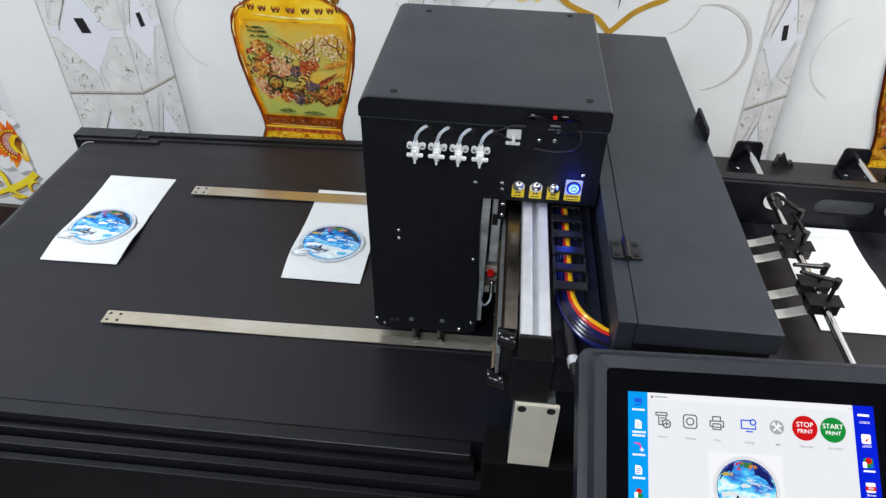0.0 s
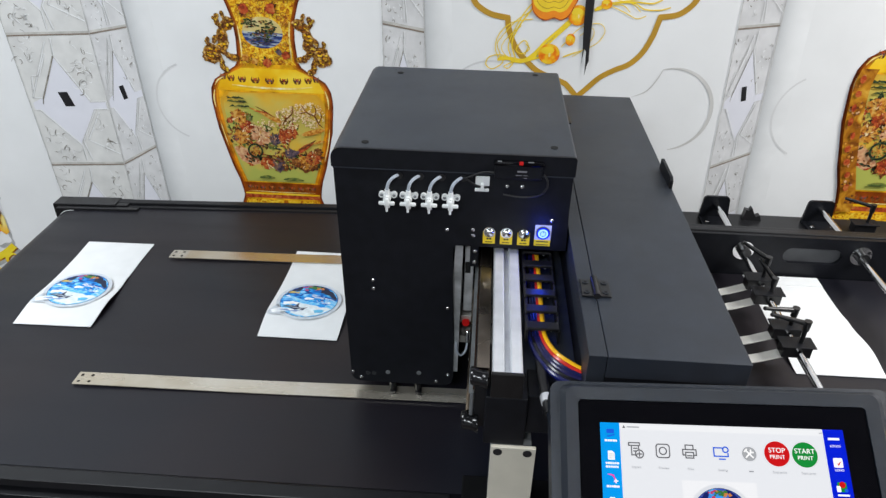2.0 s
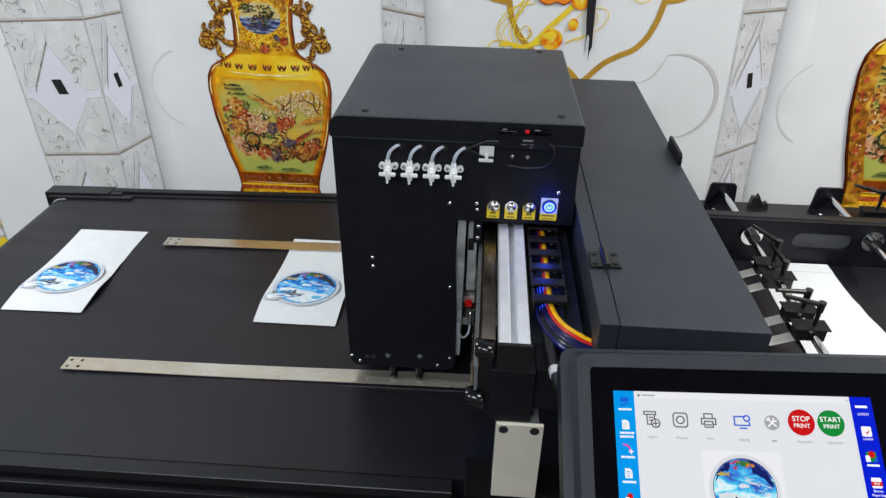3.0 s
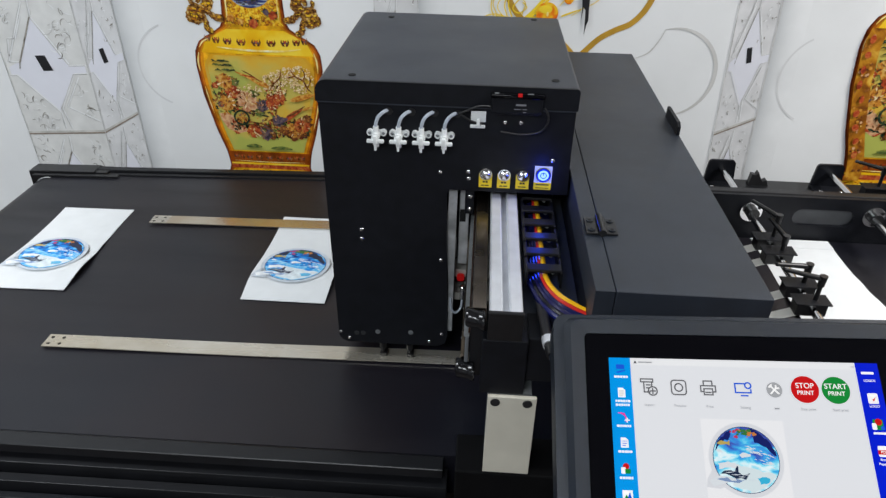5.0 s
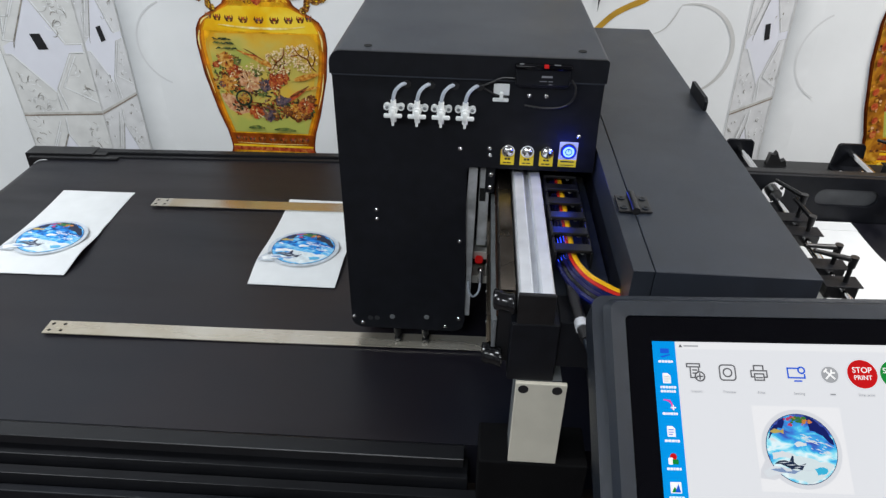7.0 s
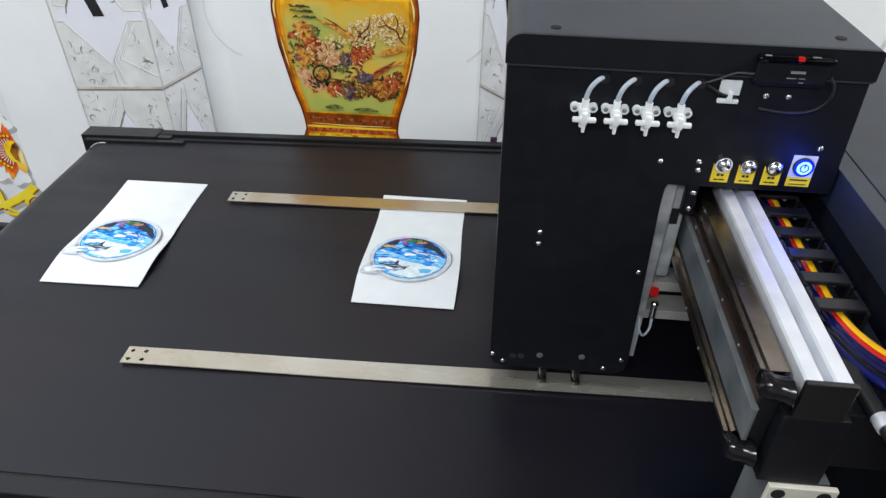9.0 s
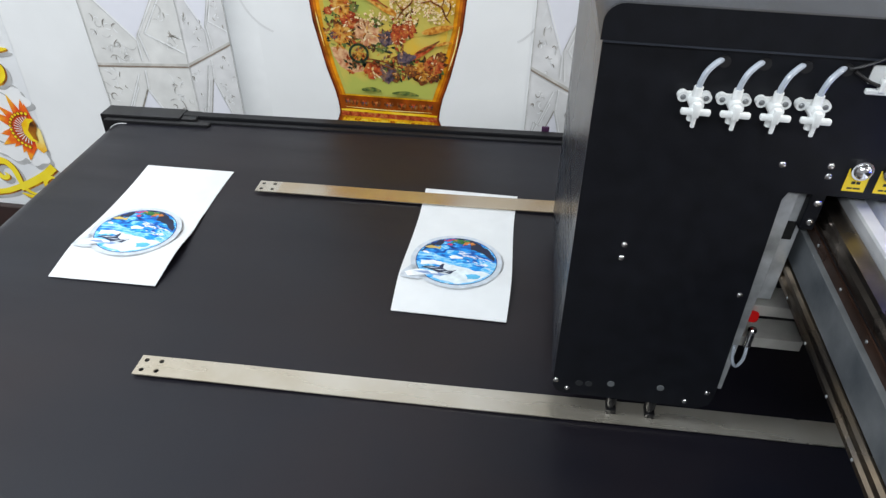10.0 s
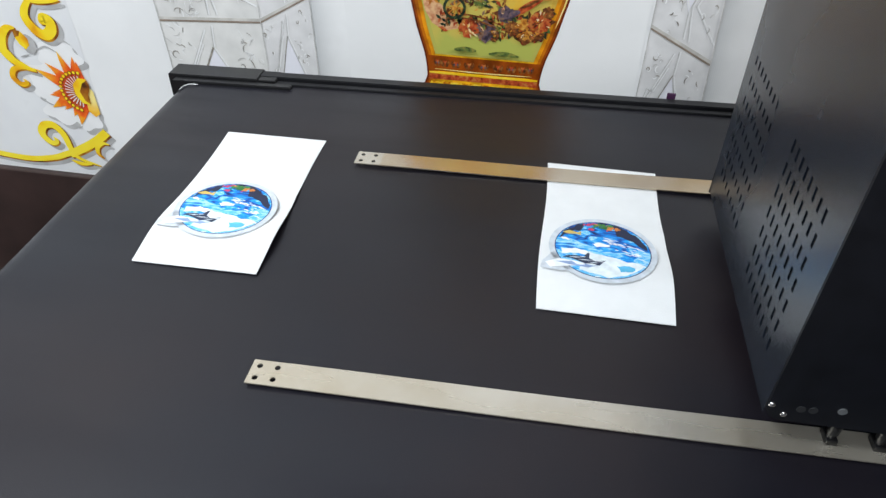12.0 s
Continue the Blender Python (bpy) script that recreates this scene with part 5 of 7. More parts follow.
GOLD = mottled("gold print", [(0.32, (0.30, 0.075, 0.005)), (0.48, (0.55, 0.21, 0.010)), (0.60, (0.68, 0.34, 0.02)), (0.75, (0.82, 0.55, 0.07))], 22, 0.45, detail=4)
GOLD_DARK = mottled("dark gold print", [(0.3, (0.13, 0.025, 0.003)), (0.5, (0.30, 0.085, 0.008)), (0.7, (0.50, 0.20, 0.015))], 40, 0.45, detail=5)
PANEL = mottled("yellow panel print", [(0.28, (0.66, 0.33, 0.012)), (0.40, (0.62, 0.34, 0.03)), (0.55, (0.54, 0.39, 0.07)), (0.7, (0.43, 0.41, 0.09))], 9, 0.45, detail=3, slope=-1.6, axis="Z", origin=1.03)
PATTERN = mottled("patterned gold print", [(0.36, (0.34, 0.08, 0.005)), (0.45, (0.64, 0.27, 0.007)), (0.54, (0.80, 0.48, 0.015)), (0.66, (0.87, 0.64, 0.08))], 105, 0.45, detail=5, distort=1.5)
P_RED = mottled("red print", [(0.35, (0.22, 0.03, 0.010)), (0.5, (0.46, 0.07, 0.020)), (0.66, (0.52, 0.20, 0.05))], 130, 0.45)
P_ORANGE = mottled("orange print", [(0.35, (0.34, 0.10, 0.012)), (0.5, (0.58, 0.24, 0.03)), (0.66, (0.66, 0.40, 0.10))], 130, 0.45)
P_ROSE = mottled("rose print", [(0.35, (0.48, 0.17, 0.08)), (0.6, (0.68, 0.42, 0.22))], 120, 0.45)
P_BLUE = mottled("slate print", [(0.35, (0.035, 0.028, 0.04)), (0.52, (0.12, 0.085, 0.11)), (0.66, (0.25, 0.14, 0.08))], 130, 0.45)
P_GREEN = mottled("green print", [(0.35, (0.05, 0.07, 0.02)), (0.5, (0.12, 0.17, 0.04)), (0.66, (0.28, 0.24, 0.05))], 130, 0.45)
P_BROWN = mottled("brown print", [(0.35, (0.07, 0.022, 0.008)), (0.5, (0.17, 0.055, 0.015)), (0.66, (0.34, 0.13, 0.03))], 130, 0.45)
P_CREAM = mottled("cream print", [(0.35, (0.70, 0.50, 0.22)), (0.6, (0.82, 0.68, 0.42))], 90, 0.45)
P_PINE = mottled("dark pine print", [(0.35, (0.008, 0.014, 0.010)), (0.55, (0.025, 0.045, 0.022)), (0.68, (0.10, 0.12, 0.04))], 160, 0.45)
VASE_MATS = [P_RED, P_ORANGE, P_ROSE, P_BLUE, P_GREEN, P_BROWN, P_CREAM, P_PINE]
P_WATER = mottled("blue water print", [(0.35, (0.012, 0.022, 0.10)), (0.48, (0.05, 0.08, 0.24)), (0.58, (0.30, 0.36, 0.46)), (0.7, (0.62, 0.60, 0.45))], 80, 0.45, stretch=(0.5, 1, 2.2), detail=5)
P_SKY = mottled("pale sky print", [(0.35, (0.60, 0.44, 0.12)), (0.6, (0.66, 0.56, 0.28))], 30, 0.45)

PROFILE = [(0.74, 0.122), (0.80, 0.117), (0.83, 0.107), (0.850, 0.099), (0.868, 0.1), (0.895, 0.105), (0.94, 0.119), (1.03, 0.139), (1.10, 0.1455), (1.13, 0.1425), (1.152, 0.132), (1.17, 0.105), (1.182, 0.080), (1.20, 0.0705), (1.25, 0.0675), (1.29, 0.0705), (1.33, 0.082), (1.37, 0.102), (1.41, 0.13)]


def half_width(z):
    for (za, wa), (zb, wb) in zip(PROFILE, PROFILE[1:]):
        if za <= z <= zb:
            t = (z - za) / (zb - za)
            return wa + (wb - wa) * t
    return 0.12


def band_shape(xc, z0, z1, inset=0.0, n=24, sag=0.0):
    zs = [z0 + (z1 - z0) * k / n for k in range(n + 1)]
    left = [(xc - half_width(z) + inset, z) for z in zs]
    right = [(xc + half_width(z) - inset, z) for z in reversed(zs)]
    return left + right


def flower(b, x, z, s, h, mi, rnd, petals=7):
    """A blossom: a solid heart, uneven petals, and a few leaves behind."""
    for k in range(5):
        a, l = rnd.uniform(0, 6.3), s * rnd.uniform(0.9, 1.45)
        d, n = Vector((math.cos(a), math.sin(a))) * l, Vector((-math.sin(a), math.cos(a))) * s * 0.26
        p = Vector((x, z))
        f = b.faces.new([b.verts.new((q.x, PY - h + 0.00012, q.y)) for q in (p, p + d * 0.6 + n, p + d, p + d * 0.6 - n)])
        f.material_index = rnd.choice((4, 7, 5, 5))
    f = b.faces.new([b.verts.new((u, PY - h - 0.00001, w)) for u, w in disc_pts(x, z, s * 0.62, 10)])
    f.material_index = mi
    for k in range(petals):
        a = 2 * math.pi * k / petals + rnd.uniform(-0.3, 0.3)
        px, pz = x + s * 0.55 * math.cos(a), z + s * 0.55 * math.sin(a)
        pts = [(px + s * 0.40 * math.cos(a + t * math.pi / 4) * rnd.uniform(0.45, 1.15), pz + s * 0.40 * math.sin(a + t * math.pi / 4) * rnd.uniform(0.45, 1.15)) for t in range(8)]
        f = b.faces.new([b.verts.new((u, PY - h - 0.00002 * k, w)) for u, w in pts])
        f.material_index = mi


def sheet(name, shapes, material, h, parent, label="", mis=None):
    b = bmesh.new()
    for k, s in enumerate(shapes):
        f = b.faces.new([b.verts.new((x, PY - h, z)) for x, z in s])
        if mis:
            f.material_index = mis[k]
    return part(name, b, material, parent, label)


MARGIN = mottled("amber margin print", [(0.32, (0.16, 0.045, 0.006)), (0.46, (0.36, 0.13, 0.010)), (0.58, (0.52, 0.23, 0.016)), (0.72, (0.70, 0.42, 0.06))], 34, 0.42, detail=6, distort=0.8)
GLINT = mottled("cream glint print", [(0.35, (0.80, 0.55, 0.10)), (0.55, (0.88, 0.74, 0.30)), (0.7, (0.92, 0.86, 0.60))], 60, 0.4)
PANEL_SOFT = mottled("painted field print", [(0.26, (0.64, 0.32, 0.02)), (0.40, (0.66, 0.41, 0.045)), (0.52, (0.57, 0.44, 0.09)), (0.68, (0.41, 0.43, 0.09))], 11, 0.45, detail=4, slope=-1.6, axis="Z", origin=1.03)
VASE_STEPS = [mottled("vase glaze print", [(0.32, tuple(c * 0.55 for c in col)), (0.5, col), (0.66, tuple(min(1, c * 1.35) for c in col))], 42, 0.42, detail=5) for col in
              ((0.12, 0.016, 0.003), (0.26, 0.052, 0.004), (0.43, 0.12, 0.005), (0.60, 0.23, 0.006), (0.74, 0.37, 0.009))]
DRAGON = mottled("gilt bronze print", [(0.38, (0.07, 0.022, 0.005)), (0.48, (0.20, 0.085, 0.015)), (0.57, (0.40, 0.21, 0.04)), (0.66, (0.72, 0.50, 0.20))], 140, 0.4, detail=5)
SHOULDER = mottled("yellow glaze print", [(0.35, (0.76, 0.38, 0.006)), (0.5, (0.83, 0.50, 0.010)), (0.65, (0.88, 0.63, 0.05))], 14, 0.4, detail=3)


def printed_vase(xc, seed, border=0.0):
    v = mural("printed_vase", "tall golden vase with flowers and dragon handles printed on the wallpaper")
    rnd = random.Random(seed)
    for k, inset in enumerate((0.0, 0.0028, 0.0068, 0.0120, 0.0190)):
        sheet("glaze", [band_shape(xc, 0.74, 1.41, inset, n=60)], VASE_STEPS[k], 0.0004 + 0.0002 * k, v)
    sheet("foot_pattern", [band_shape(xc, 0.74, 0.842, 0.010)], PATTERN, 0.0014, v)
    sheet("foot_ring", [band_shape(xc, 0.846, 0.856, 0.004)], P_RED, 0.0014, v)
    sheet("foot_ring", [band_shape(xc, 0.857, 0.8605, 0.004)], SHOULDER, 0.0015, v)
    sheet("lower_band", [band_shape(xc, 0.862, 0.890, 0.005)], VASE_STEPS[1], 0.0014, v)
    sheet("neck_pattern", [band_shape(xc, 1.192, 1.41, 0.009)], PATTERN, 0.0014, v)
    sheet("lip", [band_shape(xc, 1.338, 1.41, 0.006)], GOLD_DARK, 0.0048, v, "dark brown gold lip")
    sheet("shoulder", [band_shape(xc, 1.128, 1.182, 0.016)], SHOULDER, 0.0014, v, "bright yellow shoulder")
    # the painted panel on the belly
    zs_ = [0.893 + 0.0116 * k for k in range(21)]
    pan = [(xc - half_width(z) + 0.019 + (0.018 * ((z - 1.09) / 0.036) ** 2 if z > 1.09 else 0), z) for z in zs_]
    pan += [(xc + half_width(z) - 0.019 - (0.018 * ((z - 1.09) / 0.036) ** 2 if z > 1.09 else 0), z) for z in reversed(zs_)]
    sheet("panel", [pan], PANEL, 0.0016, v, "yellow-green painted panel")
    # soft second tone inside the panel and glints of the glaze
    inner = [(xc + (x - xc) * 0.94, 0.897 + (z - 0.893) * 0.975) for x, z in pan]
    sheet("panel_field", [inner], PANEL_SOFT, 0.00165, v)
    b = bmesh.new()
    for q, (line, w_) in enumerate((([(-0.134, 1.128), (-0.1385, 1.108), (-0.1375, 1.085)], 0.0035), ([(-0.108, 1.160), (-0.122, 1.152), (-0.131, 1.140)], 0.003), ([(0.128, 1.135), (0.1335, 1.115), (0.1345, 1.09)], 0.0035),
                                    ([(-0.09, 1.142), (-0.03, 1.137), (0.05, 1.137), (0.10, 1.143)], 0.0045), ([(-0.132, 1.05), (-0.127, 1.02), (-0.120, 0.985)], 0.0022), ([(0.133, 1.04), (0.127, 1.0), (0.115, 0.955)], 0.0025), ([(-0.058, 1.20), (-0.057, 1.24), (-0.059, 1.28)], 0.003), ([(0.057, 1.20), (0.056, 1.25), (0.06, 1.29)], 0.003), ([(-0.085, 0.866), (0.0, 0.8645), (0.085, 0.866)], 0.002))):
        ribbon(b, smooth_path([(xc + x, z) for x, z in line], 6), w_, "y", PY - 0.0022 - 0.00002 * q, PY - 0.0021 - 0.00002 * q, taper=True)
    part("glints", b, GLINT, v, "pale glints of the glaze")
    sheet("rosy_patch", [[(xc - 0.108, 0.985), (xc - 0.085, 0.987), (xc - 0.055, 0.962), (xc - 0.045, 0.942), (xc - 0.07, 0.936), (xc - 0.092, 0.948), (xc - 0.104, 0.968)]], P_ROSE, 0.0017, v)
    b = bmesh.new()
    # arches with red hearts along the shoulder and the lower band
    for k in range(9):
        for z, r, lift in ((1.154, 0.0085, 0.007), (0.876, 0.0075, 0.002)):
            span = half_width(z) - 0.020
            x, z = xc + span * math.sin(1.15 * (k - 4) / 4) / math.sin(1.15), z + lift * ((k - 4) / 4) ** 2
            kx = 0.45 + 0.55 * math.cos(1.15 * (k - 4) / 4)
            for s in (-1, 1):
                pts = [(x + s * kx * r * u, z + r * w) for u, w in ((0.1, -0.95), (0.8, -0.85), (1.3, 0.1), (0.95, 0.95), (0.75, 0.15), (0.35, -0.35))]
                f = b.faces.new([b.verts.new((u, PY - 0.0018, w)) for u, w in pts])
                f.material_index = 5
                f = b.faces.new([b.verts.new((u, PY - 0.0021, w)) for u, w in disc_pts(x + s * kx * r * 0.42, z - r * 0.05, r * 0.26 * kx, 8, r * 0.3)])
                f.material_index = 3 if (k + s) % 2 else 5
            f = b.faces.new([b.verts.new((u, PY - 0.0020, w)) for u, w in ((x - r * 0.55 * kx, z + r * 0.75), (x, z + r * 0.5), (x + r * 0.55 * kx, z + r * 0.75), (x + r * 0.4 * kx, z + r * 0.1), (x, z - r * 0.45), (x - r * 0.4 * kx, z + r * 0.1))])
            f.material_index = 0
    # foliage under the bouquets
    lift = 0.0
    for cx_, cz_, rx_, rz_, n_, pick in ((-0.09, 1.03, 0.03, 0.05, 120, (4, 7, 5, 1, 1)), (-0.02, 1.0, 0.05, 0.03, 150, (4, 7, 3, 5, 0, 1)), (0.03, 0.95, 0.07, 0.022, 190, (7, 5, 5, 0, 4, 1)), (0.09, 0.955, 0.035, 0.025, 110, (5, 5, 0, 7, 1)), (-0.06, 0.955, 0.03, 0.022, 40, (7, 0, 5)), (0.035, 1.04, 0.03, 0.03, 50, (4, 0, 5, 1))):
        for _ in range(n_):
            a, q = rnd.uniform(0, 6.3), rnd.random() ** 0.6
            x, z = xc + cx_ + rx_ * q * math.cos(a), cz_ + rz_ * q * math.sin(a)
            if abs(x - xc) > half_width(z) - 0.018:
                continue
            a, l = rnd.uniform(0, 6.3), rnd.uniform(0.003, 0.0075)
            d, n = Vector((math.cos(a), math.sin(a))) * l, Vector((-math.sin(a), math.cos(a))) * l * 0.42
            p = Vector((x, z))
            lift += 0.000001
            f = b.faces.new([b.verts.new((q_.x, PY - 0.00185 - lift, q_.y)) for q_ in (p - d, p + n, p + d, p - n)])
            f.material_index = rnd.choice(pick)
    # bouquets: a cart of flowers, blossoms on a branch, two birds
    blooms = ((-0.084, 1.063, 0.022, 1), (-0.070, 1.039, 0.019, 0), (-0.108, 1.052, 0.009, 0), (-0.086, 1.010, 0.022, 1), (-0.100, 1.007, 0.009, 3), (-0.060, 1.060, 0.010, 4), (-0.038, 1.016, 0.029, 2), (-0.020, 1.036, 0.012, 4), (-0.003, 1.007, 0.017, 3), (-0.012, 0.99, 0.013, 4),
              (0.038, 1.027, 0.019, 0), (0.020, 1.010, 0.017, 0), (0.018, 1.03, 0.010, 0), (-0.030, 0.944, 0.021, 0), (0.0, 0.940, 0.022, 3), (0.014, 0.934, 0.012, 5), (0.032, 0.971, 0.017, 3), (0.045, 0.948, 0.015, 5), (0.068, 0.947, 0.023, 1), (0.066, 0.932, 0.012, 5), (0.088, 0.962, 0.022, 0), (0.085, 0.940, 0.015, 5), (0.100, 0.98, 0.012, 5))
    for q, (x, z, s, mi) in enumerate(blooms):
        z += 0.001
        if abs(x) + s * 0.6 > half_width(z) - 0.016:
            x = math.copysign(half_width(z) - 0.016 - s * 0.6, x)
        flower(b, xc + x, z, s, 0.0026 + 0.00002 * q, mi, rnd, 9)
        for _ in range(int(8 + s * 900)):
            a, l = rnd.uniform(0, 6.3), s * rnd.random() ** 0.7 * 0.85
            fx, fz, fr = xc + x + l * math.cos(a), z + l * math.sin(a), s * rnd.uniform(0.05, 0.14)
            d = Vector((math.cos(a), math.sin(a))) * fr * 1.8
            n = Vector((-d.y, d.x)) * rnd.uniform(0.2, 0.45)
            p = Vector((fx, fz))
            lift += 0.000001
            f = b.faces.new([b.verts.new((c_.x, PY - 0.0032 - lift, c_.y)) for c_ in (p - d, p + n, p + d, p - n)])
            f.material_index = rnd.choice({2: (6, 6, 2, 1, 5), 0: (0, 5, 1, 0, 6), 1: (5, 1, 0, 6, 5), 3: (3, 5, 3, 2, 4), 4: (4, 4, 3, 6, 5), 5: (5, 0, 1, 5, 3)}[mi])
    # plum blossom, pine needles, hills and birds
    for cx_, cz_, rx_, rz_, n_ in ((0.092, 1.075, 0.032, 0.032, 150), (0.032, 1.062, 0.030, 0.028, 130), (0.060, 1.090, 0.02, 0.012, 40), (-0.03, 1.045, 0.03, 0.014, 40)):
        for _ in range(n_):
            a, q = rnd.uniform(0, 6.3), rnd.random() ** 0.5
            x, z = xc + cx_ + rx_ * q * math.cos(a), cz_ + rz_ * q * math.sin(a)
            if abs(x - xc) > half_width(z) - 0.018:
                continue
            r, lift = rnd.uniform(0.0014, 0.0028), lift + 0.000001
            f = b.faces.new([b.verts.new((u, PY - 0.0034 - lift, w)) for u, w in disc_pts(x, z, r, 6)])
            f.material_index = 6
            if rnd.random() < 0.6:
                f = b.faces.new([b.verts.new((u, PY - 0.0044 - lift, w)) for u, w in disc_pts(x + r * 0.3, z - r * 0.3, r * 0.45, 5)])
                f.material_index = rnd.choice((5, 1, 0))
    for row, z0 in enumerate((1.112, 1.103, 1.092)):
        for _ in range(20):
            x, z, l, lift = xc - 0.090 + 0.006 * row + rnd.uniform(-0.021, 0.021), z0 + rnd.uniform(-0.002, 0.002), rnd.uniform(0.004, 0.008), lift + 0.000001
            f = b.faces.new([b.verts.new((u, PY - 0.0034 - lift, w)) for u, w in ((x - l, z - l * 0.4), (x, z + 0.0016), (x + l, z - l * 0.35), (x, z - 0.0012))])
            f.material_index = 7 if rnd.random() < 0.7 else 4
    for q, (line, w, mi) in enumerate((([(-0.050, 0.970), (-0.01, 0.965), (0.030, 0.953)], 0.003, 5), ([(-0.045, 0.963), (-0.01, 0.958), (0.022, 0.947)], 0.003, 5), ([(0.045, 0.972), (0.065, 0.988), (0.092, 1.006)], 0.012, 0), ([(0.055, 0.985), (0.075, 0.996), (0.098, 1.012)], 0.005, 5), ([(0.02, 0.966), (0.04, 0.974), (0.055, 0.980)], 0.012, 3),
                        ([(0.065, 1.024), (0.09, 1.031), (0.122, 1.040)], 0.013, 1), ([(0.092, 1.002), (0.108, 1.008), (0.120, 1.010)], 0.006, 1), ([(0.118, 1.045), (0.108, 1.055), (0.100, 1.072), (0.082, 1.082), (0.07, 1.100)], 0.0035, 5), ([(0.100, 1.072), (0.104, 1.088), (0.098, 1.102)], 0.0025, 5), ([(0.108, 1.055), (0.116, 1.072), (0.114, 1.085)], 0.0025, 5), ([(0.082, 1.082), (0.066, 1.080)], 0.002, 5),
                        ([(0.018, 1.045), (0.03, 1.062), (0.046, 1.078), (0.05, 1.098)], 0.003, 5), ([(0.03, 1.062), (0.018, 1.076)], 0.002, 5), ([(-0.056, 1.088), (-0.03, 1.078), (-0.008, 1.064), (0.012, 1.054)], 0.006, 1), ([(-0.045, 1.080), (-0.022, 1.078), (0.006, 1.066)], 0.003, 0), ([(-0.04, 1.092), (-0.018, 1.080), (0.002, 1.066)], 0.0025, 5), ([(-0.006, 1.062), (0.008, 1.060), (0.018, 1.052)], 0.012, 1),
                        ([(-0.052, 0.906), (-0.032, 0.908), (-0.014, 0.906)], 0.009, 4), ([(0.008, 0.903), (0.035, 0.905), (0.060, 0.902)], 0.008, 4))):
        ribbon(b, smooth_path([(xc + x, z) for x, z in line], 5), w, "y", PY - 0.0056 - 0.00002 * q, PY - 0.0055 - 0.00002 * q, taper=True, mi=mi)
    wx, wz = xc - 0.054, 0.978
    ribbon(b, disc_pts(wx, wz, 0.017, 20) + [(wx + 0.017, wz)], 0.0046, "y", PY - 0.0062, PY - 0.0061, mi=7)
    for k in range(4):
        a = math.pi * k / 4
        ribbon(b, [(wx - 0.014 * math.cos(a), wz - 0.014 * math.sin(a)), (wx + 0.014 * math.cos(a), wz + 0.014 * math.sin(a))], 0.002, "y", PY - 0.0063 - 0.00002 * k, PY - 0.0062 - 0.00002 * k, mi=1)
    tagged(part("bouquet", b, VASE_MATS, v, "painted flowers, bird and cart"), kind="stuff")
    # round landscape and rosettes on the neck
    sheet("medallion", [disc_pts(xc - 0.004, 1.264, 0.046, 32, 0.035)], P_SKY, 0.0016, v, "round landscape medallion")
    sheet("medallion_water", [[(xc - 0.004 + 0.046 * math.cos(radians(a_)), 1.264 + 0.035 * math.sin(radians(a_))) for a_ in range(175, 366, 8)]], P_WATER, 0.0017, v, "blue painted lake")
    b = bmesh.new()
    for q in range(280):
        gx, gz, ga, gb = ((0.008, 1.278, 0.024, 0.016), (-0.030, 1.284, 0.017, 0.010), (-0.002, 1.262, 0.034, 0.009), (0.010, 1.266, 0.012, 0.014), (-0.006, 1.244, 0.030, 0.009))[(q * 7) % 5]
        a, l = rnd.uniform(0, 6.3), rnd.random() ** 0.5
        f = b.faces.new([b.verts.new((u, PY - 0.0018 - 0.000005 * q, w)) for u, w in disc_pts(xc - 0.002 + gx + ga * l * math.cos(a), gz + gb * l * math.sin(a), rnd.uniform(0.0015, 0.0040), 6, rnd.uniform(0.0008, 0.0022))])
        f.material_index = rnd.choice((7, 7, 7, 4, 5)) if gz > 1.25 else rnd.choice((7, 3, 3))
    for q in range(130):
        x, z = xc + rnd.uniform(-0.062, 0.062), rnd.uniform(1.19, 1.36)
        if math.hypot((x - xc + 0.004) / 0.05, (z - 1.264) / 0.039) > 1 and abs(x - xc) < half_width(z) - 0.014:
            r = rnd.uniform(0.003, 0.0065)
            ribbon(b, disc_pts(x, z, r, 7) + [(x + r, z)], 0.0011, "y", PY - 0.0016 - 0.00001 * q, PY - 0.00155 - 0.00001 * q, mi=rnd.choice((5, 1, 1)))
    for x, z, s, mi in ((0.0, 1.197, 0.012, 0), (0.045, 1.215, 0.011, 0), (-0.05, 1.207, 0.010, 1), (0.03, 1.222, 0.008, 3), (-0.028, 1.2, 0.009, 1), (-0.04, 1.315, 0.014, 0), (0.02, 1.318, 0.014, 0)):
        flower(b, xc + x, z, s, 0.0042, mi, rnd, 9)
    tagged(part("rosettes", b, VASE_MATS, v), kind="stuff")
    if border:
        # wide patterned margin with red rosettes round the panel
        b = bmesh.new()
        zs_ = [0.845 + 0.0145 * k for k in range(21)]
        for s in (-1, 1):
            outer = [(xc + s * (half_width(z) - 0.004), z) for z in zs_]
            inner = [(xc + s * (half_width(z) - border), z) for z in reversed(zs_)]
            b.faces.new([b.verts.new((u, PY - 0.0066, w)) for u, w in outer + inner])
        part("margin", b, MARGIN, v, "brown gold glossy margin")
        b = bmesh.new()
        for q in range(110):
            s, z = rnd.choice((-1, 1)), rnd.uniform(0.85, 1.13)
            x, r = xc + s * (half_width(z) - rnd.uniform(0.007, border - 0.003)), rnd.uniform(0.0015, 0.0035)
            f = b.faces.new([b.verts.new((u, PY - 0.0068 - 0.00001 * q, w)) for u, w in disc_pts(x, z, r, 7)])
            f.material_index = rnd.choice((1, 1, 2, 5))
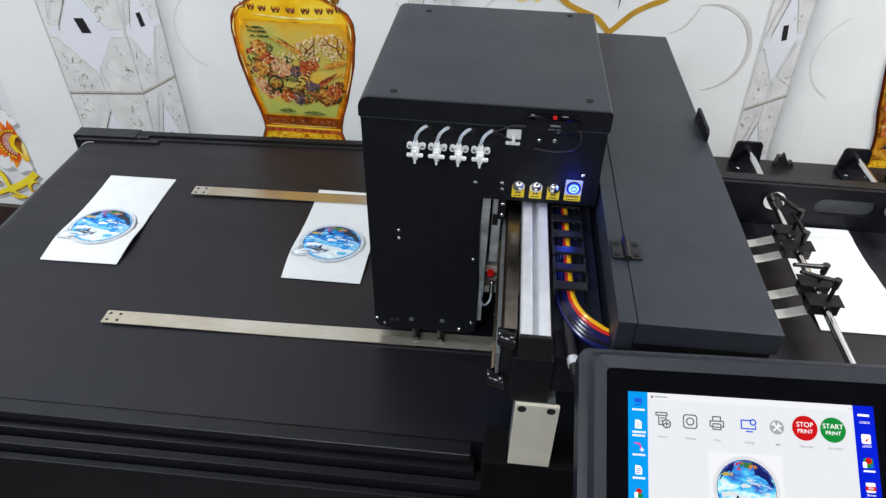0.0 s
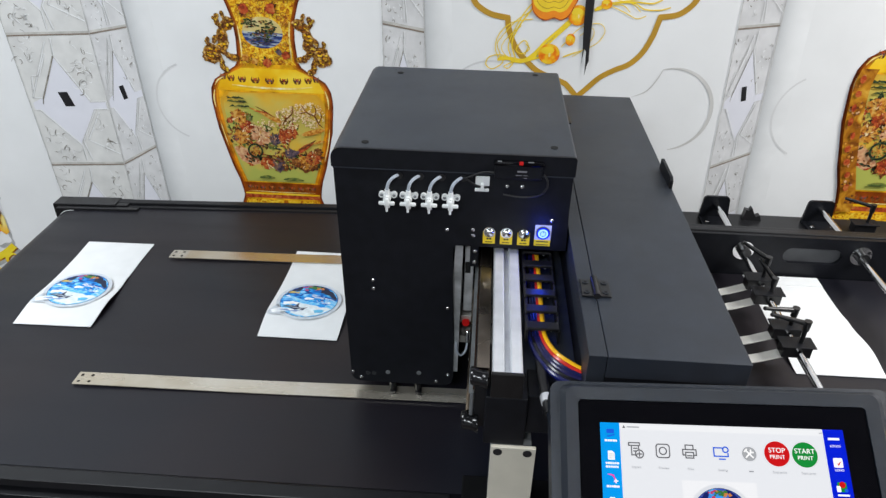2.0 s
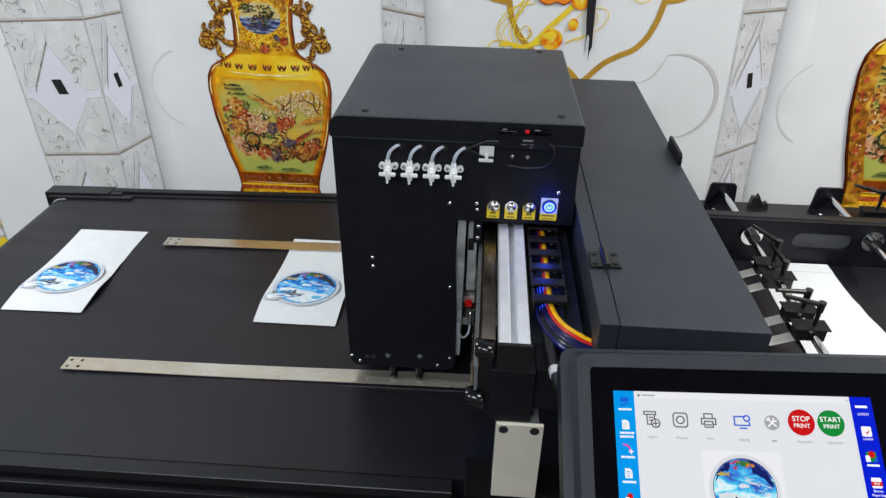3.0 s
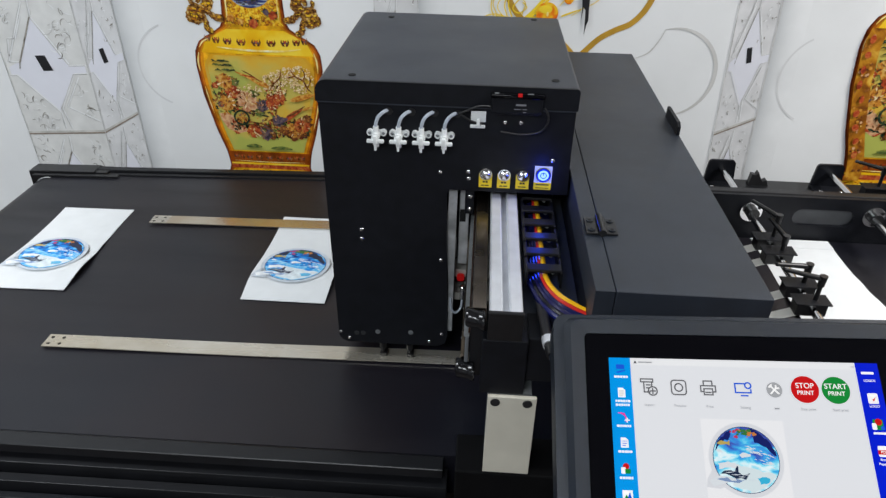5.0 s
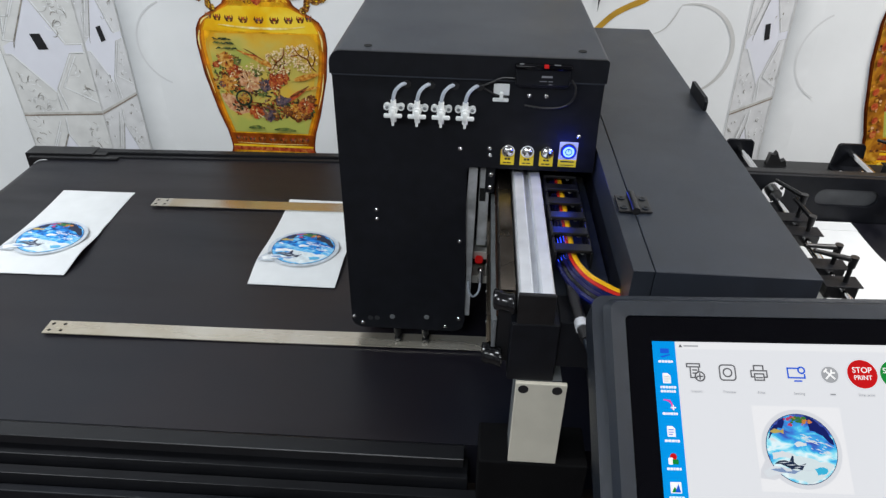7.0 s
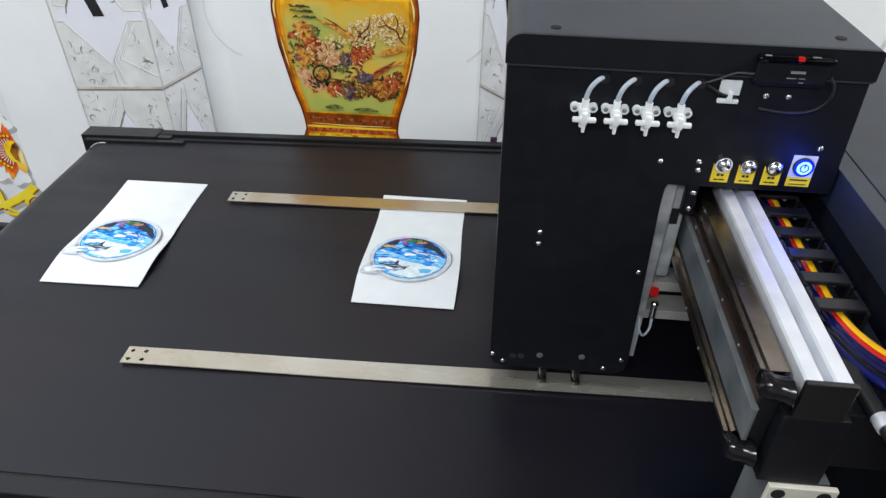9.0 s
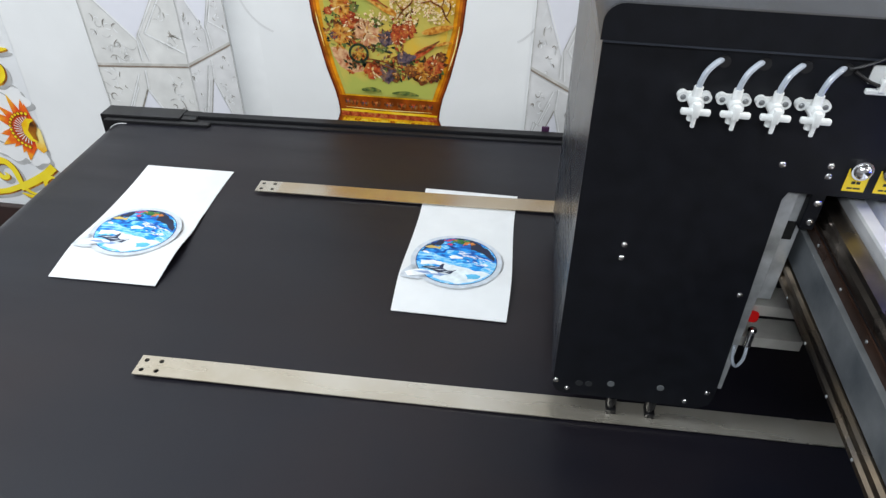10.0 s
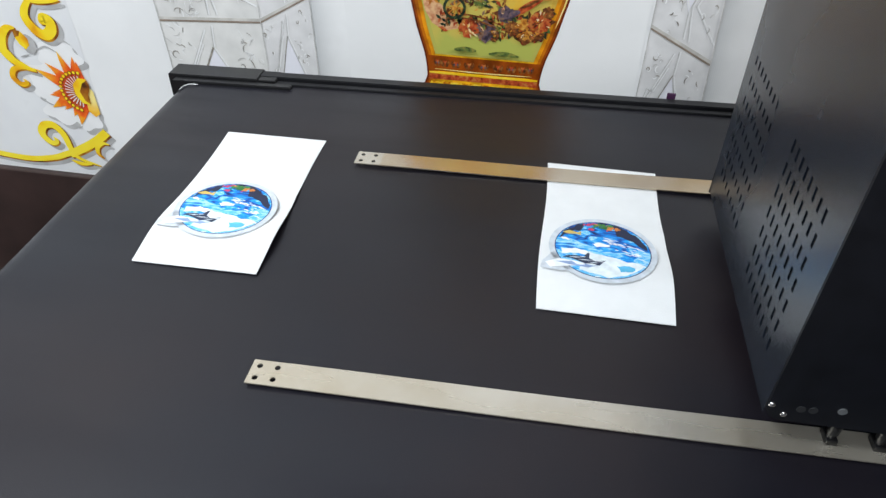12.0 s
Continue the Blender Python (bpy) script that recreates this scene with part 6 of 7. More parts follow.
        for k in range(9):
            for s in (-1, 1):
                z = 0.90 + 0.027 * k
                x = xc + s * (half_width(z) - border * rnd.uniform(0.35, 0.6))
                f = b.faces.new([b.verts.new((u, PY - 0.0100, w)) for u, w in disc_pts(x, z, rnd.uniform(0.004, 0.006), 12, rnd.uniform(0.006, 0.009))])
                f.material_index = 0
        tagged(part("margin_rosettes", b, VASE_MATS, v), kind="stuff")
    # dragon handles: a coiled body with head, claws and crest
    for s in () if border else (-1, 1):
        b, bd, deep = bmesh.new(), bmesh.new(), 0.0
        for line, r in (([(0.074, 1.285), (0.088, 1.278), (0.098, 1.258), (0.098, 1.235), (0.112, 1.222), (0.128, 1.222), (0.134, 1.208), (0.124, 1.198)], 0.0105), ([(0.118, 1.212), (0.108, 1.198), (0.106, 1.182), (0.098, 1.176)], 0.0060), ([(0.132, 1.214), (0.144, 1.210), (0.143, 1.198)], 0.0045),
                        ([(0.095, 1.272), (0.106, 1.285), (0.104, 1.298)], 0.0050), ([(0.104, 1.288), (0.113, 1.294)], 0.0032), ([(0.086, 1.285), (0.092, 1.306)], 0.0040), ([(0.124, 1.228), (0.134, 1.238), (0.132, 1.246)], 0.0038), ([(0.072, 1.205), (0.086, 1.208), (0.102, 1.222)], 0.0065), ([(0.098, 1.250), (0.112, 1.250), (0.118, 1.240)], 0.0050)):
            for q in smooth_path([(xc + s * x, z) for x, z in line], 6):
                rr_, deep = r * rnd.uniform(0.8, 1.35), deep + 0.000008
                bd.faces.new([bd.verts.new((u, PY - 0.0006 - deep, w)) for u, w in [(q.x + rr_ * rnd.uniform(0.75, 1.2) * math.cos(a_ * 0.571), q.y + rr_ * rnd.uniform(0.75, 1.2) * math.sin(a_ * 0.571)) for a_ in range(11)]])
                for _ in range(2):
                    mx, mz, mr = q.x + rnd.uniform(-0.6, 0.6) * rr_, q.y + rr_ * rnd.uniform(-0.5, 0.7), rr_ * rnd.uniform(0.12, 0.26)
                    deep += 0.000003
                    f = b.faces.new([b.verts.new((u, PY - 0.0024 - deep, w)) for u, w in disc_pts(mx, mz, mr * 1.5, 6, mr)])
                    f.material_index = rnd.choice((0, 0, 0, 1, 2))
        handle = part("dragon_handle", bd, DRAGON, v, "gilt dragon-shaped handle")
        tagged(part("scales", b, [P_BROWN, GOLD, SHOULDER], handle), kind="stuff")
    return v


printed_vase(-0.331, 3)
second = printed_vase(0.0, 4, 0.034)
tagged(second, "wide golden vase with red ovals printed on the wallpaper", "mural", kind="structure")
second.matrix_basis = Matrix.Translation((1.142, WY, 1.074)) @ Matrix.Diagonal((1.2, 1.0, 1.2, 1.0))

# white carved columns of the mural
COL_FRONT = mat("pale stone print", (0.665, 0.665, 0.65), 0.55, vary=0.10, scale=22)
COL_SIDE = mat("grey stone print", (0.65, 0.65, 0.655), 0.55, vary=0.12, scale=22)
COL_WHITE = mat("white stone print", (0.72, 0.725, 0.785), 0.55, vary=0.03, scale=12)
COL_LINE = mat("taupe line print", (0.24, 0.19, 0.15), 0.55, vary=0.15, scale=60)
COL_BAND = mat("beige strip print", (0.50, 0.49, 0.46), 0.55, vary=0.2, scale=40)
COL_EDGE = mat("soft grey line print", (0.50, 0.495, 0.485), 0.55, vary=0.25, scale=60)
COL_CURL = mat("brown curl print", (0.25, 0.23, 0.20), 0.55, vary=0.5, scale=80)
SHADE = mat("soft ring print", (0.66, 0.665, 0.67), 0.55, vary=0.06, scale=14)


def squiggle(b, x, z, s, rnd, h, mi=0, kx=1.0):
    """A small carved curl."""
    pts, a = [], rnd.uniform(0, 6.28)
    turn = rnd.choice((-1, 1)) * rnd.uniform(0.1, 0.75)
    p = Vector((x, z))
    for k in range(rnd.randint(3, 6)):
        pts.append((p.x, p.y))
        a += turn
        turn *= 1.08
        p = p + Vector((math.cos(a) * kx, math.sin(a))) * s
    ribbon(b, smooth_path(pts, 3), rnd.uniform(0.0012, 0.0022), "y", PY - h, PY - h + 0.00005, taper=True, mi=mi)


def printed_column(edges, faces, seed):
    """Edges as (x at 0.9 m, lean); faces between two edges with the height of one joint, and how the joints slope."""
    c = mural("printed_column", "white carved square column printed on the wallpaper")
    rnd = random.Random(seed)
    per = 0.325
    for e0, e1, zj, tilt, material in faces:
        (xa, la), (xb, lb) = edges[e0], edges[e1]
        def X(u, z):
            return (xa + la * (z - 0.9)) * (1 - u) + (xb + lb * (z - 0.9)) * u
        sheet("face", [[(X(0, 0.55), 0.55), (X(1, 0.55), 0.55), (X(1, 1.75), 1.75), (X(0, 1.75), 1.75)]], material, 0.0004, c)
        w = xb - xa
        fine = min(1.0, w / 0.17)
        b, bl, bw, bk, bc, bh, bs = [bmesh.new() for _ in range(7)]
        for k in range(-1, 3):
            z0 = zj + per * k
            def P(u, t):
                z = z0 + per * t
                z += u * w * (0.06 if tilt == 0 else tilt * (0.2 + 1.1 * (1.24 - z)))
                return (X(u, z), z)
            band = [P(0, -0.010), P(1, -0.010), P(1, 0.0), P(0, 0.0)]
            bl.faces.new([bl.verts.new((x, PY - 0.0012, z)) for x, z in band])
            band = [P(0, 0.0), P(1, 0.0), P(1, 0.016), P(0, 0.016)]
            bs.faces.new([bs.verts.new((x, PY - 0.0012, z)) for x, z in band])
            loz = [P(0.48, 0.84), P(0.78, 0.50), P(0.97, 0.50), P(0.97, 0.44), P(0.80, 0.44), P(0.53, 0.20), P(0.50, 0.16), P(0.10, 0.44), P(0.04, 0.45), P(0.04, 0.50), P(0.19, 0.54)]
            bw.faces.new([bw.verts.new((x, PY - 0.0008, z)) for x, z in loz])
            # deep shadow line, framed strips and bevels
            for a, d, w_ in ((P(0.48, 0.845), P(0.19, 0.53), 0.0034), (P(0.19, 0.53), P(0.17, 0.49), 0.002)):
                ribbon(bc, [a, d], w_ * fine ** 1.5, "y", PY - 0.0014, PY - 0.00135)
            for a, d in ((P(0.48, 0.84), P(0.77, 0.51)), (P(0.77, 0.50), P(0.97, 0.50)), (P(0.10, 0.44), P(0.50, 0.155)), (P(0.02, 0.44), P(0.10, 0.44)), (P(0.80, 0.44), P(0.53, 0.19)), (P(0.80, 0.44), P(0.97, 0.44)), (P(0.84, 0.415), P(0.60, 0.20)), (P(0.53, 0.19), P(0.58, 0.03)), (P(0.50, 0.155), P(0.50, 0.03)),
                         (P(0.42, 0.945), P(0.05, 0.54)), (P(0.05, 0.54), P(0.19, 0.53)), (P(0.37, 0.86), P(0.22, 0.70)), (P(0.22, 0.70), P(0.13, 0.70)), (P(0.13, 0.70), P(0.08, 0.58)), (P(0.48, 0.845), P(0.50, 0.97)), (P(0.60, 0.20), P(0.97, 0.08))):
                ribbon(b, [a, d], rnd.uniform(0.0009, 0.0018) * fine, "y", PY - 0.0012, PY - 0.00115)
                ribbon(bh, [(a[0] + 0.0028, a[1] + 0.001), (d[0] + 0.0028, d[1] + 0.001)], 0.003 * fine, "y", PY - 0.0010, PY - 0.00095)
            for u0, t0 in ((0.14, 0.86), (0.82, 0.82), (0.72, 0.70), (0.18, 0.18), (0.84, 0.22), (0.34, 0.10)):
                for q in range(10 if fine == 1.0 else 6):
                    p = P(u0 + rnd.uniform(-0.11, 0.11), t0 + rnd.uniform(-0.11, 0.11))
                    squiggle(bc if q % 2 else b, p[0], p[1], rnd.uniform(0.003, 0.0062) * fine, rnd, 0.0011 + 0.00001 * q, kx=min(1, w / 0.15))
                    squiggle(bh, p[0] + 0.003 * fine, p[1] - 0.002, rnd.uniform(0.003, 0.006) * fine, rnd, 0.0009, kx=min(1, w / 0.15))
            sq = [P(0.40, 0.58), P(0.52, 0.58), P(0.57, 0.47), P(0.45, 0.47)]
            bk.faces.new([bk.verts.new((x, PY - 0.0014, z)) for x, z in sq])
        tagged(part("carving", b, COL_EDGE, c, "grey carved lines"), kind="stuff")
        tagged(part("curls", bc, COL_CURL, c, "small carved curls"), kind="stuff")
        tagged(part("highlights", bh, WALLPAPER, c), kind="stuff")
        part("band", bl, COL_LINE, c, "brown horizontal joint")
        part("band", bs, COL_BAND, c, "beige strip over the joint")
        part("lozenge", bw, COL_WHITE, c)
        part("dark_square", bk, INK, c, "small black square")
    b = bmesh.new()
    for x, l in edges:
        ribbon(b, [(x - 0.35 * l, 0.55), (x + 0.85 * l, 1.75)], 0.0016, "y", PY - 0.0018, PY - 0.00175)
    part("edge_lines", b, COL_EDGE, c)
    x, l = edges[-1]
    for k in range(18):
        d = 0.0034 * (k + 1)
        sheet("cast_shadow", [[(x - 0.35 * l + 0.001, 0.55), (x - 0.35 * l + d, 0.55), (x + 0.85 * l + d, 1.75), (x + 0.85 * l + 0.001, 1.75)]], SHADES[17 - k], 0.00038 - 0.000018 * k, c)
    return c


SHADES = [mat("soft shadow print", tuple((0.79, 0.80, 0.805)[q] - g * (1, 0.98, 0.96)[q] for q in range(3)), 0.55, vary=0.05, scale=14) for g in [0.28 * ((k + 1) / 18) ** 2.1 for k in range(18)]]
printed_column([(-0.922, -0.045), (-0.729, -0.024), (-0.634, -0.032)], [(0, 1, 0.912, 0, COL_FRONT), (1, 2, 0.924, 1, COL_SIDE)], 1)
printed_column([(-0.064, 0.0), (0.044, -0.040)], [(0, 1, 0.970, -1, COL_SIDE)], 2)
printed_column([(0.712, -0.033), (0.798, -0.033)], [(0, 1, 0.985, 1, COL_SIDE)], 6)

# soft rings
orn = mural("printed_ornament", "gold quatrefoil line with tassels and brush stroke printed on the wallpaper")
b = bmesh.new()
for cx, cz, r, a0, a1, w in ((-0.515, 1.095, 0.095, 110, 250, 0.004), (0.92, 1.12, 0.10, 120, 245, 0.004), (0.18, 1.12, 0.10, 75, 200, 0.004), (-0.14, 1.10, 0.095, -60, 60, 0.004)):
    pts = [(cx + r * math.cos(radians(a0 + (a1 - a0) * k / 30)), cz + r * math.sin(radians(a0 + (a1 - a0) * k / 30))) for k in range(31)]
    ribbon(b, pts, w, "y", PY - 0.0006, PY - 0.00055)
part("soft_ring", b, SHADE, orn)
b = bmesh.new()
ring = [(0.585 + 0.097 * math.cos(radians(-80 + 185 * k / 30)), 1.122 + 0.097 * math.sin(radians(-80 + 185 * k / 30))) for k in range(31)]
ribbon(b, ring, 0.0085, "y", PY - 0.0008, PY - 0.00075, taper=True)
ribbon(b, smooth_path([(0.560, 1.217), (0.548, 1.19), (0.53, 1.165), (0.50, 1.15)], 6), 0.0028, "y", PY - 0.0009, PY - 0.00085, taper=True)
part("soft_ring", b, mat("beige ring print", (0.58, 0.575, 0.56), 0.55, vary=0.1, scale=14), orn, "wide pale beige ring")
GOLD_LINE = mat("ochre line print", (0.48, 0.27, 0.025), 0.5, vary=0.12, scale=30)
YELLOW_INK = mat("yellow print", (0.86, 0.62, 0.03), 0.5, vary=0.1, scale=30)
ORANGE_INK = mottled("orange bead print", [(0.3, (0.75, 0.10, 0.01)), (0.5, (0.85, 0.30, 0.01)), (0.7, (0.9, 0.55, 0.05))], 40, 0.45)
b, lift = bmesh.new(), 0.0
for line in ([(0.376, 1.146), (0.392, 1.161), (0.421, 1.191), (0.452, 1.210), (0.483, 1.225), (0.507, 1.251), (0.522, 1.284), (0.529, 1.311), (0.533, 1.330)],
             [(0.529, 1.327), (0.565, 1.333), (0.586, 1.346), (0.601, 1.365), (0.612, 1.395), (0.615, 1.43)],
             [(0.376, 1.146), (0.352, 1.171), (0.339, 1.179), (0.286, 1.200), (0.259, 1.221), (0.236, 1.245), (0.220, 1.273), (0.212, 1.298), (0.209, 1.318)],
             [(0.213, 1.315), (0.174, 1.322), (0.149, 1.335), (0.136, 1.348), (0.122, 1.38), (0.118, 1.43)]):
    lift += 0.00006
    ribbon(b, smooth_path(line, 8), 0.0122, "y", PY - 0.0012 - lift, PY - 0.00117 - lift)
part("gold_line", b, GOLD_LINE, orn, "ochre quatrefoil line")
STRANDS = [([(0.369, 1.342), (0.326, 1.297), (0.296, 1.268), (0.274, 1.242), (0.251, 1.225), (0.221, 1.228), (0.196, 1.229)], 0.0068),
           ([(0.375, 1.338), (0.330, 1.293), (0.300, 1.262), (0.276, 1.236), (0.250, 1.221), (0.222, 1.222)], 0.0045),
           ([(0.293, 1.236), (0.270, 1.228), (0.245, 1.222), (0.215, 1.226), (0.192, 1.224)], 0.0050),
           ([(0.251, 1.222), (0.226, 1.219), (0.208, 1.210), (0.218, 1.206), (0.228, 1.224), (0.200, 1.235), (0.175, 1.230), (0.167, 1.213), (0.181, 1.203), (0.201, 1.214), (0.206, 1.226)], 0.0022),
           ([(0.252, 1.262), (0.261, 1.250), (0.245, 1.239), (0.232, 1.249), (0.247, 1.268), (0.258, 1.258), (0.252, 1.236)], 0.0022),
           ([(0.264, 1.354), (0.239, 1.318), (0.215, 1.261), (0.221, 1.232)], 0.0024), ([(0.270, 1.350), (0.236, 1.300), (0.222, 1.262), (0.232, 1.228)], 0.0030),
           ([(0.264, 1.315), (0.220, 1.306), (0.193, 1.280), (0.186, 1.251), (0.196, 1.222)], 0.0020), ([(0.258, 1.331), (0.228, 1.310), (0.197, 1.272), (0.190, 1.256), (0.200, 1.231)], 0.0018),
           ([(0.240, 1.300), (0.208, 1.270), (0.200, 1.248), (0.216, 1.228)], 0.0018),
           ([(0.330, 1.257), (0.366, 1.299), (0.405, 1.310), (0.420, 1.295), (0.410, 1.272), (0.388, 1.257), (0.335, 1.234)], 0.0016),
           ([(0.368, 1.283), (0.391, 1.300), (0.397, 1.284), (0.380, 1.255), (0.357, 1.237)], 0.0015), ([(0.372, 1.250), (0.352, 1.243), (0.336, 1.236)], 0.0018),
           ([(0.395, 1.342), (0.419, 1.352), (0.470, 1.357), (0.510, 1.355), (0.531, 1.363)], 0.0030), ([(0.419, 1.352), (0.470, 1.355), (0.496, 1.343), (0.528, 1.342), (0.550, 1.348)], 0.0026),
           ([(0.420, 1.350), (0.458, 1.334), (0.483, 1.323), (0.502, 1.329)], 0.0018), ([(0.424, 1.350), (0.451, 1.349), (0.467, 1.336)], 0.0018), ([(0.438, 1.360), (0.470, 1.353), (0.489, 1.337)], 0.0018),
           ([(0.430, 1.354), (0.475, 1.362), (0.520, 1.372), (0.560, 1.368)], 0.0026), ([(0.392, 1.338), (0.405, 1.342), (0.418, 1.350)], 0.0060)]
b = bmesh.new()
for k, (line, w) in enumerate(STRANDS):
    ribbon(b, smooth_path(line, 7), w, "y", PY - 0.0018 - 0.00002 * k, PY - 0.0017 - 0.00002 * k)
part("tassels", b, YELLOW_INK, orn, "yellow tassel strands")
BEAD_INK = mottled("glossy bead print", [(0.30, (0.85, 0.62, 0.05)), (0.46, (0.86, 0.46, 0.02)), (0.58, (0.80, 0.22, 0.01)), (0.74, (0.66, 0.07, 0.01))], 45, 0.45, detail=2)
for x, z, rx, rz in ((0.305, 1.241, 0.0235, 0.0225), (0.348, 1.274, 0.0105, 0.0130), (0.359, 1.326, 0.0210, 0.0215), (0.416, 1.351, 0.0115, 0.0110)):
    bead = sheet("bead", [disc_pts(x, z, rx, 28, rz)], BEAD_INK, 0.0030, orn, "glossy orange bead")
    sheet("bead_shine", [disc_pts(x - rx * 0.15, z + rz * 0.35, rx * 0.60, 18, rz * 0.38)], YELLOW_INK, 0.0032, orn)
    sheet("bead_spark", [disc_pts(x + rx * 0.05, z - rz * 0.08, rx * 0.10, 8, rz * 0.22)], GLINT, 0.0034, orn)
plaque = smooth_path([(0.256, 1.400), (0.257, 1.354), (0.262, 1.331), (0.276, 1.317), (0.292, 1.313), (0.308, 1.318), (0.324, 1.314), (0.339, 1.323), (0.351, 1.347), (0.356, 1.362), (0.356, 1.400)], 5)
sheet("plaque_edge", [[(p.x, p.y) for p in plaque]], P_RED, 0.0036, orn)
sheet("plaque_rim", [[(0.306 + (p.x - 0.306) * 0.965, 1.40 + (p.y - 1.40) * 0.972) for p in plaque]], mat("deep orange print", (0.82, 0.25, 0.012), 0.5, vary=0.12, scale=40), 0.0038, orn, "orange rim")
sheet("plaque", [[(0.304 + (p.x - 0.306) * 0.90, 1.40 + (p.y - 1.40) * 0.80) for p in plaque]], YELLOW_INK, 0.0040, orn, "lobed yellow plaque")
b = bmesh.new()
for k in range(4):
    g = 0.86 - 0.17 * k
    ribbon(b, [(0.304 + (p.x - 0.306) * g * 0.88, 1.40 + (p.y - 1.40) * g * 0.82) for p in plaque], 0.0013, "y", PY - 0.0044 - 0.00002 * k, PY - 0.0043 - 0.00002 * k)
part("plaque_scroll", b, GOLD_LINE, orn)
b = bmesh.new()
b.faces.new([b.verts.new((x, PY - 0.0050, z)) for x, z in ((0.368, 1.55), (0.390, 1.55), (0.3895, 1.358), (0.3895, 1.339), (0.3905, 1.300), (0.3915, 1.253), (0.3930, 1.230), (0.3895, 1.218), (0.3870, 1.196), (0.3860, 1.221), (0.3845, 1.250), (0.3800, 1.256), (0.3778, 1.232), (0.3770, 1.217), (0.3772, 1.252), (0.3755, 1.271), (0.3725, 1.311), (0.3708, 1.358))])
part("brush_stroke", b, INK, orn, "black brush stroke running to a split point")

# gold scrollwork beside the column
scr = mural("printed_scrollwork", "gold scrolls and orange lotus flower printed on the wallpaper")
sheet("ground", [[(-2.2, 0.55), (-1.098, 0.55), (-1.098, 1.9), (-2.2, 1.9)]], mottled("pale cloud print", [(0.35, (0.70, 0.71, 0.73)), (0.62, (0.74, 0.755, 0.765)), (0.75, (0.60, 0.61, 0.62))], 9, 0.55, detail=4), 0.0003, scr)
SH_INK = mat("grey shadow print", (0.42, 0.42, 0.42), 0.55, vary=0.15, scale=40)


SCROLLS = []


SCROLL_INK = mottled("golden scroll print", [(0.27, (0.62, 0.20, 0.008)), (0.36, (0.82, 0.46, 0.012)), (0.45, (0.86, 0.63, 0.02)), (0.65, (0.90, 0.74, 0.05))], 16, 0.45, detail=2)
SCROLL_DARK = mottled("brown scroll edge print", [(0.35, (0.07, 0.025, 0.010)), (0.5, (0.30, 0.10, 0.012)), (0.65, (0.60, 0.30, 0.02))], 24, 0.45, detail=3)


def scroll(line, w, taper=True):
    """A gold scroll that swells and thins, with a brown edge on one side and a grey shadow."""
    SCROLLS.append(line)
    pts, up = smooth_path(line, 8), 0.00004 * len(SCROLLS)
    for name, dx, dz, k, h, material in (("scroll_shadow", 0.009, -0.010, 1.15, 0.0008, SH_INK), ("scroll_edge", 0.0022, -0.0024, 1.12, 0.0012, SCROLL_DARK), ("scroll", 0.0, 0.0, 1.0, 0.0016, SCROLL_INK)):
        b = bmesh.new()
        ribbon(b, [(p.x + dx, p.y + dz) for p in pts], w * k, "y", PY - h - up, PY - h + 0.00002 - up, taper=taper)
        part(name, b, material, scr)


scroll([(-1.46, 0.590), (-1.376, 0.578), (-1.302, 0.573), (-1.245, 0.582), (-1.205, 0.597)], 0.013, False)
scroll([(-1.205, 0.594), (-1.163, 0.616), (-1.130, 0.636), (-1.101, 0.659)], 0.018, False)
scroll([(-1.228, 0.634), (-1.223, 0.625), (-1.235, 0.619), (-1.248, 0.630), (-1.251, 0.645), (-1.239, 0.661), (-1.218, 0.663), (-1.202, 0.642), (-1.196, 0.605), (-1.183, 0.586), (-1.140, 0.572)], 0.017)
scroll([(-1.127, 0.594), (-1.136, 0.604), (-1.133, 0.620), (-1.118, 0.631), (-1.104, 0.629)], 0.010)
scroll([(-1.160, 0.574), (-1.185, 0.574), (-1.205, 0.580)], 0.009)
scroll([(-1.223, 0.871), (-1.240, 0.869), (-1.258, 0.851), (-1.265, 0.825), (-1.255, 0.806), (-1.236, 0.794), (-1.210, 0.783)], 0.019)
scroll([(-1.30, 0.835), (-1.275, 0.830), (-1.258, 0.818), (-1.245, 0.800)], 0.014)
scroll([(-1.209, 0.787), (-1.235, 0.790), (-1.258, 0.784), (-1.267, 0.766), (-1.254, 0.752), (-1.240, 0.757), (-1.246, 0.764)], 0.012)
scroll([(-1.150, 0.945), (-1.178, 0.922), (-1.192, 0.897), (-1.182, 0.872), (-1.163, 0.862), (-1.147, 0.873), (-1.144, 0.890), (-1.155, 0.897), (-1.161, 0.888), (-1.154, 0.883)], 0.021)
scroll([(-1.111, 0.932), (-1.140, 0.929), (-1.172, 0.930), (-1.20, 0.948)], 0.012)
scroll([(-1.215, 0.955), (-1.245, 0.945), (-1.285, 0.955), (-1.32, 0.99)], 0.016)
scroll([(-1.110, 1.01), (-1.150, 1.05), (-1.145, 1.11), (-1.20, 1.16), (-1.25, 1.13)], 0.018)
sheet("bud_shadow", [disc_pts(-1.205, 0.840, 0.015, 20, 0.020)], SH_INK, 0.0024, scr)
sheet("bud", [[(-1.228, 0.866), (-1.215, 0.866), (-1.203, 0.852), (-1.204, 0.838), (-1.214, 0.829), (-1.224, 0.838), (-1.229, 0.852)]], SCROLL_INK, 0.0026, scr)
sheet("bud_tip", [[(-1.229, 0.867), (-1.214, 0.866), (-1.219, 0.856), (-1.229, 0.852)]], SCROLL_DARK, 0.0028, scr)


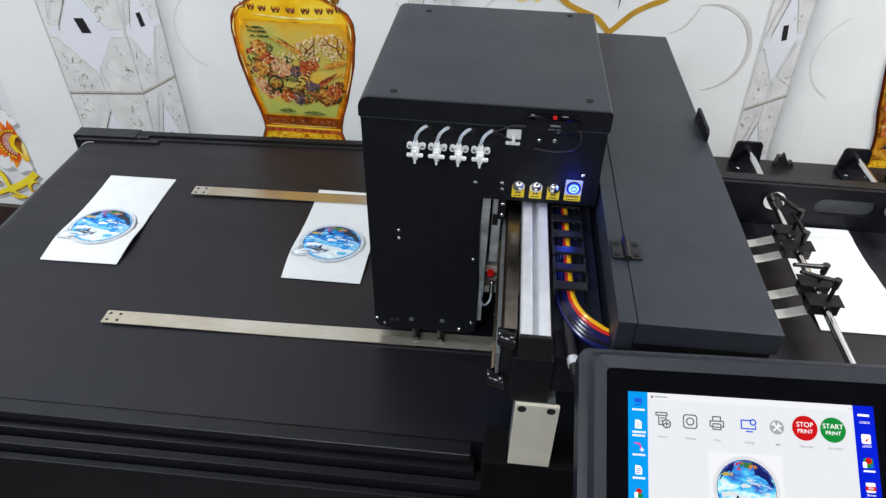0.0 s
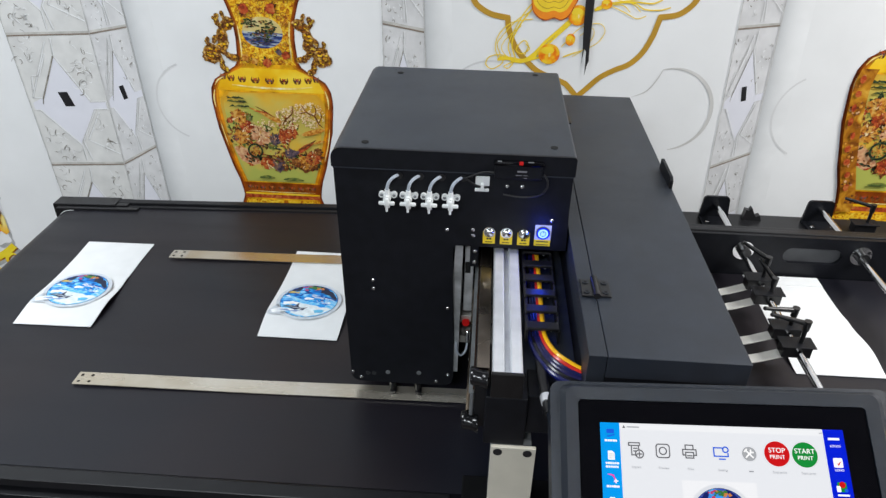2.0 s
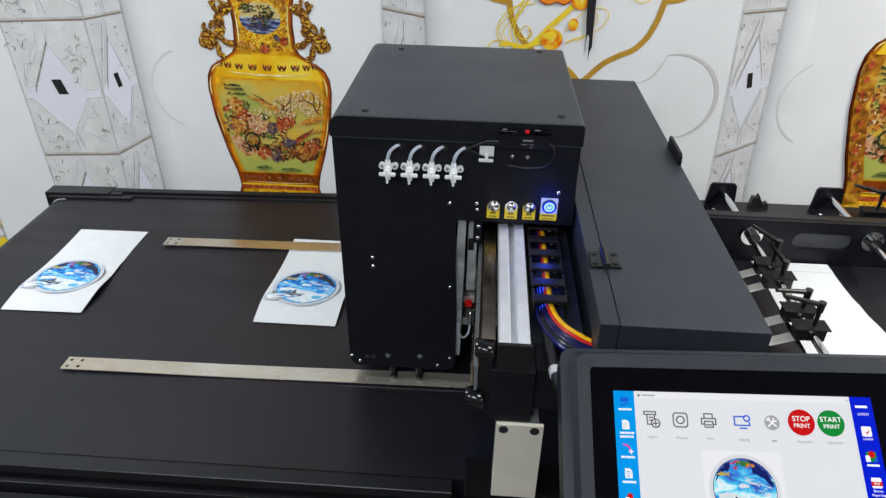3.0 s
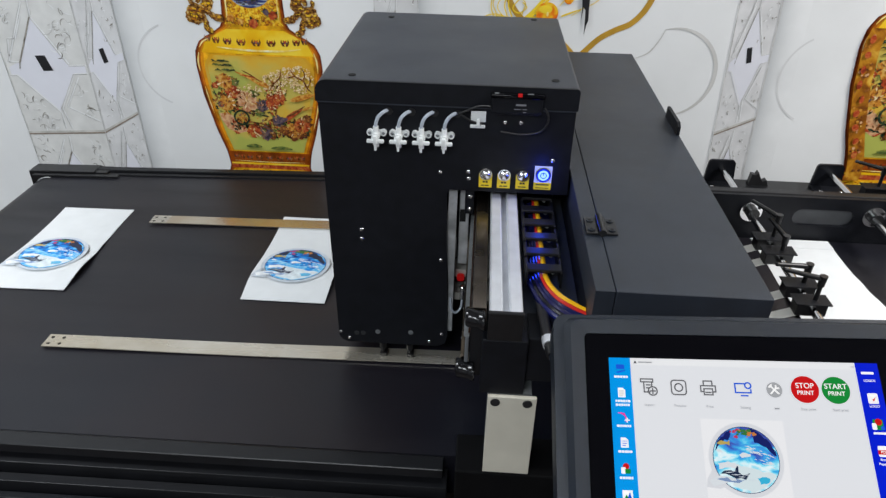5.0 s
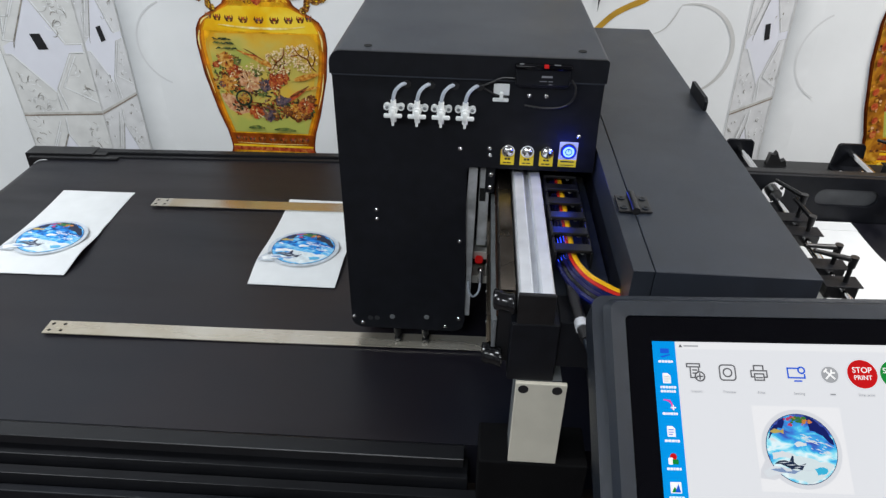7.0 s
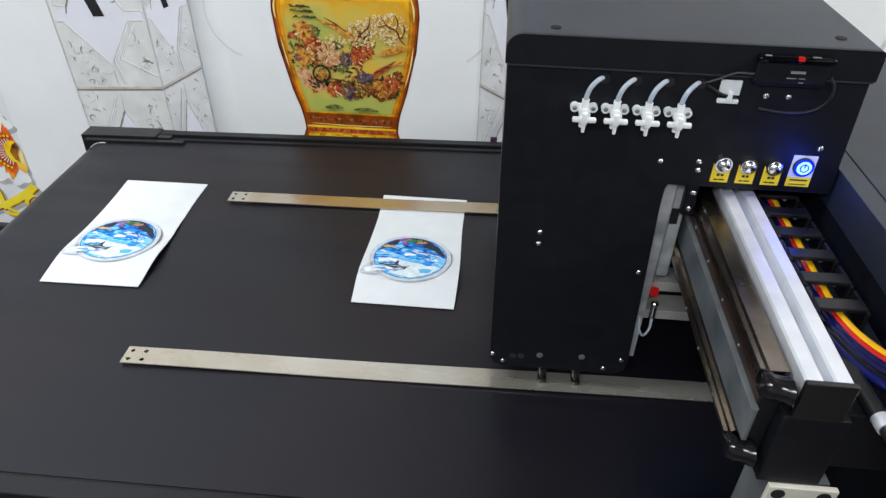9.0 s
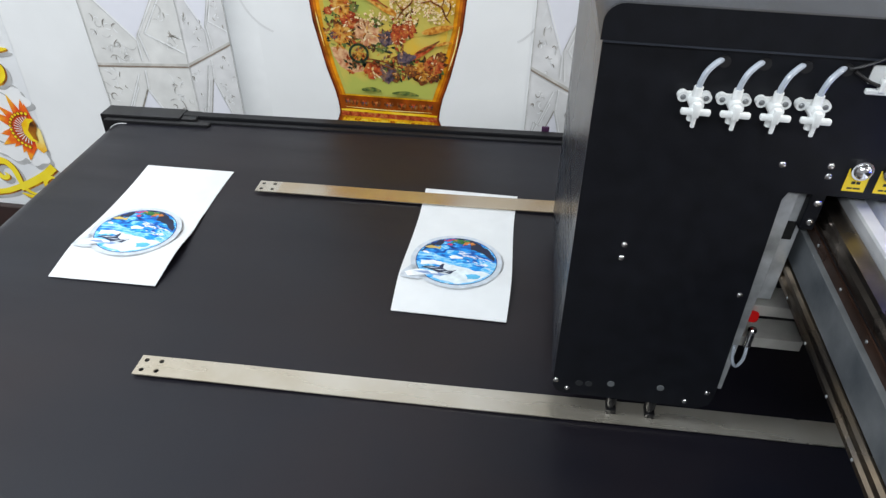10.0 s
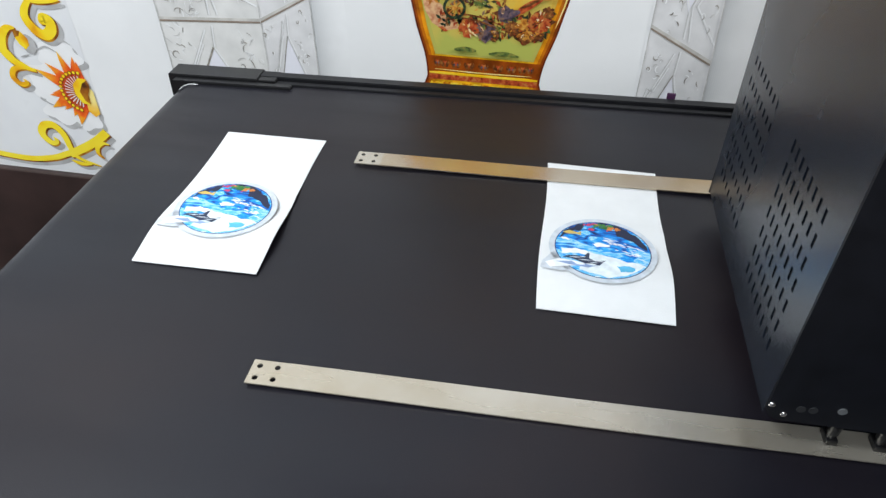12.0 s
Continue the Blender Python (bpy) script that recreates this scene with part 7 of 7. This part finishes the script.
def radial(name, cx, cz, reach, stops):
    """A print whose colours run outward from a centre on the wall, broken by fine noise."""
    m = bpy.data.materials.new(name)
    m.use_nodes = True
    nt = m.node_tree
    p = nt.nodes["Principled BSDF"]
    p.inputs["Roughness"].default_value = 0.5
    tc, off, ln = nt.nodes.new("ShaderNodeTexCoord"), nt.nodes.new("ShaderNodeVectorMath"), nt.nodes.new("ShaderNodeVectorMath")
    off.operation, ln.operation = "SUBTRACT", "LENGTH"
    off.inputs[1].default_value = (cx, PY, cz)
    nt.links.new(tc.outputs["Object"], off.inputs[0])
    nt.links.new(off.outputs["Vector"], ln.inputs[0])
    noise, mix, ramp = nt.nodes.new("ShaderNodeTexNoise"), nt.nodes.new("ShaderNodeMath"), nt.nodes.new("ShaderNodeValToRGB")
    noise.inputs["Scale"].default_value, noise.inputs["Detail"].default_value = 60, 4
    nt.links.new(tc.outputs["Object"], noise.inputs["Vector"])
    mix.operation = "MULTIPLY_ADD"
    mix.inputs[1].default_value = 0.9 / reach
    nt.links.new(ln.outputs["Value"], mix.inputs[0])
    sub = nt.nodes.new("ShaderNodeMath")
    sub.operation = "MULTIPLY_ADD"
    sub.inputs[1].default_value, sub.inputs[2].default_value = 0.5, -0.25
    nt.links.new(noise.outputs["Fac"], sub.inputs[0])
    nt.links.new(sub.outputs[0], mix.inputs[2])
    els = ramp.color_ramp.elements
    while len(els) < len(stops):
        els.new(0.5)
    for e, (pos, col) in zip(els, stops):
        e.position, e.color = pos, (*col, 1)
    nt.links.new(mix.outputs[0], ramp.inputs["Fac"])
    nt.links.new(ramp.outputs["Color"], p.inputs["Base Color"])
    return m


FX, FZ0 = -1.126, 0.748
LOTUS = radial("lotus print", FX, FZ0, 0.112, [(0.25, (0.62, 0.035, 0.008)), (0.45, (0.80, 0.13, 0.008)), (0.62, (0.86, 0.36, 0.015)), (0.80, (0.88, 0.62, 0.06)), (1.0, (0.84, 0.76, 0.50))])
LOTUS_PALE = radial("pale lotus print", FX + 0.02, FZ0 - 0.01, 0.075, [(0.1, (0.88, 0.72, 0.25)), (0.45, (0.87, 0.50, 0.04)), (0.75, (0.84, 0.22, 0.01)), (0.95, (0.75, 0.10, 0.01))])
CLOUD_WHITE = mat("white petal print", (0.80, 0.805, 0.81), 0.55, vary=0.04, scale=20)
for k, (x, z, rx, rz) in enumerate(((-1.185, 0.760, 0.050, 0.045), (-1.150, 0.820, 0.045, 0.030), (-1.180, 0.700, 0.045, 0.030), (-1.135, 0.690, 0.032, 0.030))):
    lobed = [(x + rx * (1 + 0.13 * math.cos(5 * a * math.pi / 20 + k)) * math.cos(a * math.pi / 20), z + rz * (1 + 0.13 * math.cos(5 * a * math.pi / 20 + k)) * math.sin(a * math.pi / 20)) for a in range(40)]
    sheet("petal_shadow", [[(u + 0.007, w - 0.009) for u, w in lobed]], SH_INK, 0.0006 + 0.00004 * k, scr)
    sheet("white_petal", [lobed], CLOUD_WHITE, 0.0009 + 0.00004 * k, scr)
b = bmesh.new()
rnd = random.Random(8)
for k, (deg, l, wd) in enumerate(((112, 0.078, 0.009), (128, 0.072, 0.010), (95, 0.066, 0.009), (78, 0.058, 0.010), (146, 0.062, 0.008), (158, 0.086, 0.010), (176, 0.058, 0.008), (196, 0.066, 0.009), (206, 0.078, 0.012), (222, 0.060, 0.010), (240, 0.060, 0.011), (252, 0.072, 0.013), (268, 0.050, 0.012))):
    a, l, wd = radians(deg), l * 1.12, wd * 1.15
    d = Vector((math.cos(a), math.sin(a)))
    nrm, c0 = Vector((-d.y, d.x)), Vector((FX, FZ0))
    bend = nrm * rnd.uniform(-0.008, 0.008)
    pts = [c0 + nrm * 0.009, c0 + d * l * 0.5 + nrm * wd + bend * 0.4, c0 + d * l * 0.8 + nrm * wd * 0.45 + bend, c0 + d * l + bend * 1.6, c0 + d * l * 0.75 - nrm * wd * 0.5 + bend, c0 + d * l * 0.45 - nrm * wd + bend * 0.4, c0 - nrm * 0.009]
    b.faces.new([b.verts.new((min(p.x, -1.1005), PY - 0.0020 - 0.00003 * k, p.y)) for p in pts])
tagged(part("petals", b, LOTUS, scr, "orange and red pointed lotus petals"), kind="stuff")
sheet("broad_petal", [[(u, w) for u, w in ((-1.122, 0.735), (-1.112, 0.765), (-1.1005, 0.752), (-1.1005, 0.702), (-1.112, 0.694), (-1.124, 0.706))]], LOTUS_PALE, 0.0027, scr, "broad orange petal")
for name, material, w, h in (("stamen_gap", CLOUD_WHITE, 0.0018, 0.0030), ("stamens", P_RED, 0.0024, 0.0034)):
    b = bmesh.new()
    for k in range(15):
        a = radians(82 + 12.2 * k + (6 if material is CLOUD_WHITE else 0))
        d, p = Vector((math.cos(a), math.sin(a))), Vector((FX, FZ0))
        ribbon(b, [tuple(p + d * 0.016), tuple(p + d * 0.028), tuple(p + d * (0.034 if material is CLOUD_WHITE else 0.040))], w, "y", PY - h - 0.00001 * k, PY - h + 0.00003 - 0.00001 * k)
    tagged(part(name, b, material, scr), kind="stuff")
for name, material, rr_, h in (("anther_shade", SCROLL_DARK, 0.0044, 0.0038), ("anthers", SCROLL_INK, 0.0031, 0.0040)):
    sheet(name, [disc_pts(FX + 0.042 * math.cos(radians(82 + 12.2 * k)), FZ0 + 0.042 * math.sin(radians(82 + 12.2 * k)), rr_, 10) for k in range(15)], material, h, scr)
sheet("seed_head", [[(-1.106, 0.778), (-1.124, 0.779), (-1.139, 0.764), (-1.140, 0.742), (-1.130, 0.724), (-1.114, 0.722), (-1.122, 0.745)]], SCROLL_INK, 0.0044, scr, "golden seed head")
sheet("seed_shade", [[(-1.106, 0.776), (-1.118, 0.768), (-1.128, 0.750), (-1.122, 0.730), (-1.113, 0.724), (-1.112, 0.745), (-1.108, 0.752), (-1.104, 0.762)]], SCROLL_DARK, 0.0046, scr)
b = bmesh.new()
for q, line in enumerate(([(-1.205, 0.828), (-1.188, 0.832), (-1.172, 0.838), (-1.158, 0.832), (-1.150, 0.826)], [(-1.232, 0.812), (-1.222, 0.815), (-1.212, 0.818)], [(-1.222, 0.728), (-1.208, 0.715), (-1.192, 0.710)], [(-1.168, 0.672), (-1.160, 0.664), (-1.150, 0.668)], [(-1.142, 0.848), (-1.130, 0.853), (-1.118, 0.846)])):
    ribbon(b, smooth_path(line, 6), 0.0034, "y", PY - 0.0019 - 0.00003 * q, PY - 0.0018 - 0.00003 * q, taper=True)
part("petal_lines", b, SH_INK, scr)
